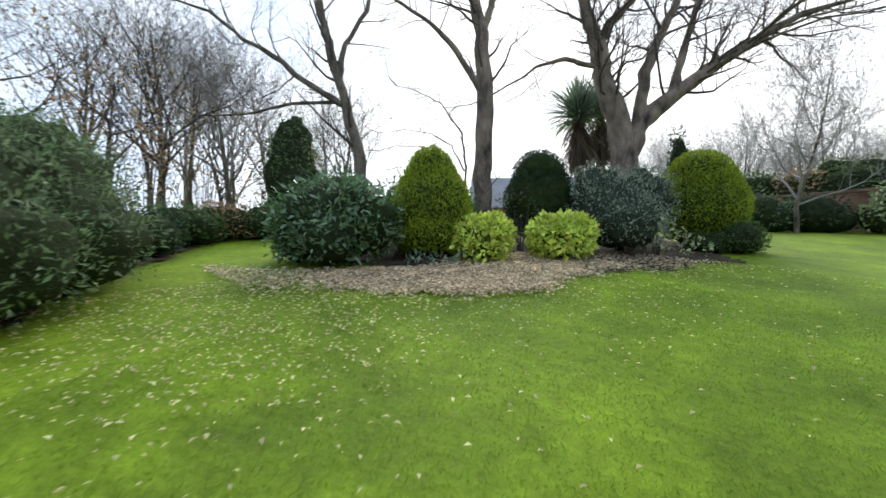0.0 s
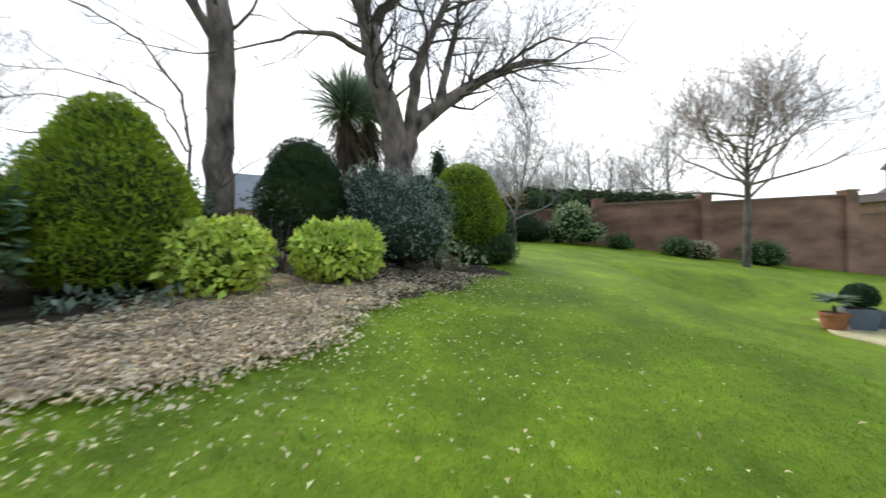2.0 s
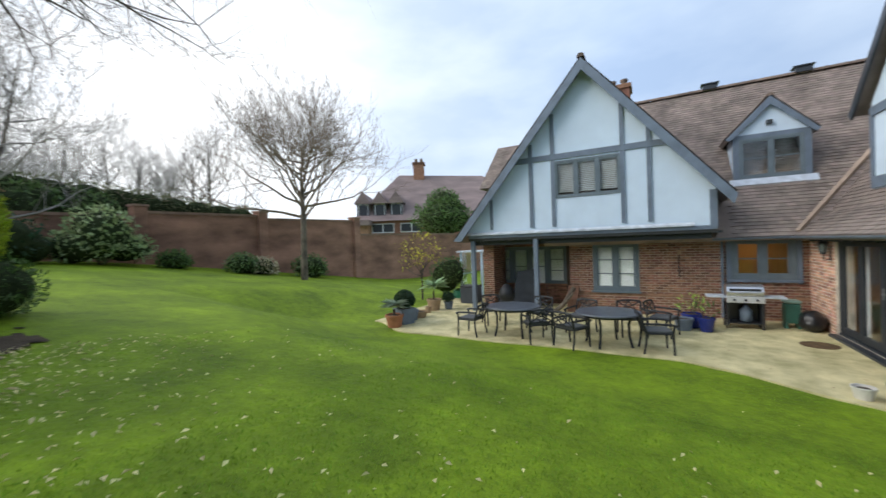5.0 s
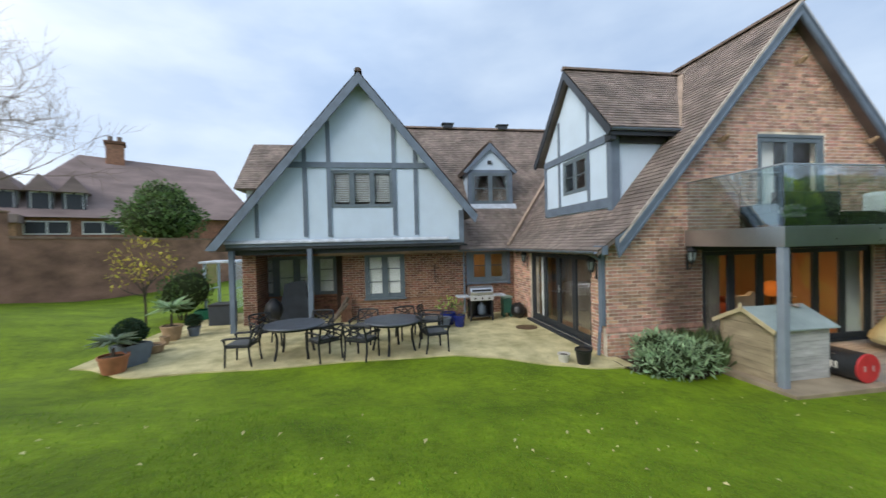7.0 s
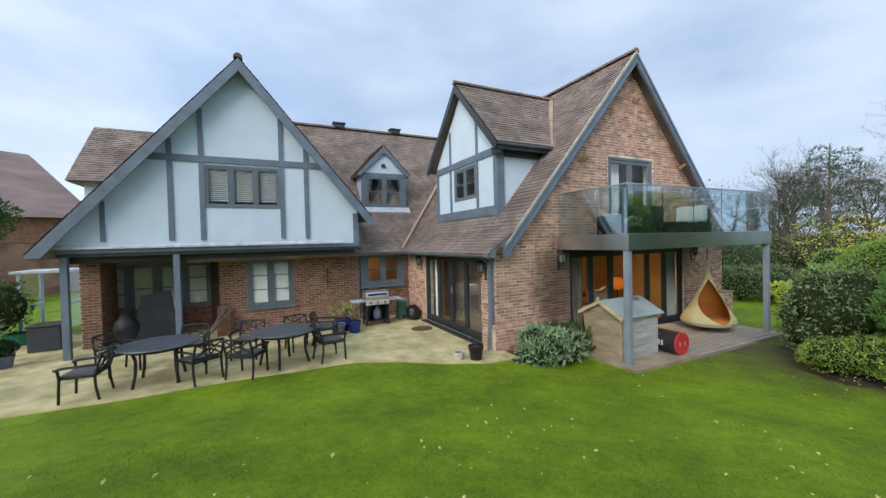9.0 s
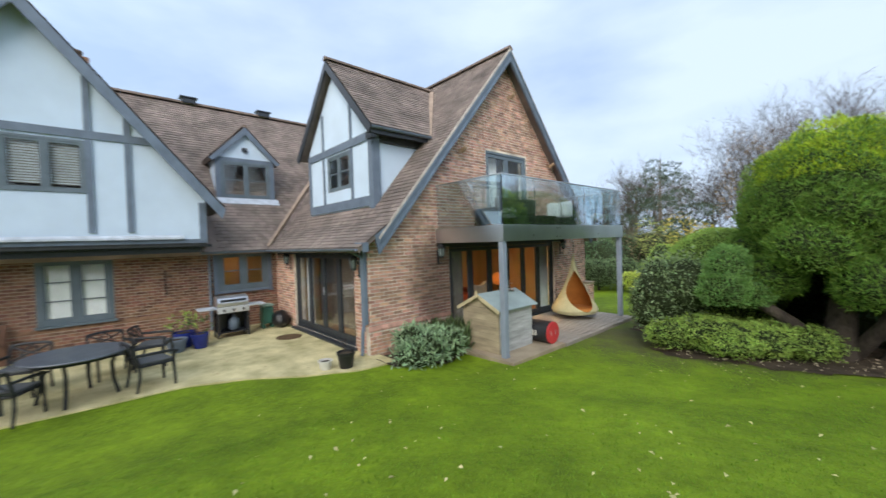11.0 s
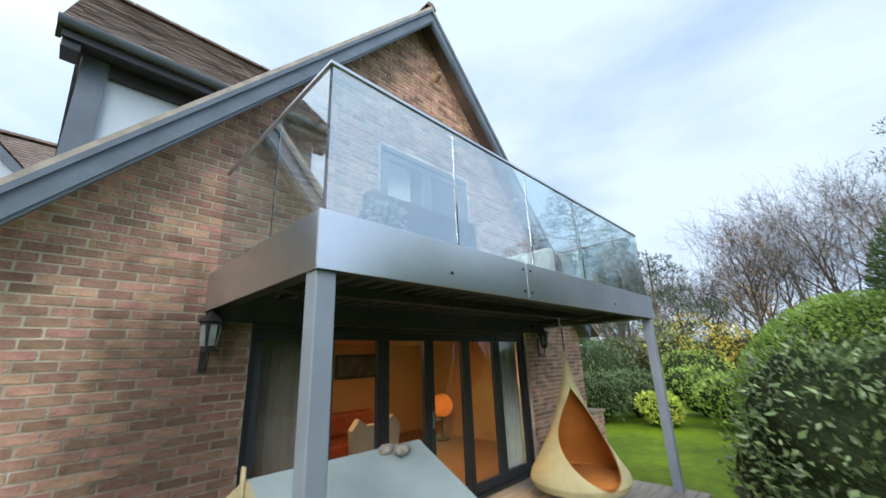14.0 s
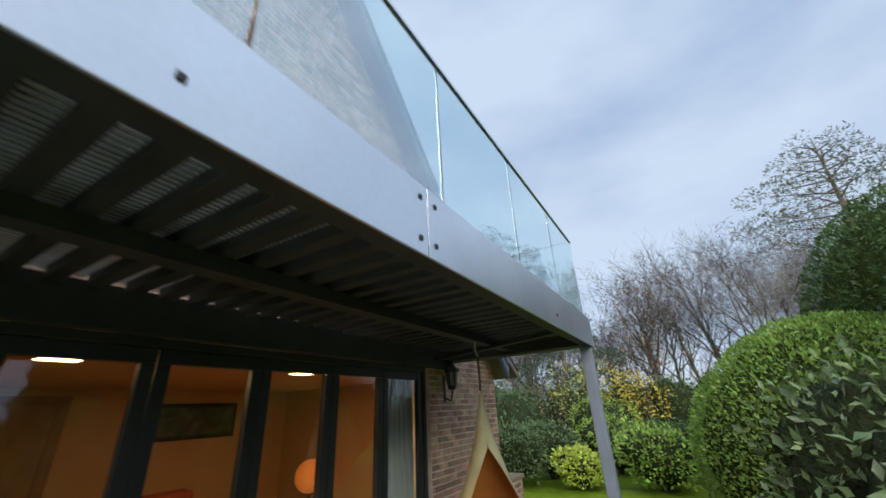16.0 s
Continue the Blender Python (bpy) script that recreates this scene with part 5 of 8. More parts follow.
for i, (x, y, c) in enumerate([(-10.3, 2.2, L_YEW), (-11.5, 3.4, L_MID), (-12.0, 4.6, L_BROWN), (-11.6, 5.8, L_MID), (-11.4, 7.0, L_MID), (-11.8, 8.3, L_GREY), (-12.4, 9.5, L_MID), (-12.8, 10.9, L_BROWN)]):
    shrub("hedge", "low clipped garden hedge", x, y, [(0, 0, 0.5, 0.75, 0.75, 0.6), (0.1, 0.5, 0.5, 0.65, 0.65, 0.55)], 1800, 0.08, c, "hedge plants", 41 + i, category="hedge")
shrub("ivy_tree", "dark ivy-clad evergreen tree", -14.2, 8.0, [(0, 0, 2.0, 1.2, 1.2, 1.9), (0.05, 0.05, 3.2, 0.9, 0.9, 1.5), (0.3, 0.5, 1.0, 1.3, 1.3, 1.1)], 9000, 0.11, L_MID, "", 51, category="tree", aspect=0.4, up=-0.7, amount=0.45, freq=3.5, shell=0.6)
shrub("holly_column", "narrow dark columnar conifer", -2.6, 17.2, [(0, 0, 1.9, 0.42, 0.42, 2.2)], 2200, 0.08, L_YEW, "", 53, category="tree")
# by the garden wall
L_LIME = leaf_mat("soft yellow green leaves", (0.23, 0.26, 0.065), rough=0.6)
L_OLIVE = leaf_mat("olive hedge leaves", (0.085, 0.098, 0.042), rough=0.6)
L_PALEPINK = leaf_mat("blush winter leaves", (0.33, 0.29, 0.20), rough=0.5)
shrub("rhododendron", "pale green rhododendron before the brick wall", 4.3, 23.9, [(0, 0, 1.2, 1.1, 1.0, 1.15), (0.8, 0, 0.6, 1.0, 0.9, 0.6), (-0.7, 0, 0.7, 0.9, 0.9, 0.7)], 1800, 0.17, leaf_mat("pale rhododendron leaves", (0.20, 0.26, 0.12)), "wall shrubs", 61)
for i, (x, y, s, c) in enumerate([(6.6, 23.4, 0.55, L_MID), (9.0, 22.2, 0.68, L_RHODO), (10.0, 22.0, 0.60, L_PALEPINK), (12.4, 21.4, 0.85, L_RHODO), (-0.6, 22.6, 1.3, L_LAUREL), (1.4, 23.6, 1.2, L_YEW), (-3.5, 21.5, 1.4, L_LAUREL)]):
    shrub("wall_shrub", "low evergreen shrub at the foot of the brick wall", x, y, [(0, 0, 0.65 * s, 1.1 * s, 1.0 * s, 0.8 * s), (0.6 * s, 0.2 * s, 0.4 * s, 0.8 * s, 0.8 * s, 0.55 * s)], 1000, 0.13, c, "wall shrubs", 63 + i)
for i in range(9):
    x = -9.5 + i * 1.75
    shrub("hedge", "tall rough dark hedge above the garden wall", x, 26.9 - 0.05 * i, [(0, 0, 1.6, 1.3, 0.9, 1.6), (0.5, 0, 2.3, 0.9, 0.8, 0.75)], 1500, 0.14, L_BROWN if i % 3 == 0 else L_MID, "tall hedge", 81 + i, category="hedge")

for i in range(9):
    x = 2.6 + i * 1.15
    top = 6.1 - 0.10 * i - ground(x, 27.3)
    shrub("hedge", "flat-topped olive hedge behind the garden wall", x, 27.3 - 0.09 * i, [(0, 0, top - 0.8, 0.85, 0.6, 0.85), (0, 0, top - 2.0, 0.8, 0.55, 1.2)], 1600, 0.11, L_OLIVE, "hedge behind the wall", 571 + i, category="hedge", square=3.0)

# ---- the south side ----
L_CLOUD = leaf_mat("cloud conifer leaves", (0.098, 0.180, 0.026), rough=0.6, island=0.5)
L_TIPS = leaf_mat("sky-lit golden conifer tips", (0.270, 0.365, 0.022), rough=0.6, island=0.35)
cloud = empty("cloud_conifer", "huge cloud-clipped golden conifer on a leaning trunk", "tree", at=(-1.4, -5.2, ground(-1.4, -5.2)))
pads = [(1.28 * math.cos(a) * f, 1.28 * math.sin(a) * f, h, r, r, r * 0.82)
        for a, f, h, r in ((0.1, 1.0, 2.0, 0.62), (0.75, 1.05, 1.55, 0.55), (1.3, 1.0, 2.15, 0.66), (1.9, 1.05, 1.5, 0.60), (2.5, 1.0, 2.0, 0.65), (3.1, 1.1, 1.45, 0.62),
                           (3.7, 1.0, 2.1, 0.66), (4.4, 1.0, 1.7, 0.62), (5.1, 1.05, 2.0, 0.62), (5.7, 1.0, 1.6, 0.58), (0.4, 0.8, 2.7, 0.60), (1.6, 0.85, 2.75, 0.62), (2.7, 0.8, 2.7, 0.6))]
foliage("", cloud, [(0, 0, 2.85, 1.58, 1.58, 1.58)] + pads, 150000, 0.062, L_CLOUD, 101, aspect=0.22, up=0.5, shell=0.2, amount=0.16, freq=4.5, outward=0.5)
# golden tips, also coloured brighter for the sky light on the crown
foliage("young_growth", cloud, [(0, 0, 2.97, 1.50, 1.50, 1.56)], 30000, 0.07, L_TIPS, 103, aspect=0.2, up=0.9, shell=0.10, amount=0.16, freq=4.5, outward=0.6, core=False, label="golden young growth over the top, coloured brighter for sky light", low=0.28)
vs, fs = [], []
tube(vs, fs, [Vector((0.1, 0.5, -0.1)), Vector((0.05, 0.55, 0.5)), Vector((0.0, 0.4, 1.2)), Vector((0, 0.2, 2.2))], [0.30, 0.24, 0.19, 0.12], 10)
tube(vs, fs, [Vector((0.2, 0.5, 0.15)), Vector((0.65, 0.85, 0.65)), Vector((1.1, 1.15, 1.05)), Vector((1.5, 1.35, 1.35))], [0.15, 0.12, 0.10, 0.05], 8)
tube(vs, fs, [Vector((-0.1, 0.4, 0.1)), Vector((-0.5, 0.9, 0.8)), Vector((-0.8, 1.0, 1.5))], [0.15, 0.12, 0.08], 8)
tube(vs, fs, [Vector((-0.5, 0.2, -0.1)), Vector((-0.9, 0.3, 0.8)), Vector((-1.2, 0.2, 1.6))], [0.13, 0.11, 0.08], 8)
raw("trunk", mesh_from("trunk", vs, fs), mat("dark conifer bark", (0.070, 0.055, 0.042), 0.9, var=0.45, scale=5.0, fine=22.0, bump=1.0, stretch=(1, 1, 0.45), depth=0.05), cloud, smooth=True)
foliage("lower_spray", cloud, [(1.58, 1.35, 1.75, 0.40, 0.38, 0.42), (1.62, 1.5, 1.30, 0.44, 0.40, 0.38), (1.25, 1.2, 1.25, 0.42, 0.4, 0.34)], 15000, 0.06, leaf_mat("spray leaves", (0.125, 0.235, 0.062)), 105, aspect=0.2, up=0.7, amount=0.2)
shrub("camellia", "glossy dark camellia bush at the lawn's edge", 1.28, -4.12, [(0, 0, 1.1, 0.74, 0.74, 0.86), (0.25, -0.25, 1.3, 0.58, 0.6, 0.70), (-0.35, 0.15, 1.35, 0.55, 0.55, 0.70), (0.2, 0.2, 0.7, 0.58, 0.5, 0.55), (0.5, -0.1, 0.9, 0.45, 0.5, 0.5)], 10500, 0.062, L_CAMELLIA, "", 105, aspect=0.46, shell=0.6, amount=0.34, freq=4.5)
shrub("hebe_mound", "low mounded bright green hebe at the bed's edge", 0.35, -3.65, [(0, 0, 0.42, 0.66, 0.5, 0.34), (0.78, 0.12, 0.34, 0.46, 0.40, 0.32), (0.4, -0.2, 0.48, 0.4, 0.36, 0.28), (-0.65, -0.3, 0.36, 0.6, 0.5, 0.34), (-0.3, 0.15, 0.3, 0.45, 0.4, 0.26), (-1.25, -0.6, 0.34, 0.5, 0.45, 0.32)], 40000, 0.036, L_HEBE, "", 107, aspect=0.45, up=0.45, shell=0.4, amount=0.5, freq=5)
shrub("clipped_dome", "large clipped bright green yew dome", 0.95, -7.0, [(0, 0, 1.2, 1.48, 1.42, 1.40)], 42000, 0.042, leaf_mat("clipped yew leaves", (0.180, 0.272, 0.055), rough=0.6), "", 109, up=0.5, shell=0.12, amount=0.04)
shrub("clipped_hedge", "tall dark clipped hedge behind the conifer", -1.5, -8.3, [(0, 0, 2.1, 2.3, 1.9, 2.45)], 36000, 0.06, L_MID, "", 111, up=0.4, shell=0.12, amount=0.05, category="hedge")
for i, (x, y, s, c) in enumerate([(4.9, -11.7, 0.48, L_YELLOW), (3.2, -11.9, 0.72, L_HEBE), (5.9, -12.9, 0.80, L_LOOSE), (6.5, -11.6, 0.80, L_LOOSE), (4.4, -14.0, 0.80, L_HEBE), (2.9, -13.2, 0.75, L_RHODO), (7.6, -14.0, 1.35, L_LAUREL), (0.2, -13.0, 1.4, L_MID), (9.0, -16, 1.5, L_LOOSE), (5.0, -17.5, 1.1, L_HEBE), (-3.0, -12.5, 1.8, L_MID), (-5.5, -9.5, 1.7, L_LAUREL), (-4.6, -6.0, 1.4, L_MID), (11, -19, 2.0, L_MID)]):
    shrub("border_shrub", "leafy mixed shrub in the far border", x, y, [(0, 0, 0.9 * s, 1.0 * s, 1.0 * s, 0.9 * s), (0.5 * s, 0.3 * s, 1.2 * s, 0.7 * s, 0.7 * s, 0.6 * s)], 4200, 0.075 * max(1, s * 0.8), c, "border shrubs", 121 + i, amount=0.3, freq=3.5, shell=0.5)
for i, (x, y, c) in enumerate([(2.6, -21.2, L_LOOSE), (4.2, -21.6, L_OLIVE), (5.8, -21.3, L_LOOSE), (7.4, -21.8, L_OLIVE), (9.2, -21.4, L_LOOSE), (0.8, -21.0, L_OLIVE)]):
    shrub("border_hedge", "dense rough green hedge closing the far border", x, y, [(0, 0, 1.3, 1.25, 0.9, 1.35), (0.5, 0, 2.0, 0.8, 0.8, 0.8)], 3400, 0.09, c, "far hedge", 161 + i, category="hedge", amount=0.35, shell=0.5)
for i, (x, y, s) in enumerate([(-1.9, -6.4, 0.95), (-3.6, -6.9, 1.0), (-5.4, -5.9, 1.0), (-6.3, -4.2, 0.9)]):
    shrub("dark_shrub", "dark evergreen shrub in the shade of the conifer", x, y, [(0, 0, 0.8 * s, 1.1 * s, 1.0 * s, 0.9 * s)], 1500, 0.09, L_YEW, "shade shrubs", 151 + i)
# by the house wall
shrub("sage", "silver-green broad-leaved sage against the brick wall", 4.35, 0.62, [(0.05, 0, 0.34, 0.56, 0.5, 0.34), (-0.02, -0.45, 0.32, 0.46, 0.45, 0.32), (-0.12, 0.35, 0.22, 0.40, 0.4, 0.25), (0.22, 0.1, 0.48, 0.4, 0.4, 0.25)], 3600, 0.12, L_SAGE, "", 141, aspect=0.23, up=0.25, amount=0.4, freq=4, shell=0.5, spread=0.3)
rosemary = empty("rosemary", "upright feathery green rosemary by the shed", "shrub", at=(4.72, -0.35, ground(4.7, -0.4)))
rng = np.random.default_rng(7)
k = 1500
base = np.c_[rng.uniform(-0.42, 0.36, k), rng.uniform(-0.45, 0.5, k), rng.uniform(0, 0.25, k)]
dirs = unit(np.c_[rng.normal(size=(k, 2)) * 0.28, np.ones(k)])
nn = unit(np.cross(dirs, rng.normal(size=(k, 3))))
raw("leaves", leaf_mesh("leaves", base, nn, dirs, rng.uniform(0.3, 0.62, k), 0.05), leaf_mat("rosemary leaves", (0.085, 0.125, 0.050)), rosemary, kind="stuff")
stems(rosemary, (0, 0, 0), 12, 0.5, 0.012, 143, spread=0.3)


# ---- trees ----
def twig_tree(vs, fs, p, d, length, r, level, rng, droop=0.0, kids=(5, 4, 3), sides=(6, 5, 4, 3), wander=0.22, thin=0.003):
    n = (5, 4, 3, 2, 2)[level] if sides[0] > 5 else (4, 3, 2, 1, 1)[level]
    pts, radii = [p], [r]
    q, w = p.copy(), d.copy()
    for i in range(n):
        w = (w + Vector((rng.gauss(0, wander), rng.gauss(0, wander), rng.gauss(0, wander) + 0.10 - droop))).normalized()
        q = q + w * (length / n)
        pts.append(q.copy())
        radii.append(r * (1 - 0.82 * (i + 1) / n))
    tube(vs, fs, pts, radii, sides[min(level, 3)])
    if level < len(kids):
        for k in range(kids[level]):
            f = 0.25 + 0.75 * (k + rng.random()) / kids[level]
            i = min(n - 1, int(f * n))
            s = pts[i].lerp(pts[i + 1], f * n - i)
            side = Matrix.Rotation(rng.uniform(0, 6.28), 3, w) @ w.orthogonal().normalized()
            nd = (w * 0.75 + side * rng.uniform(0.55, 1.0) + Vector((0, 0, 0.15))).normalized()
            twig_tree(vs, fs, s, nd, length * rng.uniform(0.42, 0.66), max(thin, r * 0.42 * (1 - 0.5 * f)), level + 1, rng, droop, kids, sides, wander, thin)


def limb_tree(name, label, foot, limbs, seed, every=0.55, twig=1.7, kids=(5, 4, 3), droop=0.02, start=0.3, bark=None):
    """A bare tree from its main limbs: (points, first radius, last radius, whether twigs grow on it)."""
    rng = random.Random(seed)
    o = Vector(foot)
    ob = empty(name, label, "tree", "bare garden trees", at=foot)
    vs, fs, tv, tf = [], [], [], []
    for pts, r0, r1, leafy in limbs:
        pts = [Vector(p) - o for p in pts]
        fine = []
        for a, b in zip(pts, pts[1:]):
            for k in range(4):
                fine.append(a.lerp(b, k / 4) + Vector((rng.gauss(0, 0.02), rng.gauss(0, 0.02), 0)))
        fine.append(pts[-1])
        m = len(fine)
        tube(vs, fs, fine, [(r0 + (r1 - r0) * i / (m - 1)) * rng.uniform(0.90, 1.10) for i in range(m)], 12)
        if not leafy:
            continue
        total = sum((b - a).length for a, b in zip(pts, pts[1:]))
        n = max(2, int(total / every))
        for k in range(n):
            f = start + (1 - start) * (k + rng.random()) / n
            i = min(m - 2, int(f * (m - 1)))
            p = fine[i].lerp(fine[i + 1], rng.random())
            w = (fine[i + 1] - fine[i]).normalized()
            side = Matrix.Rotation(rng.uniform(0, 6.28), 3, w) @ w.orthogonal().normalized()
            d = (w * 0.6 + side * 0.9 + Vector((0, 0, 0.1))).normalized()
            rr = (r0 + (r1 - r0) * f)
            twig_tree(tv, tf, p, d, twig * rng.uniform(0.6, 1.2), max(0.012, min(0.045, rr * 0.32)), 0, rng, droop, kids)
        twig_tree(tv, tf, fine[-1], (fine[-1] - fine[-2]).normalized(), twig * 1.5, max(0.015, r1), 0, rng, droop, kids)
    raw("trunk", mesh_from("trunk", vs, fs), bark or M_BARK, ob, smooth=True)
    raw("crown", mesh_from("crown", tv, tf), M_TWIG, ob)
    return ob


z = ground(-8.0, 6.6)
limb_tree("sycamore", "leaning bare sycamore with a dark crooked trunk", (-8.0, 6.6, z), [
    ([(-8.0, 6.6, z - 0.1), (-8.04, 6.61, 3.33), (-8.06, 6.6, 4.27), (-8.34, 6.38, 5.57), (-8.63, 6.14, 7.02), (-8.8, 6.01, 7.9), (-8.95, 5.9, 9.4)], 0.19, 0.07, True),
    ([(-8.42, 6.31, 5.64), (-9.13, 5.71, 6.23), (-9.74, 5.21, 6.89), (-10.34, 4.7, 7.33), (-11.0, 4.16, 8.06)], 0.09, 0.035, True),
    ([(-8.40, 6.3, 5.7), (-9.6, 5.6, 5.75), (-10.9, 4.9, 5.6), (-11.9, 4.5, 5.7)], 0.05, 0.02, True),
    ([(-8.47, 6.27, 6.29), (-8.36, 6.38, 7.16), (-7.91, 6.76, 8.02), (-7.8, 6.87, 9.17)], 0.08, 0.04, True)], 201)
z = ground(-6.5, 9.7)
limb_tree("sycamore", "upright bare sycamore with a mottled trunk", (-6.5, 9.75, z), [
    ([(-6.5, 9.75, z - 0.1), (-6.47, 9.77, 2.91), (-6.44, 9.8, 4.39), (-6.41, 9.85, 6.38), (-6.48, 9.81, 8.2), (-6.69, 9.65, 9.53), (-6.62, 9.73, 11.68)], 0.33, 0.12, True),
    ([(-6.51, 9.77, 6.5), (-7.01, 9.35, 7.71), (-7.64, 8.83, 8.55), (-8.4, 8.2, 9.22)], 0.10, 0.04, True),
    ([(-6.47, 9.82, 8.2), (-6.25, 10.01, 9.02), (-6.12, 10.15, 11.17)], 0.12, 0.07, True)], 203, start=0.5, twig=2.0, bark=M_PLANE)
z = ground(-3.4, 12.6)
limb_tree("plane_tree", "large bare tree with a forked pale trunk and wide limbs", (-3.4, 12.6, z), [
    ([(-3.5, 12.55, z - 0.1), (-3.44, 12.59, 3.3), (-3.35, 12.68, 4.73), (-3.54, 12.54, 5.91), (-3.85, 12.28, 7.1), (-3.94, 12.21, 7.94), (-4.17, 12.03, 8.79), (-4.43, 11.83, 10.31)], 0.48, 0.13, True),
    ([(-3.2, 12.8, z - 0.1), (-3.31, 12.74, 4.6), (-2.96, 13.02, 5.65), (-2.31, 13.57, 6.32), (-1.47, 14.29, 7.15), (-0.44, 15.17, 7.98), (0.72, 16.16, 8.8), (1.9, 17.05, 9.2)], 0.36, 0.05, True),
    ([(-3.02, 12.97, 5.5), (-2.89, 13.09, 7.08), (-2.5, 13.44, 8.26), (-2.11, 13.78, 9.26), (-1.72, 14.12, 10.61)], 0.20, 0.07, True),
    ([(-3.92, 12.24, 7.94), (-3.66, 12.46, 8.61), (-3.14, 12.91, 9.28), (-2.75, 13.25, 10.28)], 0.16, 0.07, True),
    ([(-4.0, 12.15, 7.3), (-4.69, 11.58, 7.53), (-5.34, 11.03, 7.32), (-5.59, 10.81, 7.04)], 0.08, 0.03, True),
    ([(-2.31, 13.57, 6.32), (-2.05, 13.81, 7.41), (-1.79, 14.04, 8.59), (-1.59, 14.22, 9.76)], 0.14, 0.06, True),
    ([(-1.47, 14.29, 7.15), (-0.2, 13.9, 7.4), (0.3, 13.7, 7.4)], 0.07, 0.03, True),
    ([(-0.44, 15.17, 7.98), (0.5, 15.0, 8.6), (1.3, 14.7, 8.8), (1.9, 14.5, 8.5)], 0.06, 0.02, True),
    ([(0.1, 15.6, 8.3), (0.9, 15.1, 8.2), (1.7, 14.6, 7.9)], 0.04, 0.018, True),
    ([(-2.11, 13.78, 9.26), (-0.6, 14.2, 10.0), (0.9, 14.4, 10.3)], 0.06, 0.02, True)], 205, every=0.34, start=0.42, twig=2.3, kids=(6, 4, 3), droop=0.05, bark=M_PLANE)


L_TANGLE = leaf_mat("dull olive undergrowth", (0.135, 0.125, 0.080), rough=0.7)


def bare_tree(name, label, x, y, h, seed, trunk=0.14, fork=0.25, limbs=7, spread=0.5, twig=None, kids=(5, 4), group="distant trees", bark=None, crown=None, z=None, lean=(0, 0)):
    rng = random.Random(seed)
    z = ground(x, y) if z is None else z
    ob = empty(name, label, "tree", group, at=(x, y, z))
    vs, fs, tv, tf = [], [], [], []
    top = Vector((rng.gauss(0, 0.05) * h, rng.gauss(0, 0.05) * h, h * 0.8))
    top += Vector((lean[0], lean[1], 0))
    fk = Vector((lean[0] * 0.05, lean[1] * 0.05, h * fork))
    line = [Vector((0, 0, -0.1)), fk * 0.5, fk, fk.lerp(top, 0.5) + Vector((rng.gauss(0, 0.02) * h, rng.gauss(0, 0.02) * h, 0)), top]
    tube(vs, fs, line, [trunk, trunk * 0.85, trunk * 0.75, trunk * 0.4, trunk * 0.12], 8)
    for k in range(limbs):
        f = k / limbs
        p = fk.lerp(top, f * 0.85)
        a = k * 2.4 + rng.uniform(-0.4, 0.4)
        d = Vector((math.cos(a) * spread, math.sin(a) * spread, 1 - spread * 0.6)).normalized()
        twig_tree(tv, tf, p, d, h * (0.50 - 0.28 * f) * rng.uniform(0.85, 1.15), trunk * 0.42 * (1 - 0.6 * f), 0, rng, 0.0, kids, (5, 4, 3, 3) if group == "distant trees" else (6, 5, 4, 3), 0.22, 0.007)
    raw("trunk", mesh_from("trunk", vs, fs), bark or M_BARK, ob, smooth=True)
    raw("crown", mesh_from("crown", tv, tf), crown or M_TWIG, ob)
    return ob


z = ground(-6.95, 9.45)
limb_tree("bare_shrub", "tall bare shrub with long thin arching branches", (-6.95, 9.45, z), [
    ([(-6.95, 9.45, z - 0.1), (-6.92, 9.46, 3.2), (-6.86, 9.47, 4.3), (-6.95, 9.4, 5.3), (-7.6, 9.3, 6.3), (-8.7, 9.3, 7.0), (-9.6, 9.3, 7.4)], 0.045, 0.008, True),
    ([(-6.90, 9.46, 4.2), (-7.3, 9.4, 5.0), (-8.1, 9.35, 5.5), (-9.2, 9.3, 5.85), (-10.5, 9.3, 6.0)], 0.026, 0.007, True),
    ([(-6.92, 9.46, 3.8), (-7.4, 9.4, 4.6), (-8.3, 9.3, 5.1), (-9.5, 9.2, 5.35), (-10.3, 9.1, 5.3)], 0.024, 0.006, True),
    ([(-6.92, 9.46, 3.4), (-7.5, 9.3, 4.1), (-8.4, 9.2, 4.5), (-9.4, 9.1, 4.6)], 0.022, 0.006, True),
    ([(-6.93, 9.46, 3.0), (-7.5, 9.2, 3.6), (-8.2, 9.0, 3.8)], 0.02, 0.006, True),
    ([(-6.95, 9.45, 2.8), (-6.2, 9.3, 3.4), (-5.5, 9.3, 3.9), (-5.0, 9.4, 4.1)], 0.018, 0.006, True)], 305, every=0.40, twig=0.9, kids=(4, 3), droop=0.03, start=0.2)
bare_tree("cherry_tree", "bare cherry tree before the brick wall", 10.55, 19.7, 9.4, 301, 0.17, 0.31, 30, 0.86, kids=(7, 6, 4), lean=(1.7, 0.2), group="bare garden trees", crown=mat("cherry twigs", (0.23, 0.175, 0.13), 0.9, bump=0))
bare_tree("spreading_tree", "wide bare tree near the hedge", 0.9, 22.2, 8.8, 303, 0.11, 0.13, 20, 0.85, kids=(6, 5, 3), group="bare garden trees", crown=M_HAZETWIG)
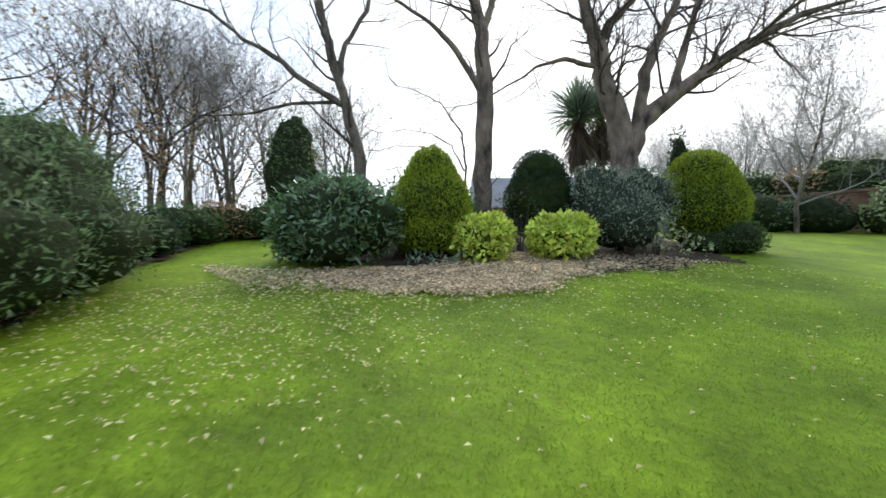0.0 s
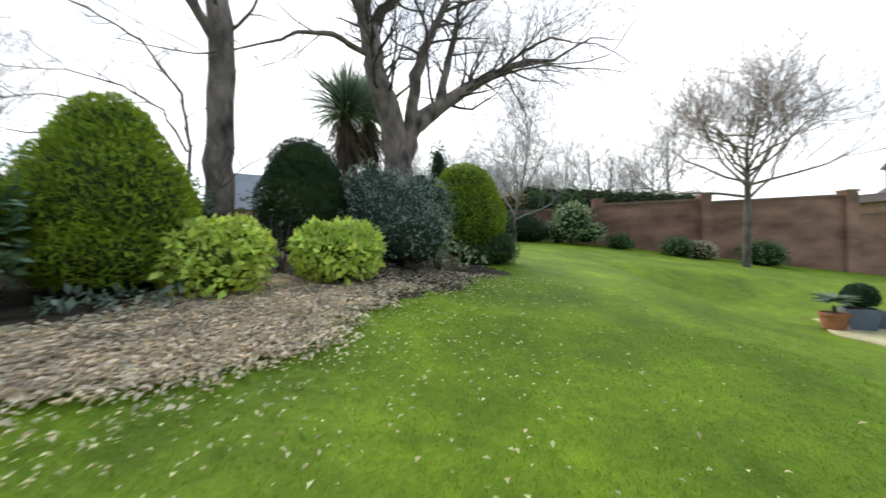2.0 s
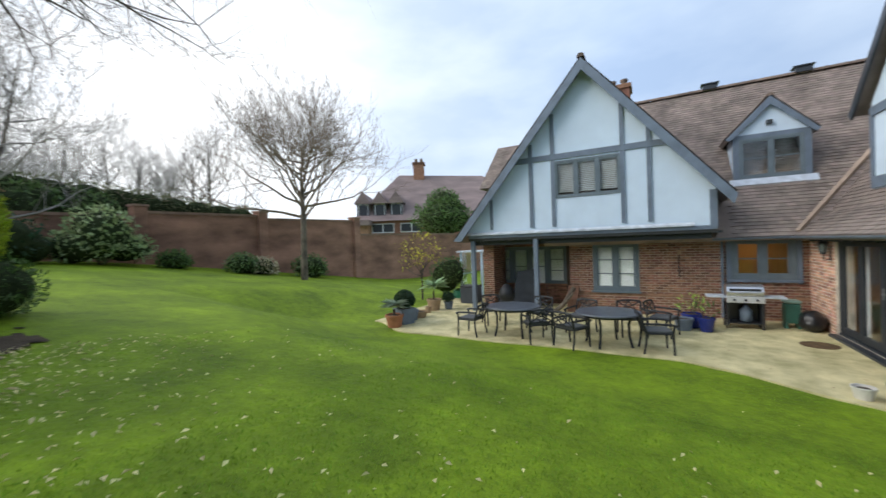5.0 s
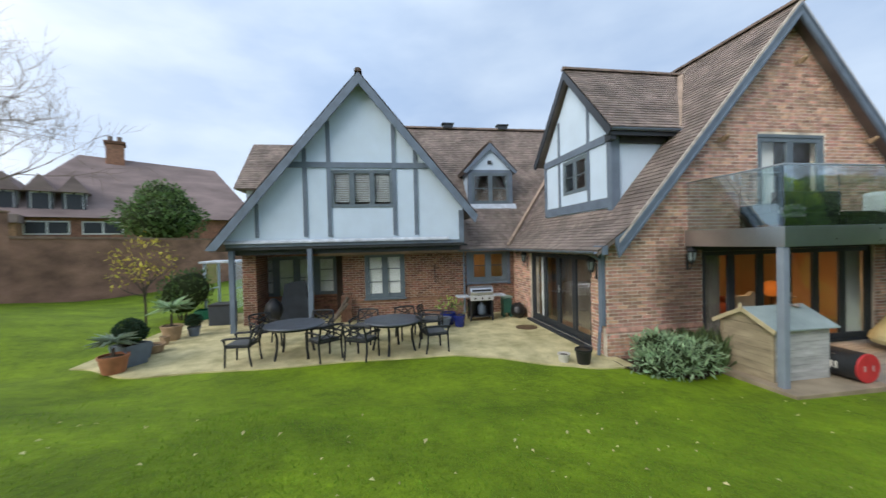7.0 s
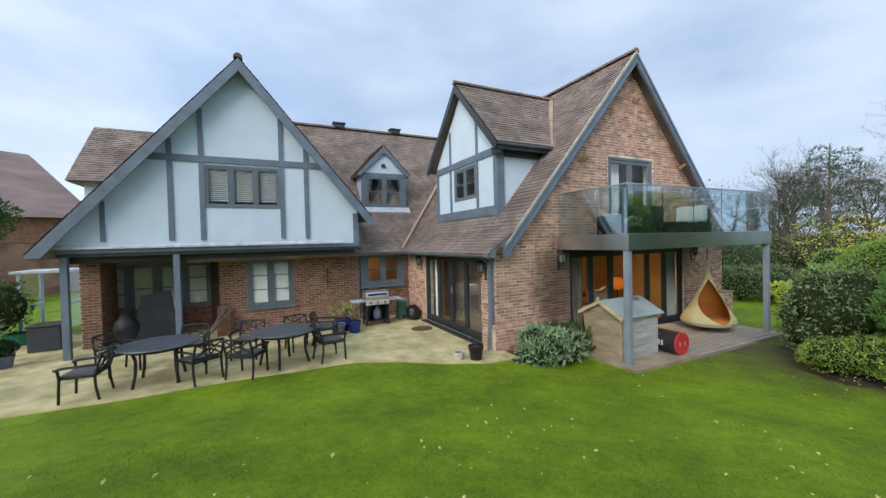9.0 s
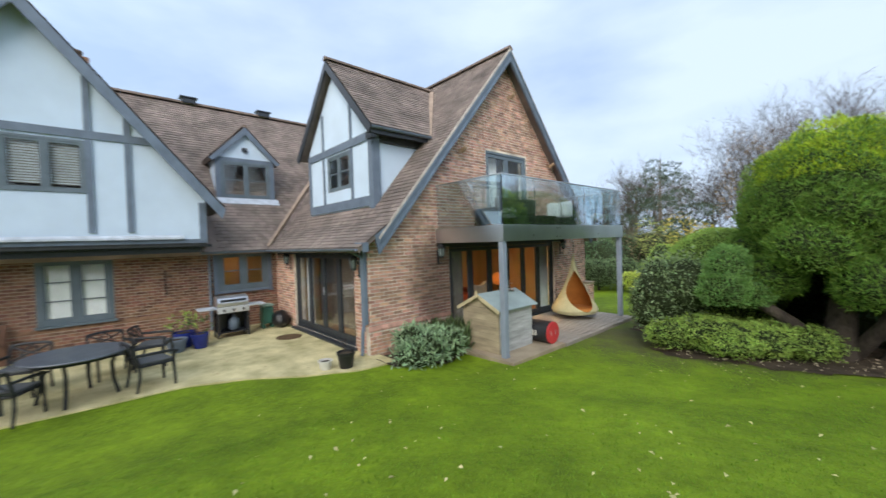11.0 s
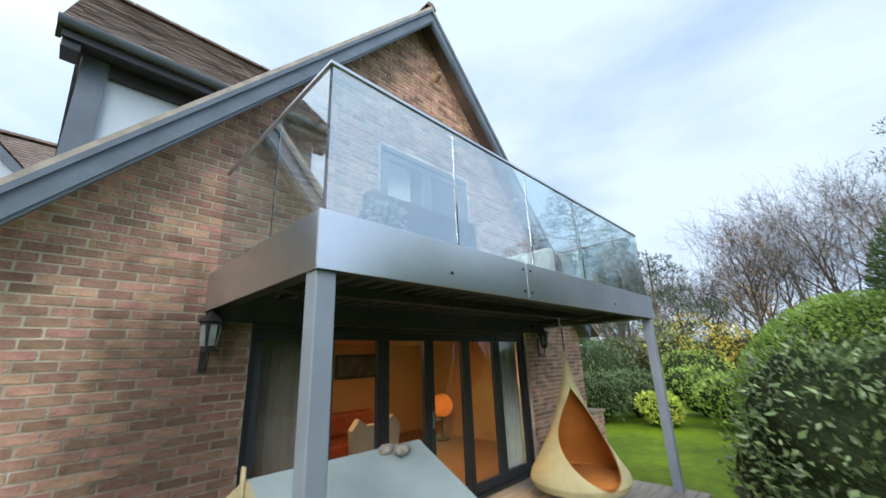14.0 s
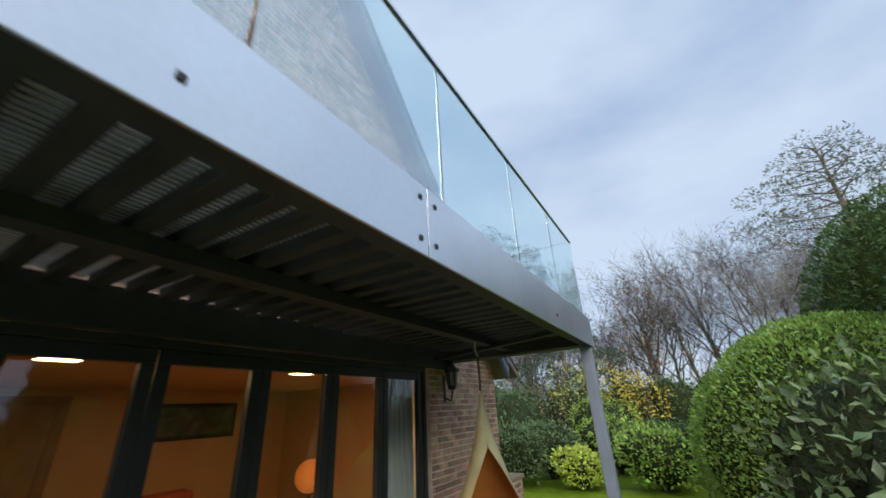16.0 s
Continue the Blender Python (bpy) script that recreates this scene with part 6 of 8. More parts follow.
for i, (x, y, h) in enumerate([(-17, 4.5, 9.5), (-16, 6.4, 8), (-18, 9.0, 9), (-21, 6.5, 11), (-23, 3.0, 12), (-17.5, 12.5, 8), (-21, 14, 8.5), (-25, 10, 11), (-24, 6, 12), (-27, 8, 13)]):
    bare_tree("woodland_tree", "bare winter woodland tree beyond the hedge", x, y, h, 311 + i, 0.15, 0.18, 12, 0.5, kids=(6, 5, 3), crown=M_TWIG if i % 5 == 0 else M_HAZETWIG)
for i, (x, y, h, s) in enumerate([(-16.2, 4.0, 6.5, 1.7), (-18.5, 7.0, 6.5, 2.0), (-15.0, 8.6, 4.0, 1.3), (-15, 0.6, 7, 2.0), (-17.5, 2.4, 7.5, 2.2), (-14.2, 2.6, 5.0, 1.3)]):
    ob = bare_tree("oak_tree", "woodland tree still holding brown leaves", x, y, h * 1.15, 391 + i, 0.1, 0.2, 10, 0.6, kids=(5, 4))
    foliage("", ob, [(0, 0, h * 0.62, s, s, h * 0.40), (0.6, 0.4, h * 0.4, s * 0.8, s * 0.8, h * 0.3)], 3200, 0.115, L_BROWN, 331 + i, core=False, shell=0.95, amount=0.4)
for i, (x, y, s) in enumerate([(-14.5, 1.0, 1.5), (-14.2, 3.4, 1.6), (-15.2, 5.4, 1.5), (-16.5, 7.4, 1.6), (-17.5, 10.2, 1.8), (-14.8, -1.0, 1.7), (-18.5, 3.0, 2.0), (-19.5, 6.5, 2.0), (-4, -24, 2.2), (0, -25, 2.2), (4, -26, 2.4), (8, -26, 2.4), (12, -26, 2.4), (2, -22.5, 1.8), (9.5, -22, 1.9), (7.0, -20.5, 1.5), (8.6, -20.5, 1.7), (10.5, -20, 1.9)]):
    ob = empty("thicket", "tangled brown winter undergrowth beyond the garden", "thicket", "woodland undergrowth", at=(x, y, ground(x, y)))
    foliage("", ob, [(0, 0, 0.9 * s, 1.3 * s, 1.3 * s, 1.0 * s), (0.4, 0.5, 1.4 * s, 0.9 * s, 0.9 * s, 0.8 * s)], 3200, 0.07, L_BROWN if i % 2 else L_TANGLE, 371 + i, core=False, shell=0.95, amount=0.4)
    stems(ob, (0, 0, 0), 26, 2.2 * s, 0.012, 371 + i, spread=s * 1.2)
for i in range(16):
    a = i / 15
    bare_tree("woodland_tree", "bare tree far beyond the wall, coloured pale for haze", -8 + 26 * a, 48 + 8 * math.sin(5 * a), 9 + 4 * math.sin(11 * a) ** 2, 341 + i, 0.2, 0.15, 12, 0.5, kids=(7, 5, 3), crown=M_HAZETWIG, z=2.2)
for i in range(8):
    bare_tree("woodland_tree", "bare tree far beyond the wall, coloured pale for haze", -9 + 2.1 * i, 39 + 2 * math.sin(3 * i), 9.5 + 2 * math.sin(2.3 * i), 441 + i, 0.16, 0.15, 13, 0.45, kids=(7, 6, 3), crown=M_HAZETWIG, z=2.0)
for i in range(22):
    a = i / 21
    x, y = -16 + 30 * a, -27 - 9 * abs(math.sin(7 * a))
    bare_tree("woodland_tree", "bare winter woodland tree beyond the garden", x, y, (10.0 + 4.0 * math.sin(9 * a) ** 2) * (1.0 - 0.15 * smoothstep(-6.0, -2.0, x) - 0.25 * smoothstep(3.5, 9.0, x)), 361 + i, 0.17, 0.18, 12, 0.45, kids=(7, 6, 3), crown=M_TWIG if i % 3 else M_HAZETWIG, z=0.0)


def pine(name, label, x, y, h, seed, material, spread=0.3, group="distant trees", low=0.3, tiers=14, leaves=4200, blob=0.55, size=0.2):
    rng = random.Random(seed)
    z = ground(x, y)
    ob = empty(name, label, "tree", group, at=(x, y, z))
    vs, fs = [], []
    tube(vs, fs, [Vector((0, 0, -0.1)), Vector((0.1, 0, h * 0.5)), Vector((0, 0.1, h))], [h * 0.02, h * 0.014, 0.02], 8)
    blobs = []
    for k in range(tiers):
        f = low + (1 - low) * k / tiers
        a, r = k * 2.4, h * spread * (1.05 - f) * rng.uniform(0.7, 1.2) + 0.25
        c = Vector((math.cos(a) * r, math.sin(a) * r, h * f + rng.uniform(-0.2, 0.2)))
        tube(vs, fs, [Vector((0, 0, h * f * 0.96)), c], [h * 0.0035, 0.012], 5)
        blobs.append((c.x, c.y, c.z, r * blob + 0.3, r * blob + 0.3, 0.28 + h * 0.025))
    raw("trunk", mesh_from("trunk", vs, fs), M_BARK, ob)
    foliage("", ob, blobs, leaves, size, material, seed, core=False, shell=0.8, aspect=0.2, amount=0.3)
    return ob


L_PINE = leaf_mat("dull pine needles", (0.045, 0.068, 0.040), rough=0.6)
pine("pine_tree", "dark open-crowned pine beyond the border", 7.9, -24.5, 8.0, 401, L_PINE, 0.36, leaves=26000, size=0.2)
brown = bare_tree("birch_tree", "tall bare birch with brown catkins", 3.7, -28.5, 10.4, 407, 0.16, 0.2, 16, 0.42, kids=(7, 6, 3), z=0.0)
foliage("catkin", brown, [(0, 0, 6.8, 1.6, 1.6, 3.0), (0.4, 0.2, 4.6, 1.5, 1.5, 1.8)], 5200, 0.13, L_BROWN, 409, core=False, shell=0.95, amount=0.35)
pine("pine_tree", "dark open-crowned pine beyond the border", 10.5, -27.0, 7.0, 403, L_PINE, leaves=11000, size=0.15)
pine("cedar_tree", "tall wide-crowned tree with layered sparse leaves", -8.6, -31.0, 17.0, 405, leaf_mat("sparse olive leaves", (0.085, 0.092, 0.060)), 0.62, low=0.56, tiers=40, leaves=32000, blob=0.42, size=0.24)
for i, (x, y, s, c) in enumerate([(4.9, -19.5, 1.25, L_GOLD), (3.8, -19.8, 1.05, L_GOLD), (6.0, -18.0, 1.15, L_LIME), (12, -22, 2.2, L_BROWN)]):
    shrub("autumn_tree", "small tree in golden autumn leaf", x, y, [(0, 0, 1.7 * s, 1.0 * s, 1.0 * s, 1.0 * s), (0.4 * s, 0.2 * s, 2.3 * s, 0.7 * s, 0.7 * s, 0.7 * s)], 3200, 0.11, c, "autumn trees", 411 + i, category="tree", core=False, shell=0.9, amount=0.3)

# cordyline palms
L_DRY = leaf_mat("dry palm leaves", (0.080, 0.058, 0.038))


def straps(at, k, short, long, low, high, droop, seed, drop=0.2):
    """Long narrow leaves that arch outwards from a head and bend down."""
    rng = random.Random(seed)
    vs, fs = [], []
    for _ in range(k):
        a, e, n = rng.uniform(0, 6.283), rng.uniform(low, high), rng.uniform(short, long)
        d = Vector((math.cos(a) * math.cos(e * 1.4), math.sin(a) * math.cos(e * 1.4), math.sin(e * 1.4)))
        side = Vector((-math.sin(a), math.cos(a), 0))
        p = Vector(at) - Vector((0, 0, rng.uniform(0, drop)))
        q = len(vs)
        for j, w in enumerate((0.014, 0.030, 0.026, 0.016, 0.002)):
            vs += [p - side * w, p + side * w]
            p = p + d * (n / 4)
            d = (d + Vector((0, 0, -droop * 0.32 * (j + 0.4)))).normalized()
        fs += [(q + 2 * j, q + 2 * j + 1, q + 2 * j + 3, q + 2 * j + 2) for j in range(4)]
    return mesh_from("leaves", vs, fs)


for i, (x, y, ht) in enumerate([(-5.2, 14.0, 4.3), (-4.9, 15.4, 4.6)]):
    ob = empty("cordyline_palm", "cordyline palm with a shaggy skirt of dead leaves", "palm", "palms", at=(x, y, ground(x, y)))
    vs, fs = [], []
    tube(vs, fs, [Vector((0, 0, -0.1)), Vector((0.05, 0, ht * 0.5)), Vector((0, 0.05, ht))], [0.2, 0.16, 0.12], 10)
    raw("trunk", mesh_from("trunk", vs, fs), M_BARK, ob, smooth=True)
    rng = np.random.default_rng(500 + i)
    raw("leaves", straps((0, 0.05, ht), 420, 1.1, 1.75, -0.15, 1.0, 0.5, 500 + i), L_PALM, ob, kind="stuff")
    raw("dead_leaves", straps((0, 0.05, ht - 0.15), 420, 0.8, 1.5, -0.9, -0.3, 0.9, 520 + i, 1.2), L_DRY, ob, "hanging dry brown leaves", kind="stuff")

# ---- leaf litter and the soil of the beds ----
def lawn_sheet(name, label, inside, x0, x1, y0, y1, step, lift, material, ragged=0.25):
    """A thin layer that follows the ground, with a ragged outline."""
    vs, fs, at = [], [], {}
    def vert(i, j):
        if (i, j) not in at:
            x, y = x0 + i * step, y0 + j * step
            at[i, j] = len(vs)
            vs.append((x, y, ground(x, y) + lift + 0.02 * noise.noise((x * 2, y * 2, 0))))
        return at[i, j]
    for j in range(int((y1 - y0) / step)):
        for i in range(int((x1 - x0) / step)):
            x, y = x0 + (i + 0.5) * step, y0 + (j + 0.5) * step
            w = ragged * noise.noise((x * 1.7, y * 1.7, 3.0)) + ragged * 0.5 * noise.noise((x * 6, y * 6, 1.0))
            if inside(x + w, y + w):
                fs.append((vert(i, j), vert(i + 1, j), vert(i + 1, j + 1), vert(i, j + 1)))
    return raw(name, mesh_from(name, vs, fs), material, None, label, True, "structure")


def south_bed(x, y):
    return y < np.interp(x, [-7, -2.0, -0.7, 0.3, 1.04, 1.45, 1.85, 2.7], [-2.6, -3.35, -3.1, -3.1, -3.0, -3.5, -4.3, -5.3]) and y > -9 and x > -7 and x < 2.7


def wall_bed(x, y):
    return 4.0 < x < 5.3 and -0.42 < y < 1.45 and x > 4.0 + 0.25 * abs(y - 0.4)


lawn_sheet("tree_bed", "dark soil bed under the big trees", lambda x, y: bed_mask(x, y), -15, 4, 1, 19, 0.1, 0.015, M_SOIL, 0.5)
lawn_sheet("south_bed", "bare soil bed under the conifer", south_bed, -7.2, 2.8, -9.5, 0, 0.05, 0.012, M_SOIL, 0.30)
lawn_sheet("wall_bed", "narrow soil bed along the house wall", wall_bed, 3.3, 5.3, -0.6, 1.6, 0.06, 0.02, M_SOIL, 0.08)
lawn_sheet("boundary_bed", "soil bed under the boundary shrubs", lambda x, y: x < np.interp(y, [-6, -1.5, 0.6, 1.15, 1.85, 3.25, 4.3, 6, 9], [-6.0, -5.8, -6.4, -7.5, -8.5, -10.4, -11.6, -11.8, -12.4]) and x > -13, -13, -4, -6, 9, 0.15, 0.025, M_SOIL)


def scatter(name, label, spots, size, material, seed, flat=0.25):
    rng = np.random.default_rng(seed)
    p = np.array([(x, y, ground(x, y) + 0.035 + rng.uniform(0, 0.03)) for x, y in spots])
    k = len(p)
    a = rng.uniform(0, 2 * math.pi, k)
    d = unit(np.c_[np.cos(a), np.sin(a), rng.normal(size=k) * flat])
    n = unit(np.c_[rng.normal(size=(k, 2)) * flat, np.ones(k)])
    n = unit(n - d * (n * d).sum(axis=1, keepdims=True))
    return tagged(raw(name, leaf_mesh(name, p, n, d, size * rng.uniform(0.5, 1.3, k), 0.62, 0.22), material, None, label, kind="stuff"), category="leaves")


rng = np.random.default_rng(77)
carpet, loose = [], []


def litter_edge(y):
    """Where the carpet of leaves ends on the lawn, as x for each y."""
    return float(np.interp(y, [2.8, 4.0, 4.8, 5.6, 7.0, 8.2, 8.8, 10.5], [-6.6, -4.7, -3.7, -3.15, -3.05, -2.9, -2.3, -0.9])) + 0.35 * noise.noise((0.9 * y, 4.0, 0.0))


while len(carpet) < 36000:
    x, y = rng.uniform(-9, -1), rng.uniform(3.0, 10.8)
    d = litter_edge(y) - x
    w = smoothstep(-0.75, 0.75, d + 0.5 * noise.noise((1.6 * x, 1.6 * y, 1.0))) ** 2 * (1 - smoothstep(1.6, 2.6, d)) * (1 - 0.93 * smoothstep(7.9, 9.4, y)) * (0.12 + 0.88 * smoothstep(3.7, 5.0, y))
    if rng.random() < w:
        carpet.append((x, y))
while len(loose) < 5200:
    x, y = rng.uniform(-8, 2.5), rng.uniform(0.3, 11.0)
    d = x - litter_edge(y)
    w = 0.75 * math.exp(-max(0.0, d) / 0.7) * (d > -0.4) + 0.75 * math.exp(-((x + 4.5) / 1.6) ** 2 - ((y - 2.6) / 1.7) ** 2) + 0.10 * math.exp(-((x + 1.9) / 1.6) ** 2 - ((y - 6.6) / 2.2) ** 2) + 0.008
    if rng.random() < w:
        loose.append((x, y))
scatter("leaf_litter", "thick carpet of fallen brown leaves under the trees", carpet, 0.076, L_FALLEN, 1, flat=0.24)
scatter("fallen_leaves", "scattered pale fallen leaves on the lawn", loose, 0.050, L_PALE, 2)
spots = [(rng.uniform(-3.5, 4), rng.uniform(-2.5, 7)) for _ in range(60)] + [(rng.uniform(-4, 1.5), rng.uniform(-3.8, -1.2)) for _ in range(90)]
scatter("fallen_leaves", "few small dry leaves on the lawn and bed", spots, 0.045, L_PALE, 3)
spots = [(x, y) for x, y in ((rng.uniform(-5, 2.4), rng.uniform(-5.2, -2.3)) for _ in range(900)) if south_bed(x, y)]
scatter("bed_litter", "small brown leaves and twigs on the bare soil", spots, 0.05, L_FALLEN, 4)

# ---- garden wall and the houses beyond ----
M_OLDWALL = mat("old garden brick", (0.355, 0.190, 0.132), 0.9, var=0.36, scale=0.7, fine=14.0, bump=0.3, stretch=(1, 1, 2.2))
M_COPING = mat("brick coping", (0.30, 0.19, 0.14), 0.9, var=0.25, scale=2.0, fine=20.0, bump=0.3)
garden_wall = empty("garden_wall", "old red-brown brick garden wall with piers and coping", "wall", kind="structure")
for (x0, y0), (x1, y1), top in [((-16.0, 28.3), (6.15, 25.35), 4.25), ((6.15, 25.35), (11.5, 24.2), 4.45), ((11.5, 24.2), (17.3, 22.5), 4.28), ((17.3, 22.5), (34.0, 17.6), 3.36)]:
    d = Vector((x1 - x0, y1 - y0, 0)).normalized()
    n = Vector((-d.y, d.x, 0)) * 0.12
    bm = bmesh.new()
    lo = min(ground(x0, y0), ground(x1, y1)) - 0.8
    a, b = Vector((x0, y0, 0)), Vector((x1, y1, 0))
    prism(bm, [((a - n).x, (a - n).y), ((b - n).x, (b - n).y), ((b + n).x, (b + n).y), ((a + n).x, (a + n).y)], "z", lo, top)
    part("wall_panel", bm, M_OLDWALL, garden_wall)
    bm = bmesh.new()
    beam(bm, (x0, y0, top + 0.06), (x1, y1, top + 0.06), 0.34, 0.12)
    part("coping", bm, M_COPING, garden_wall)
for x, y, top in ((6.15, 25.35, 4.75), (11.5, 24.2, 4.68), (17.3, 22.5, 4.5)):
    part("pier", boxes((x - 0.27, x + 0.27, y - 0.27, y + 0.27, ground(x, y) - 0.5, top), bevel=0.01), M_OLDWALL, garden_wall)
    part("pier_cap", boxes((x - 0.32, x + 0.32, y - 0.32, y + 0.32, top, top + 0.1), bevel=0.02), M_COPING, garden_wall)

M_FARROOF = mat("weathered far roof", (0.235, 0.178, 0.168), 0.85, var=0.2, scale=0.6, fine=7.0, bump=0.3, stretch=(1, 1, 4))
nb = empty("neighbour_house", "neighbouring house with a big hipped tile roof", "house", at=(44.8, 31.5, -1.3), turn=-60.6)
nb.scale = (1.5, 1.5, 1.5)
bm = bmesh.new()
e = [bm.verts.new(p) for p in ((-7.2, -4.8, 4.7), (6.6, -4.8, 4.7), (6.6, 4.8, 4.7), (-7.2, 4.8, 4.7), (-3.6, 0, 9.3), (4.4, 0, 9.0))]
for f in ((0, 1, 5, 4), (1, 2, 5), (2, 3, 4, 5), (3, 0, 4), (3, 2, 1, 0)):
    bm.faces.new([e[i] for i in f])
part("roof", bm, M_FARROOF, nb)
part("wall", boxes((-6.8, 6.2, -4.4, 4.4, 0, 4.68)), M_BRICK_DARK, nb)
ch = part("chimney", boxes((-2.2, -1.2, -0.5, 0.5, 8.2, 10.2), (-2.3, -1.1, -0.6, 0.6, 10.2, 10.4), bevel=0.02), M_BRICK_DARK, nb)
for x in (-1.95, -1.45):
    bm = bmesh.new()
    lathe(bm, [(0.15, 10.38), (0.13, 10.75), (0.16, 10.8)], (x, 0, 0), 10)
    part("chimney_pot", bm, M_RIDGE, ch)
for x in (-5.6, -3.2, 0.2):
    wn_ob = part("window", boxes((x, x + 1.9, -4.43, -4.38, 3.7, 4.5)), M_WHITE, nb)
    part("pane", boxes((x + 0.08, x + 0.9, -4.45, -4.435, 3.78, 4.42)), M_GREY_DARK, wn_ob)
    part("pane", boxes((x + 1.0, x + 1.82, -4.45, -4.435, 3.78, 4.42)), M_GREY_DARK, wn_ob)
part("low_roof", boxes((-12.5, -5.5, -6.0, 2.0, 4.3, 4.75)), M_FARROOF, nb)
part("low_wall", boxes((-12.3, -5.6, -5.8, 2.0, 0, 4.3)), M_BRICK_DARK, nb)
for x in (-4.0, -5.4, -6.8):
    dm = part("dormer", boxes((x, x + 1.0, -4.2, 0.0, 4.75, 6.3)), M_WHITE, nb)
    bm = bmesh.new()
    prism(bm, [(x - 0.2, 6.2), (x + 1.2, 6.2), (x + 0.5, 7.2)], "y", -4.5, 0.4)
    part("dormer_roof", bm, M_FARROOF, dm)
    part("pane", boxes((x + 0.15, x + 0.85, -4.23, -4.205, 5.0, 6.1)), M_GREY_DARK, dm)
    for s in (x - 0.02, x + 0.45, x + 0.92):
        part("timber", boxes((s, s + 0.1, -4.25, -4.235, 4.75, 6.3)), M_GREY_DARK, dm)
shrub("evergreen_tree", "round dark evergreen tree beyond the wall", 27.5, 21.2, [(0, 0, 4.8, 2.6, 2.6, 1.7), (0.8, 0.4, 6.1, 1.6, 1.6, 1.5), (-0.9, -0.5, 4.6, 1.4, 1.4, 1.2), (0.2, -0.6, 5.6, 1.2, 1.2, 1.2)], 6000, 0.22, L_MID, "", 601, category="tree", amount=0.3)
far_house = empty("far_house", "far house with a pale grey roof behind the trees", "house", at=(-13.5, 27.5, 2.0), turn=40)
bm = bmesh.new()
prism(bm, [(-3.2, 2.6), (3.2, 2.6), (0, 5.2)], "x", -5, 5)
part("roof", bm, mat("slate", (0.20, 0.21, 0.23), 0.7, var=0.15, scale=1, fine=10), far_house)
part("wall", boxes((-4.8, 4.8, -3, 3, -0.5, 2.6)), M_OLDWALL, far_house)

# ---- patio furniture ----
PZ = 0.215


def chair_at(first, x, y, turn):
    m = pose(x, y, PZ, 0, 0, turn)
    if first is not None:
        return copy_thing(first, m)
    ob = empty("patio_chair", "black cast aluminium garden armchair with lattice back", "chair", "chairs round the patio tables")
    for sx in (-0.27, 0.27):
        part("leg", pipe([(sx, -0.25, 0.000), (sx, -0.24, 0.220), (sx, -0.23, 0.420), (sx, -0.25, 0.583)], 0.022), M_IRON, ob)
        part("leg", pipe([(sx, 0.29, 0.000), (sx, 0.25, 0.220), (sx, 0.24, 0.420), (sx, 0.30, 0.625), (sx * 0.98, 0.34, 0.765)], 0.022), M_IRON, ob)
        part("armrest", pipe([(sx, 0.30, 0.604), (sx * 1.04, 0.05, 0.604), (sx * 1.06, -0.20, 0.594), (sx * 1.04, -0.29, 0.569), (sx, -0.26, 0.555)], 0.024), M_IRON, ob)
    part("seat", boxes((-0.27, 0.27, -0.25, 0.25, 0.395, 0.42), bevel=0.008), M_IRON, ob)
    part("cushion", boxes((-0.24, 0.24, -0.24, 0.23, 0.421, 0.465), bevel=0.016), M_CUSHION, ob, "dark grey seat pad")
    part("top_rail", pipe([(-0.265, 0.34, 0.765), (-0.13, 0.355, 0.782), (0, 0.36, 0.786), (0.13, 0.355, 0.782), (0.265, 0.34, 0.765)], 0.024), M_IRON, ob)
    part("mid_rail", pipe([(-0.27, 0.27, 0.485), (0, 0.275, 0.492), (0.27, 0.27, 0.485)], 0.017), M_IRON, ob)
    for sg in (-1, 1):
        part("lattice_bar", pipe([(-0.26 * sg, 0.27, 0.492), (-0.10 * sg, 0.30, 0.597), (0.10 * sg, 0.325, 0.667), (0.26 * sg, 0.335, 0.758)], 0.015), M_IRON, ob)
        part("lattice_bar", pipe([(0.0, 0.275, 0.492), (0.13 * sg, 0.30, 0.611), (0.06 * sg, 0.33, 0.695), (0.0, 0.35, 0.779)], 0.014), M_IRON, ob)
    ob.matrix_world = m
    return ob


def table_at(first, x, y, turn=0):
    m = pose(x, y, PZ, 0, 0, turn)
    if first is not None:
        return copy_thing(first, m)
    ob = empty("patio_table", "round dark metal patio table", "table", "patio tables")
    bm = bmesh.new()
    lathe(bm, [(0.60, 0.695), (0.66, 0.70), (0.67, 0.715), (0.66, 0.73), (0.02, 0.732)], sides=40)
    part("tabletop", bm, M_TABLETOP, ob, "smooth dark grey top")
    bm = bmesh.new()
    lathe(bm, [(0.52, 0.64), (0.54, 0.64), (0.54, 0.69), (0.52, 0.69)], sides=32)
    part("apron", bm, M_IRON, ob)
    for k in range(4):
        a = math.pi / 4 + k * math.pi / 2
        c, s = math.cos(a), math.sin(a)
        part("leg", pipe([(0.50 * c, 0.50 * s, 0), (0.44 * c, 0.44 * s, 0.25), (0.43 * c, 0.43 * s, 0.5), (0.50 * c, 0.50 * s, 0.69)], 0.028), M_IRON, ob)
    ob.matrix_world = m
    return ob


t1 = table_at(None, 6.95, 8.0)
table_at(t1, 6.80, 5.78, 30)
c1 = chair_at(None, 6.62, 9.0, 175)
for x, y, a in ((6.55, 7.30, 128), (6.40, 6.48, 60), (6.62, 4.85, 12), (7.95, 8.9, -50), (7.95, 7.6, -95), (7.75, 6.5, -110), (7.85, 5.35, -75), (8.1, 4.7, -20)):
    chair_at(c1, x, y, a)

# barbecue
bbq = empty("gas_barbecue", "stainless gas barbecue on a wheeled cart", "barbecue", at=(9.62, 2.93, PZ), turn=90)
bbq.scale = (0.86, 0.9, 0.9)
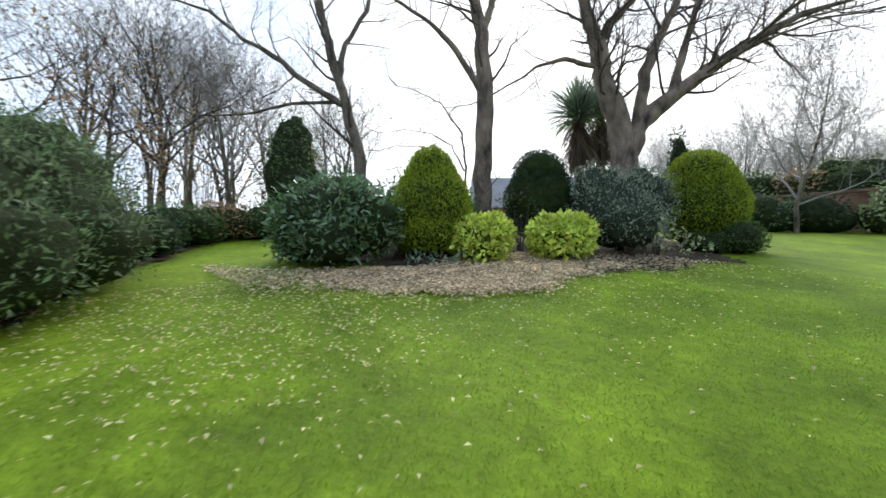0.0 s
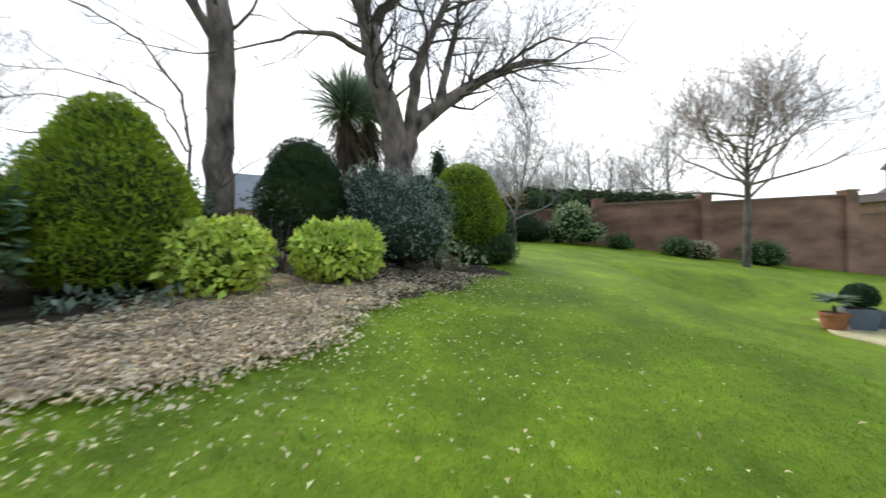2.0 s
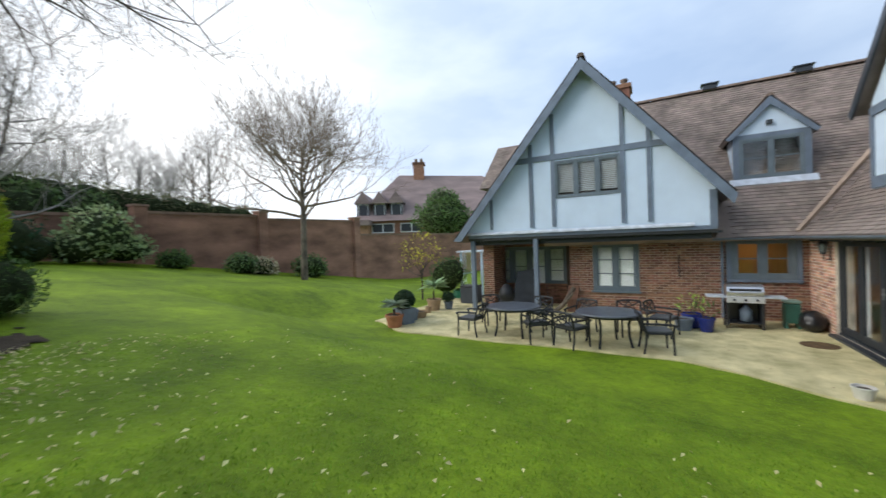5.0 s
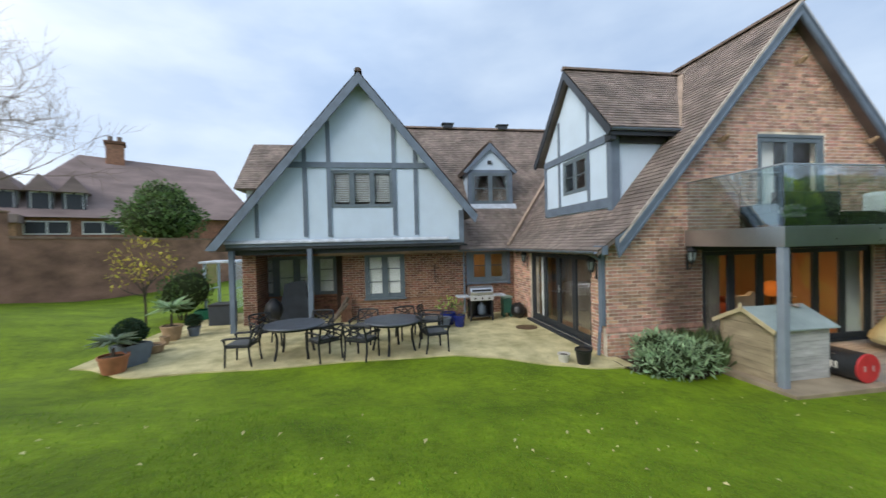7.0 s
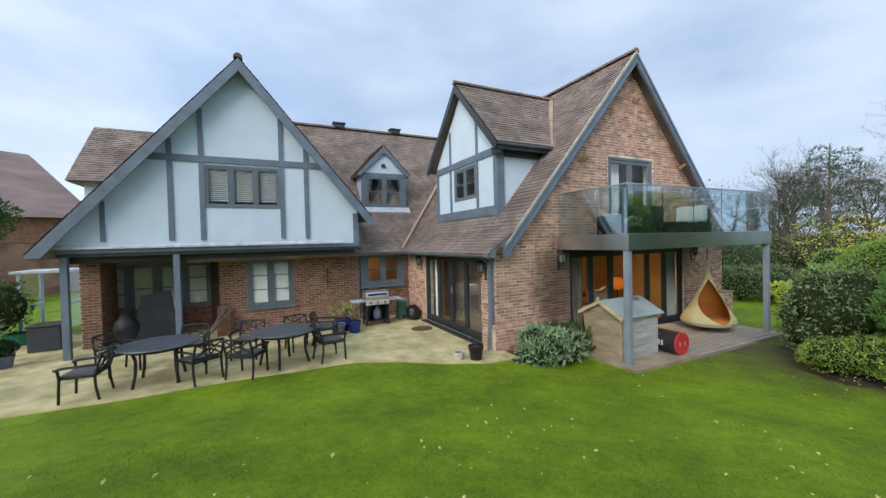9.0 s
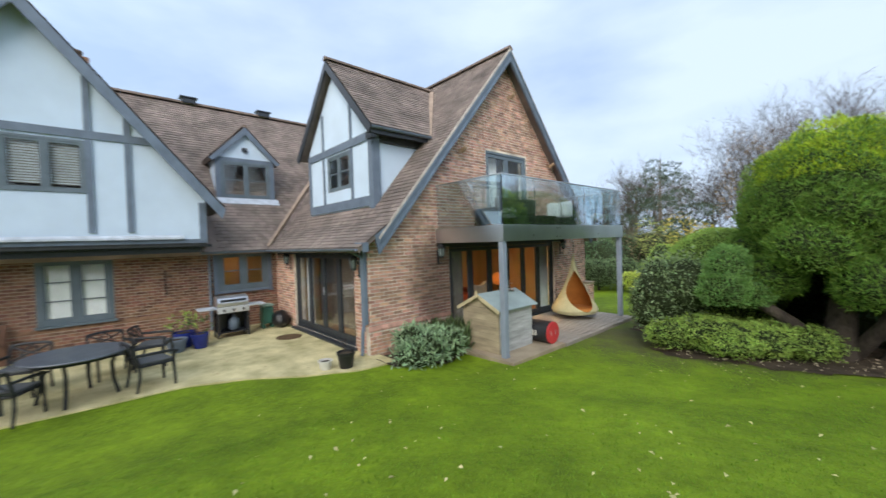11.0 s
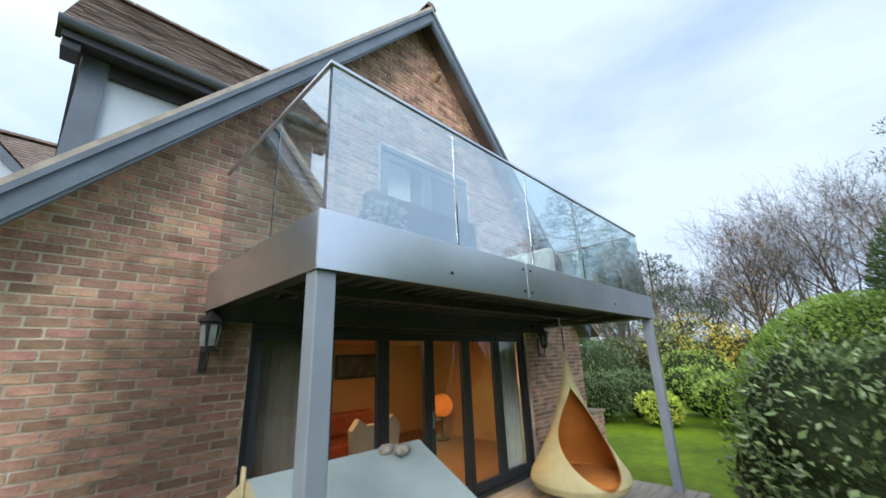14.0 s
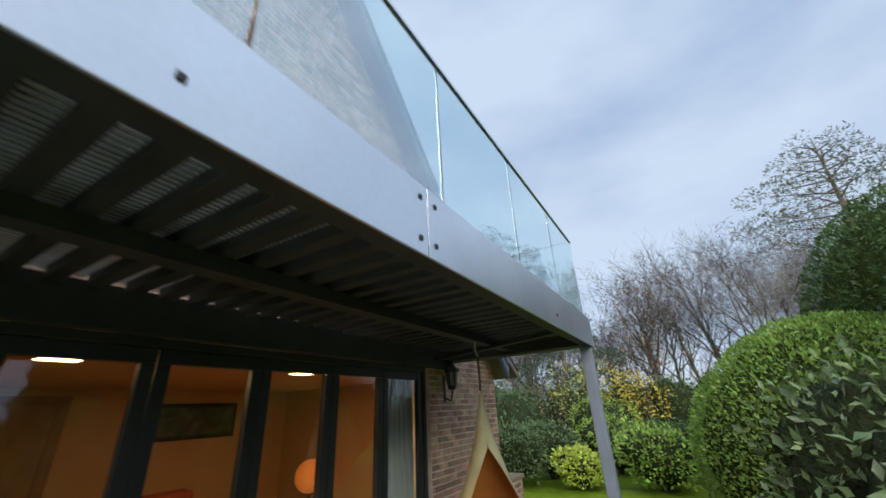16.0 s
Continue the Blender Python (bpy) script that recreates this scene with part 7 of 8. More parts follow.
M_INOX = mat("stainless steel", (0.60, 0.61, 0.63), 0.32, 0.9, var=0.1, scale=3, fine=60, bump=0.03)
M_ENAMEL = mat("black enamel", (0.020, 0.022, 0.028), 0.3, var=0.15, scale=4, fine=60, bump=0.03)
bm = bmesh.new()
prism(bm, [(-0.26, 0.90), (-0.27, 1.02), (-0.20, 1.14), (-0.05, 1.20), (0.14, 1.19), (0.24, 1.08), (0.25, 0.90)], "x", -0.42, 0.42)
bmesh.ops.rotate(bm, verts=bm.verts, cent=(0, 0, 0), matrix=Matrix.Rotation(math.pi, 3, "Z"))
lid = part("lid", bm, M_INOX, bbq, "rounded stainless lid with a dark window band")
part("lid_window", boxes((-0.36, 0.36, 0.235, 0.262, 1.03, 1.10)), M_ENAMEL, lid)
part("lid_handle", pipe([(-0.33, 0.25, 1.0), (-0.33, 0.32, 1.0), (0.33, 0.32, 1.0), (0.33, 0.25, 1.0)], 0.012), M_INOX, lid)
panel = part("control_panel", boxes((-0.43, 0.43, 0.20, 0.30, 0.72, 0.89), bevel=0.01), mat("brushed pale steel", (0.66, 0.67, 0.69), 0.4, 0.35, var=0.08, scale=3, fine=60, bump=0.03), bbq)
for x in (-0.26, 0, 0.26):
    bm = bmesh.new()
    lathe(bm, [(0.035, 0), (0.035, 0.02), (0.026, 0.045), (0.02, 0.05)], (x, 0.30, 0.80), 14, Matrix.Rotation(-math.pi / 2, 3, "X"))
    part("knob", bm, M_ENAMEL, panel)
part("firebox", boxes((-0.42, 0.42, -0.26, 0.198, 0.70, 0.90), bevel=0.01), M_ENAMEL, bbq)
part("side_shelf", boxes((-0.92, -0.44, -0.22, 0.24, 0.84, 0.89), bevel=0.008), M_LEAD, bbq)
part("side_shelf", boxes((0.44, 0.90, -0.22, 0.24, 0.84, 0.89), bevel=0.008), M_LEAD, bbq)
for x in (-0.40, 0.40):
    for y in (-0.22, 0.22):
        part("leg", boxes((x - 0.03, x + 0.03, y - 0.03, y + 0.03, 0.10 if x > 0 else 0.0, 0.70)), M_ENAMEL, bbq)
part("bottom_shelf", boxes((-0.42, 0.42, -0.24, 0.24, 0.14, 0.17)), M_ENAMEL, bbq)
part("gas_bottle", lathe(bmesh.new(), [(0.10, 0.17), (0.15, 0.20), (0.15, 0.48), (0.06, 0.58), (0.05, 0.62)], (-0.05, 0.0, 0), 18), M_GREY, bbq, "grey gas bottle on the bottom shelf", smooth=True)
part("back_panel", boxes((-0.40, 0.40, -0.235, -0.22, 0.17, 0.70)), M_ENAMEL, bbq)
for x in (0.36, -0.385):
    part("side_panel", boxes((x, x + 0.025, -0.20, 0.20, 0.17, 0.70)), M_ENAMEL, bbq)
for y in (-0.2, 0.2):
    bm = bmesh.new()
    lathe(bm, [(0.06, -0.02), (0.095, -0.018), (0.095, 0.018), (0.06, 0.02)], (0.43, y, 0.095), 16, Matrix.Rotation(math.pi / 2, 3, "Y"))
    part("wheel", bm, M_ENAMEL, bbq)

M_TERRA = mat("terracotta", (0.42, 0.17, 0.085), 0.85, var=0.2, scale=6, fine=60, bump=0.2)
M_BROWNPOT = mat("brown clay", (0.40, 0.275, 0.165), 0.8, var=0.2, scale=6, fine=60, bump=0.2)
M_BLUE = mat("cobalt glaze", (0.020, 0.035, 0.22), 0.2, var=0.2, scale=5, fine=40, bump=0.05)
M_SLATEPOT = mat("slate grey planter", (0.16, 0.20, 0.26), 0.6, var=0.15, scale=5, fine=50, bump=0.1)
M_BLACKPOT = mat("black plastic", (0.016, 0.016, 0.017), 0.5, var=0.2, scale=5, fine=50, bump=0.05)
M_WHITEPOT = mat("white glazed pot", (0.68, 0.66, 0.60), 0.4, var=0.1, scale=5, fine=50, bump=0.05)


def pot(label, x, y, r, h, material, square=False, plant=None, turn=0, z=None):
    ob = empty("plant_pot", label, "plant pot", "patio pots", at=(x, y, PZ if z is None else z), turn=turn)
    bm = bmesh.new()
    if square:
        lathe(bm, [(r * 0.95, 0), (r * 1.25, h), (r * 1.12, h), (r * 1.08, h - 0.06), (0.02, h - 0.06)], sides=4)
    else:
        lathe(bm, [(r * 0.68, 0), (r * 0.72, 0.01), (r * 0.92, h * 0.82), (r, h * 0.84), (r, h), (r * 0.90, h), (r * 0.87, h - 0.05), (0.02, h - 0.05)], sides=28)
    part("pot", bm, material, ob)
    bm = bmesh.new()
    lathe(bm, [(r * 0.84, h - 0.05), (r * 0.6, h - 0.025), (0.02, h - 0.02)], sides=16)
    part("soil", bm, M_SOIL, ob)
    if plant:
        plant(ob, h)
    return ob


def ball(size, material, n=1500, seed=5, up=0.3):
    return lambda ob, h: foliage("", ob, [(0, 0, h + size * 0.8, size, size, size * 0.9)], n, 0.05, material, seed, amount=0.06, shell=0.2)


def sprigs(size, material, n=220, seed=5):
    def make(ob, h):
        foliage("", ob, [(0, 0, h + size * 0.6, size, size, size * 0.7)], n, 0.14, material, seed, core=False, shell=0.9, amount=0.3, aspect=0.3)
        stems(ob, (0, 0, h - 0.04), 8, size * 1.1, 0.008, seed, spread=size * 0.8)
    return make


def fronds(size, material, seed=5, stemh=0.5):
    def make(ob, h):
        rr = np.random.default_rng(seed)
        k = 70
        a = rr.uniform(0, 6.28, k)
        e = rr.uniform(-0.2, 0.6, k)
        d = unit(np.c_[np.cos(a), np.sin(a), e])
        nn = unit(np.cross(d, np.c_[-np.sin(a), np.cos(a), np.zeros(k)]))
        raw("leaves", leaf_mesh("leaves", np.tile([0, 0, h + stemh], (k, 1)), nn, d, rr.uniform(0.5, 1, k) * size, 0.18), material, ob, kind="stuff")
        stems(ob, (0, 0, h - 0.04), 3, stemh, 0.03, seed, spread=0.05)
    return make


pot("terracotta pot with a sprawling grey plant at the patio corner", 6.62, 11.45, 0.27, 0.36, M_TERRA, plant=fronds(0.5, L_GREY, 3, 0.25))
pot("square slate-grey planter with a clipped box ball", 7.15, 11.45, 0.30, 0.46, M_SLATEPOT, True, ball(0.30, L_YEW, 2200, 7), 20)
pot("plain square slate-grey planter", 7.62, 11.55, 0.22, 0.34, M_SLATEPOT, True, None, 10)
pot("wide low brown clay bowl", 8.10, 11.5, 0.24, 0.20, M_BROWNPOT)
pot("small round brown clay pot", 8.85, 11.65, 0.12, 0.22, M_BROWNPOT)
pot("clay pot with a young palm-like plant", 9.40, 11.75, 0.27, 0.40, M_BROWNPOT, plant=fronds(0.65, L_SAGE, 9, 0.45))
pot("small grey planter with a box ball", 9.75, 11.35, 0.17, 0.26, M_SLATEPOT, False, ball(0.20, L_YEW, 900, 11))
pot("round cobalt blue glazed pot", 8.85, 3.78, 0.19, 0.34, M_BLUE, plant=sprigs(0.25, L_MID, 120, 13))
pot("cobalt blue glazed pot with sprawling grass", 9.25, 4.05, 0.24, 0.36, M_BLUE, plant=sprigs(0.34, L_HEBE, 260, 15))
pot("low grey-blue glazed pot", 8.85, 4.25, 0.22, 0.30, M_SLATEPOT)
pot("small round white glazed pot", 5.12, 2.40, 0.13, 0.17, M_WHITEPOT)
pot("black plastic tub with bare stems", 4.92, 2.08, 0.17, 0.30, M_BLACKPOT, plant=lambda ob, h: stems(ob, (0, 0, h - 0.05), 6, 0.4, 0.006, 4, spread=0.2))
cover = empty("manhole_cover", "round rusty drain cover set in the patio", "drain cover", at=(8.22, 1.95, PZ))
bm = bmesh.new()
lathe(bm, [(0.31, 0.0), (0.31, 0.008), (0.27, 0.010), (0.02, 0.011)], sides=32)
part("cover", bm, mat("rusty iron", (0.16, 0.10, 0.05), 0.8, 0.3, var=0.3, scale=8, fine=60, bump=0.3), cover)
hose = empty("hose_box", "green plastic hose reel box by the doors", "hose box", at=(9.95, 1.95, PZ))
M_TEAL = mat("green plastic", (0.045, 0.16, 0.12), 0.5, var=0.12, scale=5, fine=50, bump=0.05)
part("body", boxes((-0.16, 0.16, -0.15, 0.15, 0.12, 0.60), bevel=0.04), M_TEAL, hose)
part("lid", boxes((-0.17, 0.17, -0.16, 0.16, 0.605, 0.68), bevel=0.03), mat("pale green lid", (0.24, 0.36, 0.31), 0.5, var=0.1), hose)
for y in (-0.12, 0.12):
    part("foot", boxes((-0.14, 0.14, y - 0.03, y + 0.03, 0.0, 0.12)), M_TEAL, hose)
sack = empty("compost_sack", "slumped black plastic sack by the wall", "sack", at=(9.65, 1.66, PZ))
bm = bmesh.new()
bmesh.ops.create_icosphere(bm, subdivisions=3, radius=1.0)
for v in bm.verts:
    f = 1 + 0.22 * noise.noise(v.co * 2.2)
    v.co = Vector((v.co.x * 0.26 * f, v.co.y * 0.24 * f, max(0.0, 0.22 + v.co.z * 0.26 * f)))
part("sack", bm, mat("black sack", (0.014, 0.014, 0.015), 0.35, var=0.2, scale=6, fine=30, bump=0.5), sack, smooth=True)
bin_ob = empty("storage_box", "dark grey square storage bin beside the verandah", "bin", at=(11.4, 11.2, PZ))
part("body", boxes((-0.34, 0.34, -0.32, 0.32, 0, 0.62), bevel=0.02), mat("charcoal plastic", (0.040, 0.048, 0.060), 0.6, var=0.15, scale=4, fine=40, bump=0.1), bin_ob)
part("lid", boxes((-0.36, 0.36, -0.34, 0.34, 0.622, 0.68), bevel=0.02), M_BLACKPOT, bin_ob)
heap = empty("hose_heap", "heap of green hose and covers beside the bin", "hose", at=(12.6, 12.3, 0.2))
vs, fs = [], []
for k in range(6):
    tube(vs, fs, [Vector((math.cos(t) * (0.42 - 0.02 * k), math.sin(t) * (0.36 - 0.02 * k), 0.05 + 0.05 * k)) for t in np.linspace(0, 6.28, 20)], [0.03] * 20, 6)
raw("hose_coil", mesh_from("hose_coil", vs, fs), mat("green hose", (0.02, 0.20, 0.10), 0.5, var=0.1), heap)
gh = empty("greenhouse", "narrow white-framed lean-to greenhouse behind the corner", "greenhouse", at=(13.6, 11.9, 0.2))
for x in (-0.6, 0.6):
    for y in (-0.5, 0.5):
        part("frame_post", boxes((x - 0.04, x + 0.04, y - 0.04, y + 0.04, 0, 1.95)), M_RENDER, gh)
part("roof_panel", boxes((-0.75, 0.75, -0.65, 0.65, 1.95, 2.03), bevel=0.01), M_LEAD, gh)
for y in (-0.5, 0.5):
    pane = part("pane", boxes((-0.56, 0.56, y - 0.005, y + 0.005, 0.1, 1.93)), M_GLASS, gh)
    part("bar", boxes((-0.56, 0.56, y - 0.02, y + 0.02, 0.95, 1.0)), M_RENDER, gh)
# verandah clutter
fp = empty("chiminea", "dark covered round garden stove on the verandah", "stove", at=(10.35, 9.35, PZ))
bm = bmesh.new()
lathe(bm, [(0.16, 0.0), (0.17, 0.2), (0.26, 0.42), (0.28, 0.55), (0.22, 0.72), (0.10, 0.86), (0.02, 0.9)], sides=22)
part("cover", bm, M_IRON, fp, smooth=True)
lean = empty("folded_parasol", "dark folded cover leaning by the verandah doors", "parasol", at=(11.2, 8.9, PZ))
bm = bmesh.new()
prism(bm, [(-0.55, 0), (0.55, 0), (0.30, 1.25), (-0.35, 1.35)], "x", -0.06, 0.06)
part("cover", bm, mat("dark cover cloth", (0.045, 0.055, 0.070), 0.8, var=0.2, scale=3, fine=30, bump=0.3), lean)
logs = empty("driftwood", "weathered driftwood log leaning on the brick corner", "log", at=(10.2, 7.3, PZ))
part("log", pipe([(0, 0.35, 0.05), (0.05, 0.1, 0.30), (0.12, -0.1, 0.62), (0.2, -0.2, 0.8)], 0.07), M_BARK, logs)
part("branch", pipe([(0.05, 0.1, 0.30), (-0.1, -0.1, 0.5), (-0.12, -0.22, 0.66)], 0.04), M_BARK, logs)
obel = empty("garden_ornament", "dark iron ornament on the brick wall", "ornament", at=(MX - 0.03, 4.2, 1.35))
part("rod", pipe([(-0.02, 0, 0), (-0.03, 0.02, 0.3), (-0.02, 0, 0.85)], 0.012), M_IRON, obel)
part("figure", boxes((-0.05, -0.01, -0.04, 0.05, 0.66, 0.8), bevel=0.01), M_BROWNPOT, obel)
# small yellow-leaved tree among the pots
yt = empty("acer", "small tree holding a few yellow autumn leaves", "tree", at=(11.4, 13.5, ground(11.4, 13.5)))
tv, tf = [], []
rr = random.Random(9)
tube(tv, tf, [Vector((0, 0, -0.05)), Vector((0.03, 0, 0.7)), Vector((-0.02, 0.03, 1.3))], [0.04, 0.035, 0.028], 7)
for k in range(7):
    a = k * 0.9
    twig_tree(tv, tf, Vector((0, 0, 0.9 + 0.06 * k)), Vector((math.cos(a), math.sin(a), 0.7)).normalized(), 1.3, 0.02, 0, rr, 0, (4, 3))
raw("trunk", mesh_from("trunk", tv, tf), M_TWIG, yt)
foliage("", yt, [(0, 0, 2.3, 0.9, 0.9, 0.6), (0.4, 0, 1.9, 0.7, 0.7, 0.6), (-0.5, 0.2, 1.7, 0.5, 0.5, 0.5)], 1700, 0.11, L_GOLD, 605, core=False, shell=0.9, amount=0.35)
shrub("rose_bush", "leafy bush with a few white flowers by the patio", 12.6, 13.0, [(0, 0, 0.9, 0.7, 0.7, 0.8), (0.6, 0.4, 0.7, 0.6, 0.6, 0.6), (-0.3, -0.5, 1.1, 0.6, 0.6, 0.7)], 2600, 0.1, L_MID, "", 607, shell=0.7)

prng = np.random.default_rng(31)
pp = np.array([(prng.uniform(4.9, 10), prng.uniform(1.5, 9.5), PZ + 0.006) for _ in range(170)])
pp = pp[[x > patio_edge(y) + 0.1 for x, y, _ in pp]]
pa = prng.uniform(0, 6.28, len(pp))
pd, pn = np.c_[np.cos(pa), np.sin(pa), np.zeros(len(pp)) + 0.05], np.tile([0.0, 0.0, 1.0], (len(pp), 1))
tagged(raw("patio_leaves", leaf_mesh("patio_leaves", pp, pn, pd, prng.uniform(0.025, 0.06, len(pp)), 0.7, 0.1), L_BROWN, None, "few dark dry leaves blown over the patio", kind="stuff"), category="leaves")

# ---- under and on the balcony ----
M_SHED = mat("weathered pine boards", (0.42, 0.345, 0.23), 0.8, var=0.22, scale=2.5, fine=34, bump=0.3, stretch=(1, 1, 6), island=0.12)
M_SHEDGREY = mat("silvered pine boards", (0.50, 0.51, 0.50), 0.8, var=0.22, scale=2.5, fine=34, bump=0.3, stretch=(1, 1, 6), island=0.12)
M_PINE = mat("fresh pine trim", (0.55, 0.47, 0.29), 0.8, var=0.15, scale=3, fine=40, bump=0.2, stretch=(1, 1, 4))
M_FELT = mat("green-grey roofing felt", (0.33, 0.41, 0.41), 0.9, var=0.12, scale=3, fine=120, bump=0.3)
SX0, SX1, SY0, SY1, SE, SA = 3.47, 4.46, -1.84, -0.66, 1.07, 1.34
shed = empty("storage_shed", "small weathered wooden storage shed with a felt roof", "shed", at=(0, 0, 0))
for i in range(7):
    z0 = DECK_Z + i * 0.135
    part("board", boxes((SX0 - 0.012, SX0 + 0.006, SY0, SY1, z0, z0 + 0.131), bevel=0.004), M_SHEDGREY, shed)
    part("board", boxes((SX1 - 0.006, SX1 + 0.012, SY0, SY1, z0, z0 + 0.131), bevel=0.004), M_SHED, shed)
    part("board", boxes((SX0 + 0.03, SX1 - 0.03, SY1 - 0.006, SY1 + 0.012, z0, z0 + 0.131), bevel=0.004), M_SHED, shed)
    part("board", boxes((SX0 + 0.03, SX1 - 0.03, SY0 - 0.012, SY0 + 0.006, z0, z0 + 0.131), bevel=0.004), M_SHED, shed)
part("inner_lining", boxes((SX0 + 0.008, SX1 - 0.008, SY0 + 0.008, SY1 - 0.008, DECK_Z + 0.01, SE)), M_DARKWOOD, shed)
for y in (SY1, SY0 - 0.006):
    bm = bmesh.new()
    prism(bm, [(SX0, SE), (SX1, SE), ((SX0 + SX1) / 2, SA - 0.04)], "y", y - 0.004, y + 0.010)
    part("gable_board", bm, M_SHED, shed)
for x in (SX0 - 0.016, SX1 - 0.026):
    part("corner_batten", boxes((x, x + 0.042, SY1 - 0.02, SY1 + 0.02, DECK_Z, SE)), M_SHED, shed)
mid = (SX0 + SX1) / 2
for sg in (-1, 1):
    bm = bmesh.new()
    prism(bm, [(mid, SA), (mid + sg * 0.61, SE - 0.045), (mid + sg * 0.61, SE - 0.02), (mid, SA + 0.028)], "y", SY0 - 0.09, SY1 + 0.09)
    part("roof_panel", bm, M_FELT, shed)
    bm = bmesh.new()
    prism(bm, [(mid, SA + 0.03), (mid + sg * 0.62, SE - 0.02), (mid + sg * 0.60, SE - 0.09), (mid, SA - 0.05)], "y", SY1 + 0.092, SY1 + 0.112)
    part("barge_board", bm, M_PINE, shed)
part("finial", boxes((mid - 0.03, mid + 0.03, SY1 + 0.113, SY1 + 0.13, SA - 0.06, SA + 0.10), bevel=0.01), M_PINE, shed)
tool = empty("garden_gloves", "pair of crumpled garden gloves on the shed roof", "gloves", at=(3.90, -1.62, 1.365), turn=35)
for dx in (-0.06, 0.07):
    bm = bmesh.new()
    bmesh.ops.create_icosphere(bm, subdivisions=2, radius=1.0)
    for v in bm.verts:
        f = 1 + 0.35 * noise.noise(v.co * 2.5 + Vector((dx * 30, 0, 0)))
        v.co = Vector((dx + v.co.x * 0.06 * f, v.co.y * 0.12 * f, v.co.z * 0.035 * f - abs(dx) * 0.2))
    part("glove", bm, mat("worn pale leather", (0.46, 0.40, 0.36), 0.9, var=0.4, scale=14, fine=60, bump=0.3), tool, smooth=True)
bag = empty("cylinder_cushion", "black cylindrical foam bag with a red end", "bag", at=(3.35, -2.12, DECK_Z + 0.25))
tilt = Matrix.Rotation(math.pi / 2, 3, "Y")
bm = bmesh.new()
lathe(bm, [(0.22, -0.24), (0.25, -0.22), (0.25, 0.70), (0.22, 0.72)], sides=36, tilt=tilt)
part("body", bm, mat("black vinyl", (0.022, 0.025, 0.030), 0.45, var=0.2, scale=6, fine=60, bump=0.1), bag, smooth=False)
bm = bmesh.new()
lathe(bm, [(0.245, -0.262), (0.25, -0.255), (0.25, -0.235), (0.2, -0.232)], sides=36, tilt=tilt)
part("end_cap", bm, mat("red vinyl", (0.62, 0.045, 0.05), 0.45, var=0.12, scale=5, fine=60, bump=0.08), bag, "bright red round end")
for y in (-0.09, 0.09):
    part("grip", boxes((-0.272, -0.263, y - 0.015, y + 0.015, -0.05, 0.05), bevel=0.003), mat("pale webbing", (0.6, 0.4, 0.4), 0.8), bag)
for i in range(3):
    part("print_bar", boxes((0.02 + i * 0.07, 0.06 + i * 0.07, 0.2475, 0.2515, -0.06, 0.06)), M_WHITEPOT, bag, "white printed bar")
    part("print_bar", boxes((0.10, 0.13, 0.18 - 0.01, 0.19, 0.168, 0.175)), M_WHITEPOT, bag, "white printed bar")
# hanging nest chair
M_CANVAS = mat("olive cream canvas", (0.56, 0.52, 0.30), 0.9, var=0.12, scale=4, fine=120, bump=0.3)
M_ORANGE = mat("orange canvas", (0.50, 0.19, 0.035), 0.9, var=0.12, scale=4, fine=120, bump=0.3)
pod = empty("hanging_chair", "olive canvas cone-shaped hanging chair with an orange lining", "hanging chair", at=(4.15, -5.03, 0.05))
prof = [(0.012, 1.98), (0.035, 1.85), (0.10, 1.55), (0.22, 1.20), (0.38, 0.85), (0.54, 0.58), (0.64, 0.43), (0.665, 0.34), (0.62, 0.25), (0.45, 0.20), (0.02, 0.18)]


def pod_shell(scale, inner):
    """A turned cone with a leaning egg-shaped opening."""
    bm = bmesh.new()
    n = 48
    fine = []
    for (r0, z0), (r1, z1) in zip(prof, prof[1:]):
        for k in range(6):
            fine.append((r0 + (r1 - r0) * k / 6, z0 + (z1 - z0) * k / 6))
    fine.append(prof[-1])
    rings = []
    for r, z in fine:
        u = (z - 0.33) / 1.17
        half = math.asin(min(0.95, 0.34 * math.sin(math.pi * u ** 0.62) / max(r, 0.05))) if 0 < u < 1 else 0.0
        face = math.radians(150 - 22 * max(0.0, min(1.0, u)))
        lift = 0.012 if inner and z < 0.4 else 0.0
        rings.append([bm.verts.new((r * scale * math.cos(face + half + (2 * math.pi - 2 * half) * k / n), r * scale * math.sin(face + half + (2 * math.pi - 2 * half) * k / n), z + lift)) for k in range(n + 1)])
    for a, b in zip(rings, rings[1:]):
        for k in range(n):
            bm.faces.new((a[k], a[k + 1], b[k + 1], b[k]))
    bmesh.ops.remove_doubles(bm, verts=bm.verts, dist=0.0008)
    return bm


part("shell", pod_shell(1.0, False), M_CANVAS, pod, smooth=True)
part("lining", pod_shell(0.965, True), M_ORANGE, pod, "orange lining", smooth=True)
bm = bmesh.new()
lathe(bm, [(0.02, 0.26), (0.5, 0.27), (0.57, 0.33), (0.5, 0.38), (0.02, 0.36)], sides=32)
part("seat_cushion", bm, M_ORANGE, pod, smooth=True)
part("rope", pipe([(0, 0, 2.0), (0, 0, 2.35)], 0.012), M_BARK, pod)
part("hook", pipe([(0, 0, 2.34), (0.03, 0, 2.42), (0, 0, 2.62)], 0.012), M_STEEL, pod)


M_LANTERN = mat("cloudy lantern glass", (0.20, 0.24, 0.25), 0.12, var=0.2, scale=9, fine=60, bump=0.02)


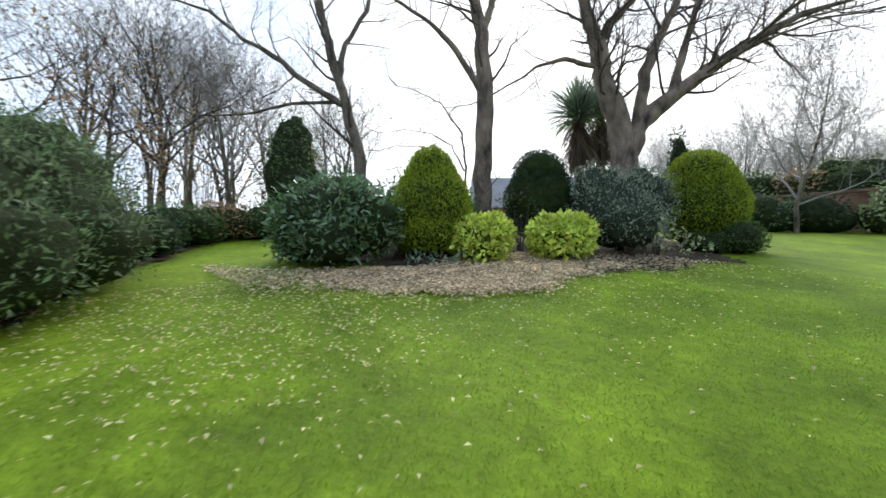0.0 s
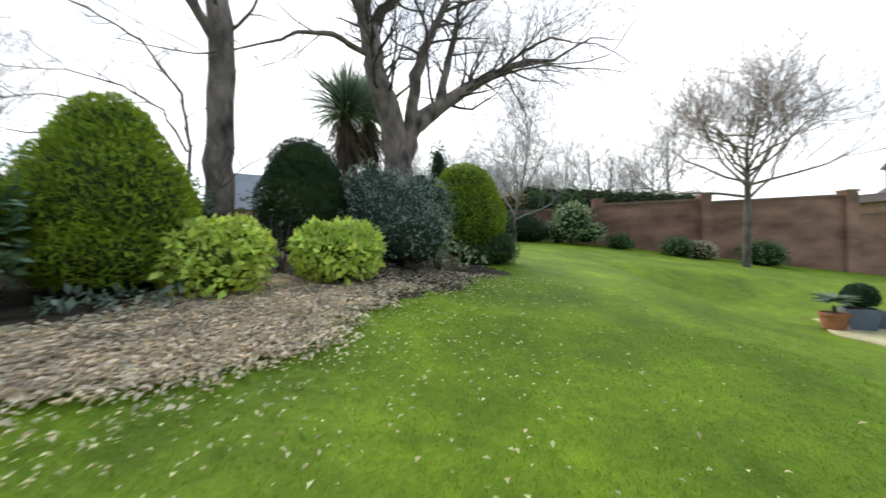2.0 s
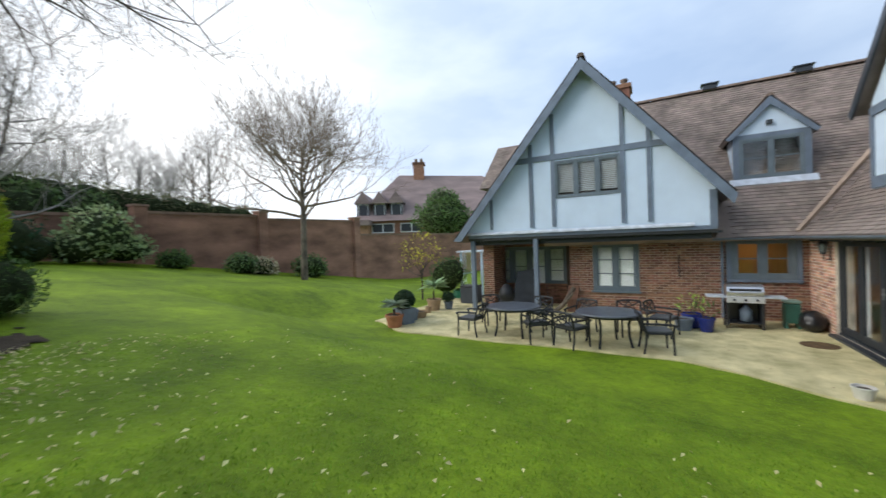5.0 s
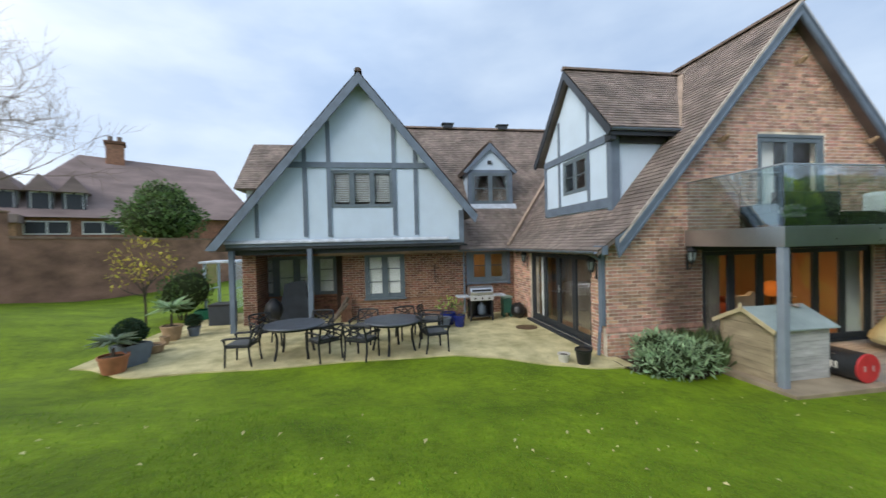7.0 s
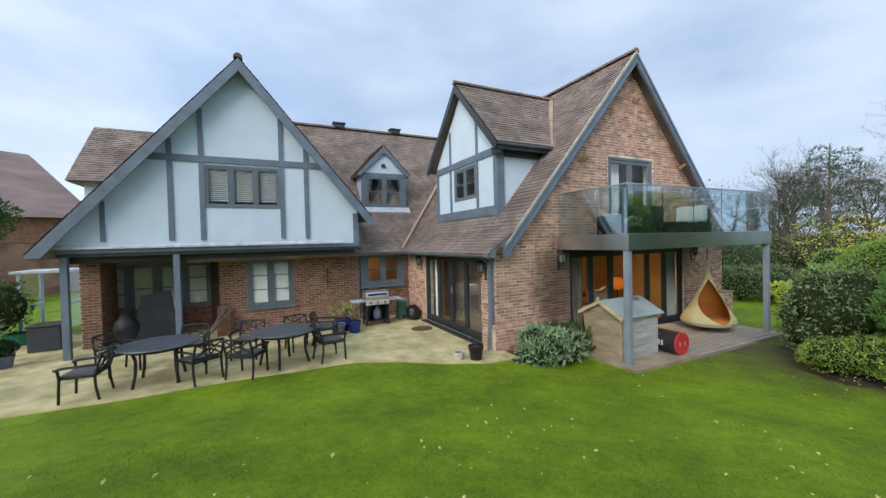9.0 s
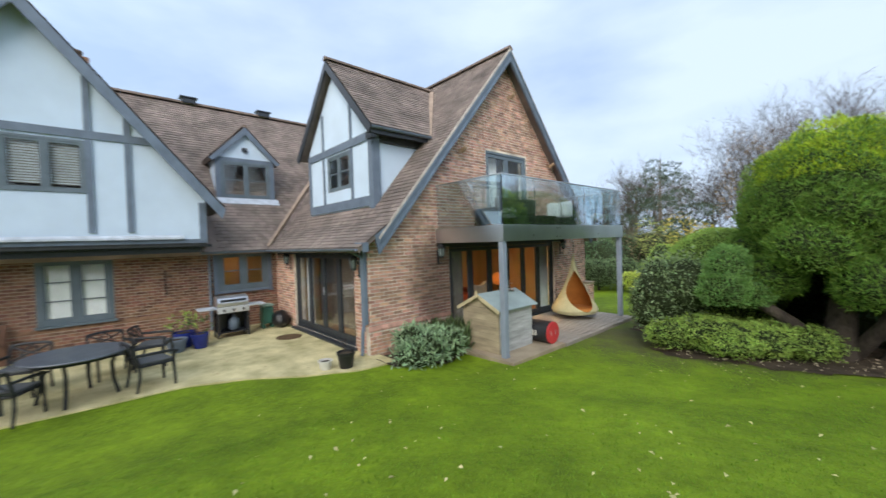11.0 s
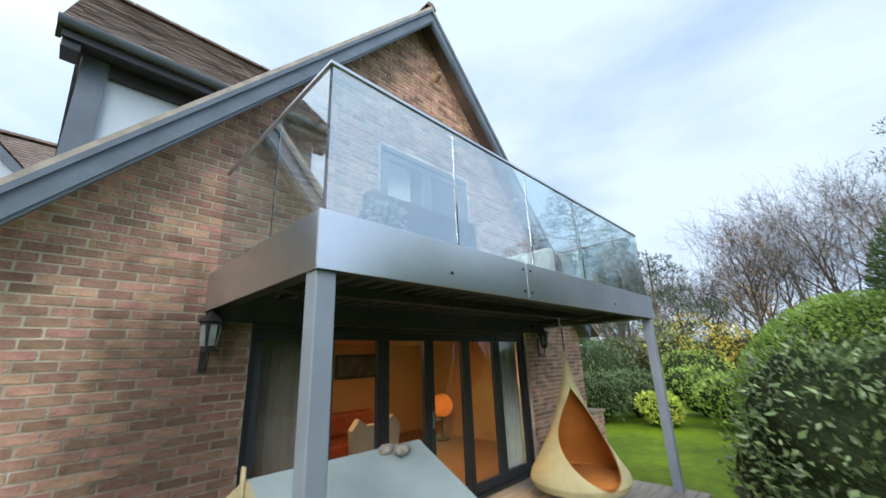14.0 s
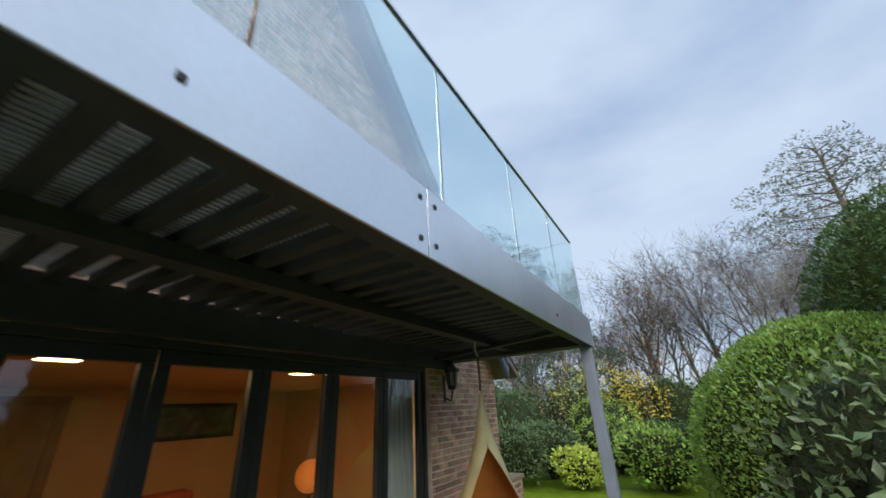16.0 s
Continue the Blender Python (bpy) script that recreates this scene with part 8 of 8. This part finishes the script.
def wall_lantern(x, y, z, turn):
    ob = empty("wall_lantern", "black iron wall lantern with glass panes", "wall lamp", "wall lanterns", at=(x, y, z), turn=turn)
    part("bracket", boxes((-0.03, 0.03, -0.012, 0.0, -0.30, 0.05), bevel=0.004), M_IRON, ob)
    part("arm", pipe([(0, -0.01, -0.24), (0, -0.10, -0.28), (0, -0.13, -0.20), (0, -0.13, -0.13)], 0.010), M_IRON, ob)
    bm = bmesh.new()
    lathe(bm, [(0.05, -0.14), (0.055, -0.12), (0.09, 0.10), (0.11, 0.11), (0.05, 0.17), (0.015, 0.21)], (0, -0.13, 0), 6)
    part("lantern", bm, M_IRON, ob)
    for k in range(6):
        a = (k + 0.5) * math.pi / 3
        c, s = math.cos(a), math.sin(a)
        part("pane", beam(bmesh.new(), (0.060 * c, -0.13 + 0.060 * s, -0.09), (0.080 * c, -0.13 + 0.080 * s, 0.08), 0.048, 0.006, (c, s, 0)), M_LANTERN, ob)
    return ob


wall_lantern(WX - 0.008, -0.55, 2.28, -90)
wall_lantern(WX - 0.008, -6.05, 2.28, -90)
wall_lantern(9.45, YN + 0.008, 2.16, 180)
wall_lantern(5.55, YN + 0.008, 2.12, 180)


def camera_box(x, y, z, label):
    ob = empty("spot_light", label, "light", "wall spotlights", at=(x, y, z), turn=-90)
    part("base", boxes((-0.05, 0.05, -0.02, 0.0, -0.05, 0.05), bevel=0.01), M_BROWNPOT, ob)
    part("arm", pipe([(0, -0.01, 0), (0.0, -0.10, 0.04), (0.0, -0.16, 0.02)], 0.015), M_BROWNPOT, ob)
    bm = bmesh.new()
    lathe(bm, [(0.03, -0.10), (0.045, -0.08), (0.05, 0.06), (0.03, 0.09)], (0, -0.17, 0.0), 14, Matrix.Rotation(0.9, 3, "X"))
    part("head", bm, M_BROWNPOT, ob)
    return ob


camera_box(WX - 0.008, -1.40, 4.82, "small copper wall spotlight on the brick gable")
camera_box(WX - 0.008, -5.42, 4.86, "small copper wall spotlight on the brick gable")
camera_box(WX - 0.008, -3.45, 6.62, "small copper wall spotlight under the gable peak")

# on the balcony
M_RATTAN = mat("dark rattan", (0.030, 0.030, 0.032), 0.7, var=0.3, scale=10, fine=60, bump=0.5)
sofa = empty("rattan_sofa", "dark rattan sofa on the balcony", "sofa", at=(4.36, -2.12, 2.715))
part("seat", boxes((-0.4, 0.35, -0.75, 0.75, 0.12, 0.40), bevel=0.03), M_RATTAN, sofa)
part("backrest", boxes((-0.42, -0.27, -0.75, 0.75, 0.40, 0.80), bevel=0.05), M_RATTAN, sofa)
for y in (-0.75, 0.62):
    part("armrest", boxes((-0.26, 0.35, y, y + 0.13, 0.40, 0.58), bevel=0.03), M_RATTAN, sofa)
for x in (-0.36, 0.28):
    for y in (-0.7, 0.66):
        part("leg", boxes((x, x + 0.05, y, y + 0.05, 0, 0.12)), M_IRON, sofa)
lowt = empty("rattan_table", "low dark rattan table on the balcony", "table", at=(4.2, -3.25, 2.715))
part("top", boxes((-0.35, 0.35, -0.4, 0.4, 0.34, 0.40), bevel=0.01), M_RATTAN, lowt)
part("body", boxes((-0.3, 0.3, -0.35, 0.35, 0.0, 0.335)), M_RATTAN, lowt)
arm = empty("rattan_armchair", "dark rattan armchair with white cushions on the balcony", "armchair", at=(4.35, -4.4, 2.715))
part("seat", boxes((-0.4, 0.4, -0.42, 0.42, 0.05, 0.38), bevel=0.03), M_RATTAN, arm)
part("backrest", boxes((-0.4, 0.4, -0.52, -0.40, 0.05, 0.78), bevel=0.04), M_RATTAN, arm)
for k, x in enumerate((-0.18, 0.2)):
    part("cushion", boxes((x - 0.2, x + 0.2, -0.38, -0.18, 0.40, 0.86), bevel=0.07), M_BLIND, arm, "white scatter cushion")
def flowers(ob, h):
    foliage("", ob, [(0, 0, h + 0.08, 0.16, 0.16, 0.12)], 380, 0.055, L_SAGE, 21, shell=0.7, amount=0.3, core=False)
    foliage("blossom", ob, [(0, 0, h + 0.11, 0.18, 0.18, 0.12)], 90, 0.05, M_WHITEPOT, 22, aspect=0.9, core=False)


for x, y in ((3.62, -1.30), (3.72, -5.75), (3.72, -0.9)):
    pot("pot of white flowers on the balcony floor" if y < -1 else "small terracotta pot on the balcony floor", x, y, 0.17, 0.28 if y < -1 else 0.16, M_BLACKPOT if y < -1 else M_TERRA, plant=flowers if y < -1 else None, z=2.715)

# ---- inside the sitting room ----
wing_chair = empty("wing_chair", "cream upholstered wing chair seen through the doors", "armchair", at=(6.6, -3.15, DECK_Z))
M_CREAM = mat("cream fabric", (0.60, 0.52, 0.42), 0.9, var=0.08, scale=6, fine=100, bump=0.2)
part("seat", boxes((-0.35, 0.35, -0.35, 0.35, 0.1, 0.45), bevel=0.05), M_CREAM, wing_chair)
bm = bmesh.new()
prism(bm, [(-0.36, 0.4), (0.36, 0.4), (0.42, 0.98), (0.30, 1.12), (0.16, 1.02), (-0.16, 1.02), (-0.30, 1.12), (-0.42, 0.98)], "x", -0.36, -0.24)
part("backrest", bm, M_CREAM, wing_chair)
couch = empty("red_sofa", "deep red sofa in the warm lit room", "sofa", at=(8.6, -3.6, DECK_Z))
M_RED = mat("rust red fabric", (0.26, 0.055, 0.022), 0.9, var=0.15, scale=6, fine=100, bump=0.2)
part("seat", boxes((-0.5, 0.4, -1.3, 1.3, 0.1, 0.45), bevel=0.06), M_RED, couch)
part("backrest", boxes((0.15, 0.45, -1.3, 1.3, 0.45, 0.9), bevel=0.08), M_RED, couch)
for y in (-1.42, 1.2):
    part("armrest", boxes((-0.5, 0.45, y, y + 0.22, 0.1, 0.62), bevel=0.06), M_RED, couch)
for y, w in ((-5.45, 1.5),):
    pic = empty("framed_picture", "dark landscape picture in a black frame", "picture", "pictures", at=(10.17, y, 1.92))
    part("frame", boxes((-0.02, 0.02, -w / 2, w / 2, -0.3, 0.3), bevel=0.005), M_IRON, pic)
    part("canvas", boxes((-0.028, -0.021, -w / 2 + 0.07, w / 2 - 0.07, -0.23, 0.23)), mat("dark picture", (0.08, 0.09, 0.07), 0.6, var=0.5, scale=6, fine=20), pic)
idoor = empty("inner_door", "wooden door and frame inside the sitting room", "door", at=(10.17, -3.05, DECK_Z))
part("frame", boxes((-0.03, 0.02, -0.55, -0.42, 0, 2.1), (-0.03, 0.02, 0.42, 0.55, 0, 2.1), (-0.03, 0.02, -0.55, 0.55, 2.1, 2.22)), mat("oak", (0.30, 0.16, 0.07), 0.6, var=0.2, scale=4, fine=40, bump=0.1), idoor)
part("leaf", boxes((-0.01, 0.02, -0.42, 0.42, 0, 2.1)), mat("oak leaf", (0.36, 0.20, 0.09), 0.6, var=0.2, scale=4, fine=40, bump=0.1), idoor)


def curtain(label, y, material):
    ob = empty("curtain", label, "curtain", at=(WX + 0.25, y, 0))
    bm = bmesh.new()
    for k in range(14):
        beam(bm, (0.006 * (-1) ** k, -0.3 + k * 0.048, 0.2), (0.006 * (-1) ** k, -0.3 + k * 0.048, 2.28), 0.05, 0.05, (1, 0, 0))
    part("cloth", bm, material, ob)
    return ob


# first cloth is pale to stand for the reflection in its pane
curtain("curtain at the end of the folding doors, coloured pale for the pane's reflection", -5.3, mat("reflection-pale linen", (0.58, 0.61, 0.61), 0.9, var=0.1, scale=6, fine=80, bump=0.2))
curtain("dim taupe curtain drawn at the end of the folding doors", -1.28, mat("dim linen", (0.13, 0.12, 0.105), 0.9, var=0.1, scale=6, fine=80, bump=0.2))

# ---- grass blades near the path ----
rng = np.random.default_rng(5)
k = 195000
px, py = np.r_[rng.uniform(-6.5, 5.2, 80000), rng.uniform(-4.5, 3.2, k - 80000)], np.r_[rng.uniform(-3.5, 11.0, 80000), rng.uniform(-2.8, 8.0, k - 80000)]
ok = np.array([(not bed_mask(x, y)) and x < patio_edge(y) - 0.02 or (y < 1.3 and x < 2.85) for x, y in zip(px, py)])
ok &= ~np.array([south_bed(x, y) or wall_bed(x, y) or (x > 2.85 and y < 1.4) for x, y in zip(px, py)])
ok &= rng.random(k) > 0.8 * np.exp(-((0.75 * px - 1.0) ** 2 + (py + 4.3) ** 2) / 2.2)
px, py = px[ok], py[ok]
k = len(px)
p = np.c_[px, py, [ground(x, y) - 0.004 for x, y in zip(px, py)]]
d = unit(np.c_[rng.normal(size=(k, 2)) * 0.7, np.ones(k) * 0.8])
nn = unit(np.cross(d, rng.normal(size=(k, 3))))
tagged(raw("grass", leaf_mesh("grass", p, nn, d, rng.uniform(0.02, 0.048, k), 0.12, 0.02), M_BLADE, None, "short green lawn grass", kind="stuff"), category="grass")
